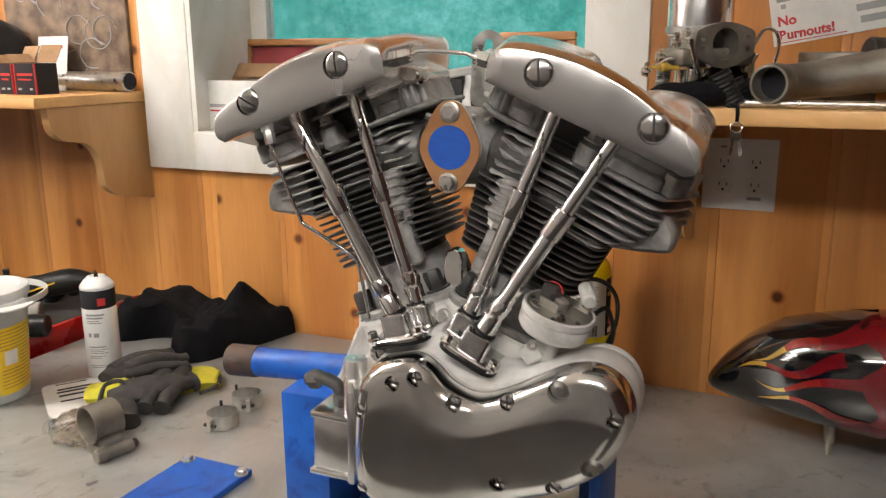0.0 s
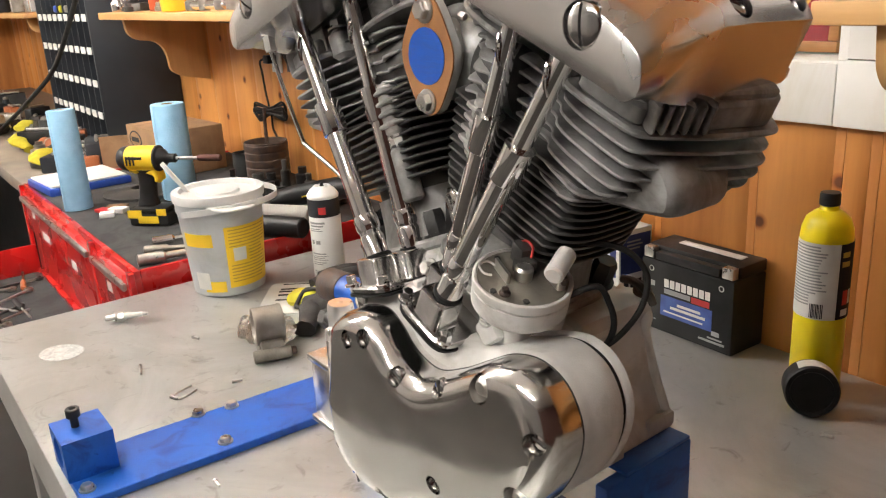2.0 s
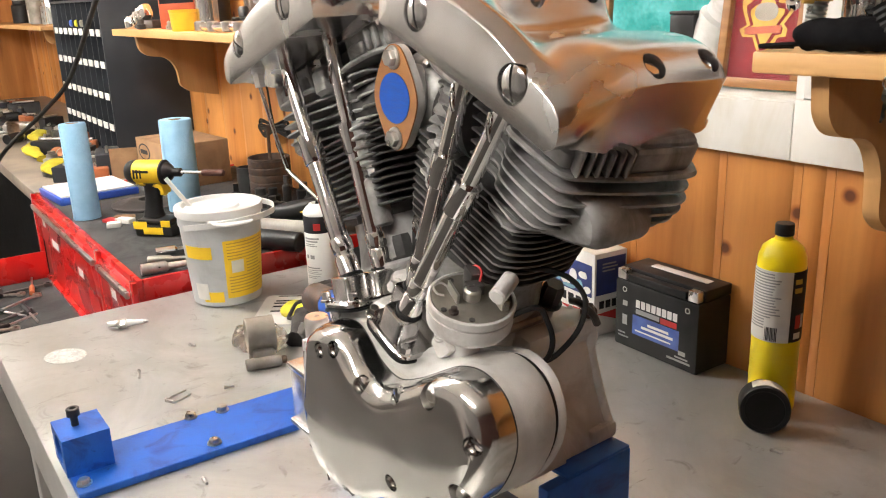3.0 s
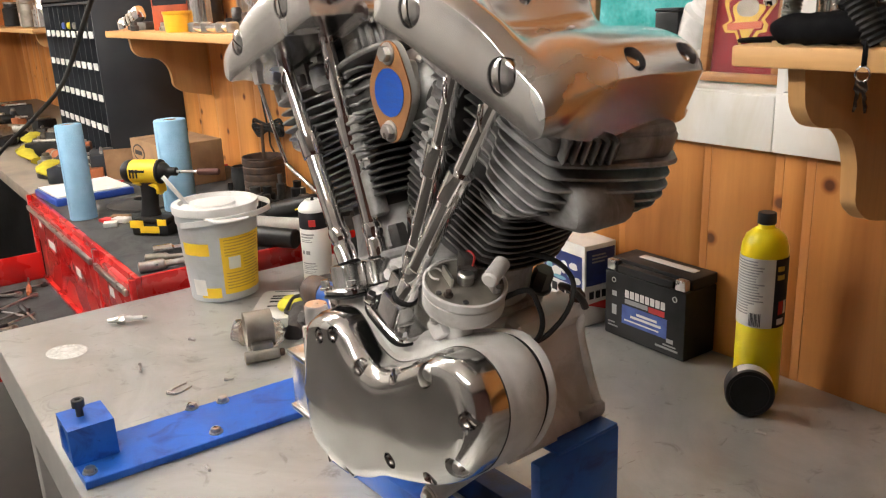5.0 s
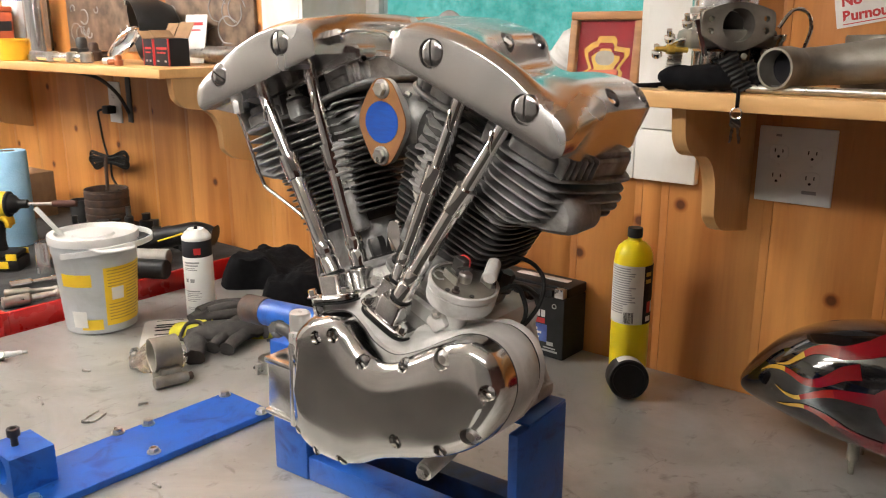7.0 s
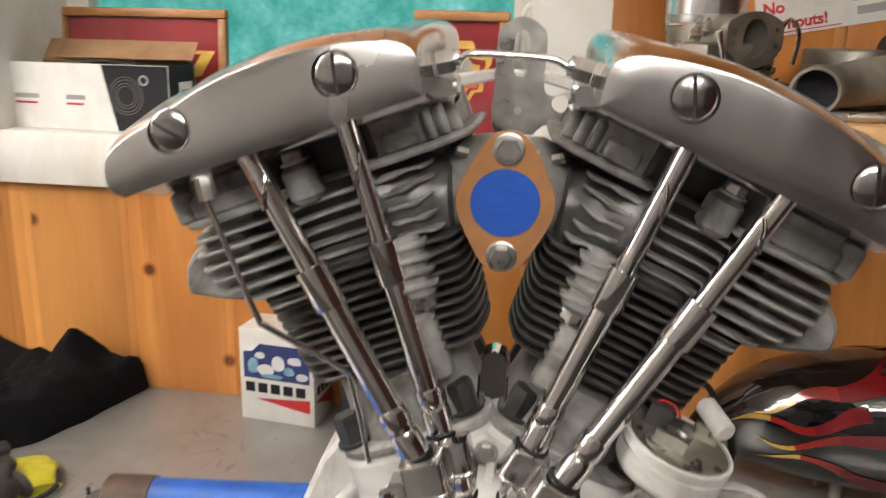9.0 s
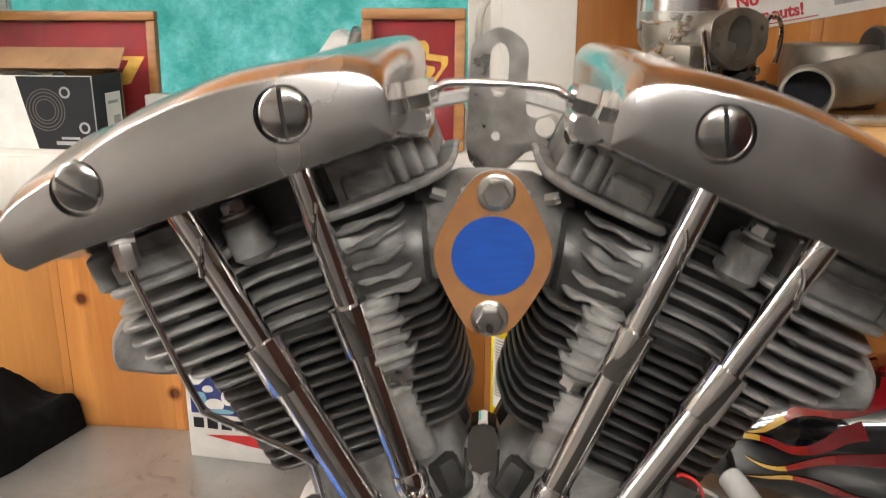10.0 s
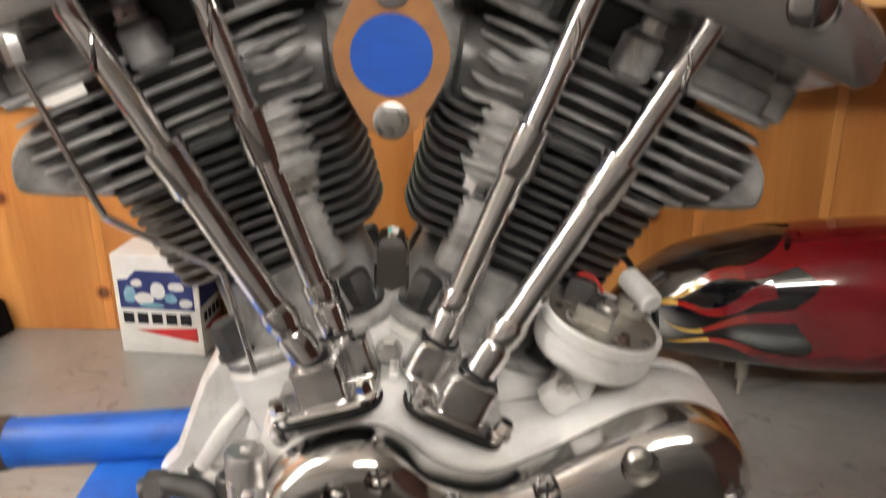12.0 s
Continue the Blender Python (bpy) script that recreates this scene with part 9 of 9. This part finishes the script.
for x_, y_, h_, r_, m_ in ((-3.05, 0.62, 0.07, 0.05, "darksteel"), (-3.25, 0.60, 0.16, 0.045, "dirty"), (-3.42, 0.62, 0.09, 0.06, "paper"), (-3.62, 0.58, 0.13, 0.05, "chrome"), (-3.15, 0.70, 0.24, 0.03, "black")):
    k_ = thing("shelf_jar", "jar of parts on top of the organiser", "jar", (x_, y_, OZ1 + 0.0125), 0, group="organiser jars")
    part("body", lathe(nbm(), [(r_ * 0.9, 0), (r_, 0.004), (r_, h_ * 0.75), (r_ * 0.8, h_ * 0.82), (r_ * 0.8, h_), (0, h_)], n=24), M[m_], k_)
    part("lid", lathe(nbm(), [(r_ * 0.84, 0), (r_ * 0.84, 0.014), (0, 0.015)], (0, 0, h_ + 0.0003), n=24), M["dirty"], k_)

# ---- far bench with clutter ----
fbn = thing("far_workbench", "dark cluttered workbench farther along the wall", "workbench", (0, 0, FLOOR_Z))
part("top", box(nbm(), -6.2, -2.50, 0.025, 0.757, Z(-0.012), Z(0.0355), 0.004), M["oldbench"], fbn)
for x_ in (-6.1, -4.4, -2.62):
    part("leg", box(nbm(), x_ - 0.04, x_ + 0.04, 0.10, 0.18, 0, Z(-0.0125), 0.004), M["black"], fbn)
    part("leg", box(nbm(), x_ - 0.04, x_ + 0.04, 0.65, 0.73, 0, Z(-0.0125), 0.004), M["black"], fbn)
# added board, coloured as the shaded void beneath the bench top
part("front_board", box(nbm(), -6.1, -2.58, 0.070, 0.090, 0.02, Z(-0.02)), M["undershade"], fbn)
rg = random.Random(31)
for i in range(64):
    x_, y_ = rg.uniform(-5.6, -2.65), rg.uniform(0.09 if i % 4 == 0 else 0.16, 0.42)
    h_, r_ = rg.uniform(0.02, 0.09), rg.uniform(0.025, 0.075)
    m_ = rg.choice(["darksteel", "black", "dirty", "cabinet", "darksteel", "steel", "copper", "mat_grey"])
    k_ = thing("bench_clutter", "dark tool or part on the far bench", "engine part", (x_, y_, 0.0362), rg.uniform(0, 180), group="far bench clutter")
    if i % 3 == 0:
        part("body", box(nbm(), -r_ * 1.5, r_ * 1.5, -r_ * 0.7, r_ * 0.7, 0, h_, 0.006), M[m_], k_)
        part("handle", rod(nbm(), (-r_, 0, h_ + 0.006), (r_, 0, h_ + 0.006), 0.006, n=10), M["steel"], k_)
    elif i % 3 == 1:
        part("body", lathe(nbm(), [(r_ * 0.8, 0), (r_, 0.004), (r_, h_ * 0.6), (r_ * 0.6, h_ * 0.7), (r_ * 0.6, h_), (0, h_)], n=20), M[m_], k_)
        part("cap", rod(nbm(), (0, 0, h_ + 0.0003), (0, 0, h_ + 0.012), r_ * 0.4, n=14), M["dirty"], k_)
    else:
        part("body", rod(nbm(), (-r_ * 1.6, 0, r_ * 0.4), (r_ * 1.6, 0, r_ * 0.4), r_ * 0.38, n=16, edge=0.003), M[m_], k_)
        part("ring", lathe(nbm(), [(r_ * 0.36, -0.006), (r_ * 0.40, -0.006), (r_ * 0.40, 0.006), (r_ * 0.36, 0.006)], (0, 0, r_ * 0.4), (1, 0, 0), 16), M["steel"], k_)
for x_, y_, L in ((-3.3, 0.16, 0.16), (-2.78, 0.14, 0.13), (-3.7, 0.25, 0.15)):
    k_ = thing("yellow_rag", "crumpled yellow rag on the far bench", "rag", (x_, y_, 0.0362), 0, group="yellow rags")
    part("rag", blob(nbm(), [(-L, 0, 0.02), (-L * 0.3, 0.03, 0.045), (L * 0.4, -0.01, 0.04), (L, 0.02, 0.015)], [0.02, 0.042, 0.036, 0.014], flat=0.45), M["greencloth"], k_)
for i, (x_, y_, h_, r_, m_) in enumerate(((-4.35, 0.55, 0.22, 0.045, "chrome"), (-4.55, 0.58, 0.12, 0.06, "steel"), (-4.8, 0.55, 0.16, 0.05, "dirty"), (-5.0, 0.58, 0.10, 0.05, "paper"), (-5.2, 0.6, 0.2, 0.04, "dirty"), (-5.5, 0.58, 0.14, 0.06, "black"))):
    k_ = thing("shelf_jar", "container on the far shelf", "jar", (x_, y_, SW), 0, group="far shelf containers")
    part("body", lathe(nbm(), [(r_ * 0.9, 0), (r_, 0.004), (r_, h_ * 0.8), (r_ * 0.8, h_ * 0.85), (r_ * 0.8, h_), (0, h_)], n=24), M[m_], k_)
    part("lid", lathe(nbm(), [(r_ * 0.84, 0), (r_ * 0.84, 0.012), (0, 0.013)], (0, 0, h_ + 0.0003), n=24), M["dirty"], k_)
for x_, z_, a_ in ((-4.50, 0.22, 30), (-4.35, 0.16, 20)):
    k_ = thing("leaning_pipe", "dull pipe leaning against the wall on the far bench", "pipe", pose(x_, 0.60, 0.037, -18, a_, 0), group="leaning pipes")
    part("tube", lathe(nbm(), [(0.028, 0), (0.03, 0.0), (0.03, 0.42), (0.026, 0.42), (0.025, 0.01), (0, 0.01)], n=24), M["dirty"], k_)
    part("flange", lathe(nbm(), [(0.0305, 0.40), (0.036, 0.401), (0.036, 0.415), (0.0305, 0.416)], n=24), M["steel"], k_)

# ---- air hose hanging across ----
hs = thing("air_hose", "black air hose with a red sleeve and steel nozzle", "hose", (0, 0, 0))
part("hose", sweep(nbm(), [(-1.745, 0.20, 0.757), (-1.87, 0.20, 0.715), (-2.02, 0.20, 0.645), (-2.50, 0.20, 0.415), (-2.70, 0.12, 0.28), (-3.0, 0.0, 0.10), (-3.6, -0.05, -0.20), (-4.4, -0.1, -0.60), (-4.9, -0.1, -0.88)], 0.0078, 12), M["rubber"], hs)
part("sleeve", sweep(nbm(), [(-1.48, 0.20, 0.772), (-1.60, 0.20, 0.772), (-1.70, 0.20, 0.766), (-1.748, 0.20, 0.756)], 0.0100, 12), M["redink"], hs, "red sleeve")
part("nozzle", lathe(nbm(), [(0.012, 0), (0.013, 0.01), (0.010, 0.06), (0.010, 0.12), (0.006, 0.14), (0.005, 0.19), (0, 0.19)], (-1.478, 0.20, 0.772), (1, 0, -0.02), 14), M["steel"], hs)
part("strap", sweep(nbm(), [(-1.60, 0.20, 0.785), (-1.60, 0.21, 1.2), (-1.60, 0.20, CEIL_Z - 0.001)], 0.003, 6), M["rubber"], hs)
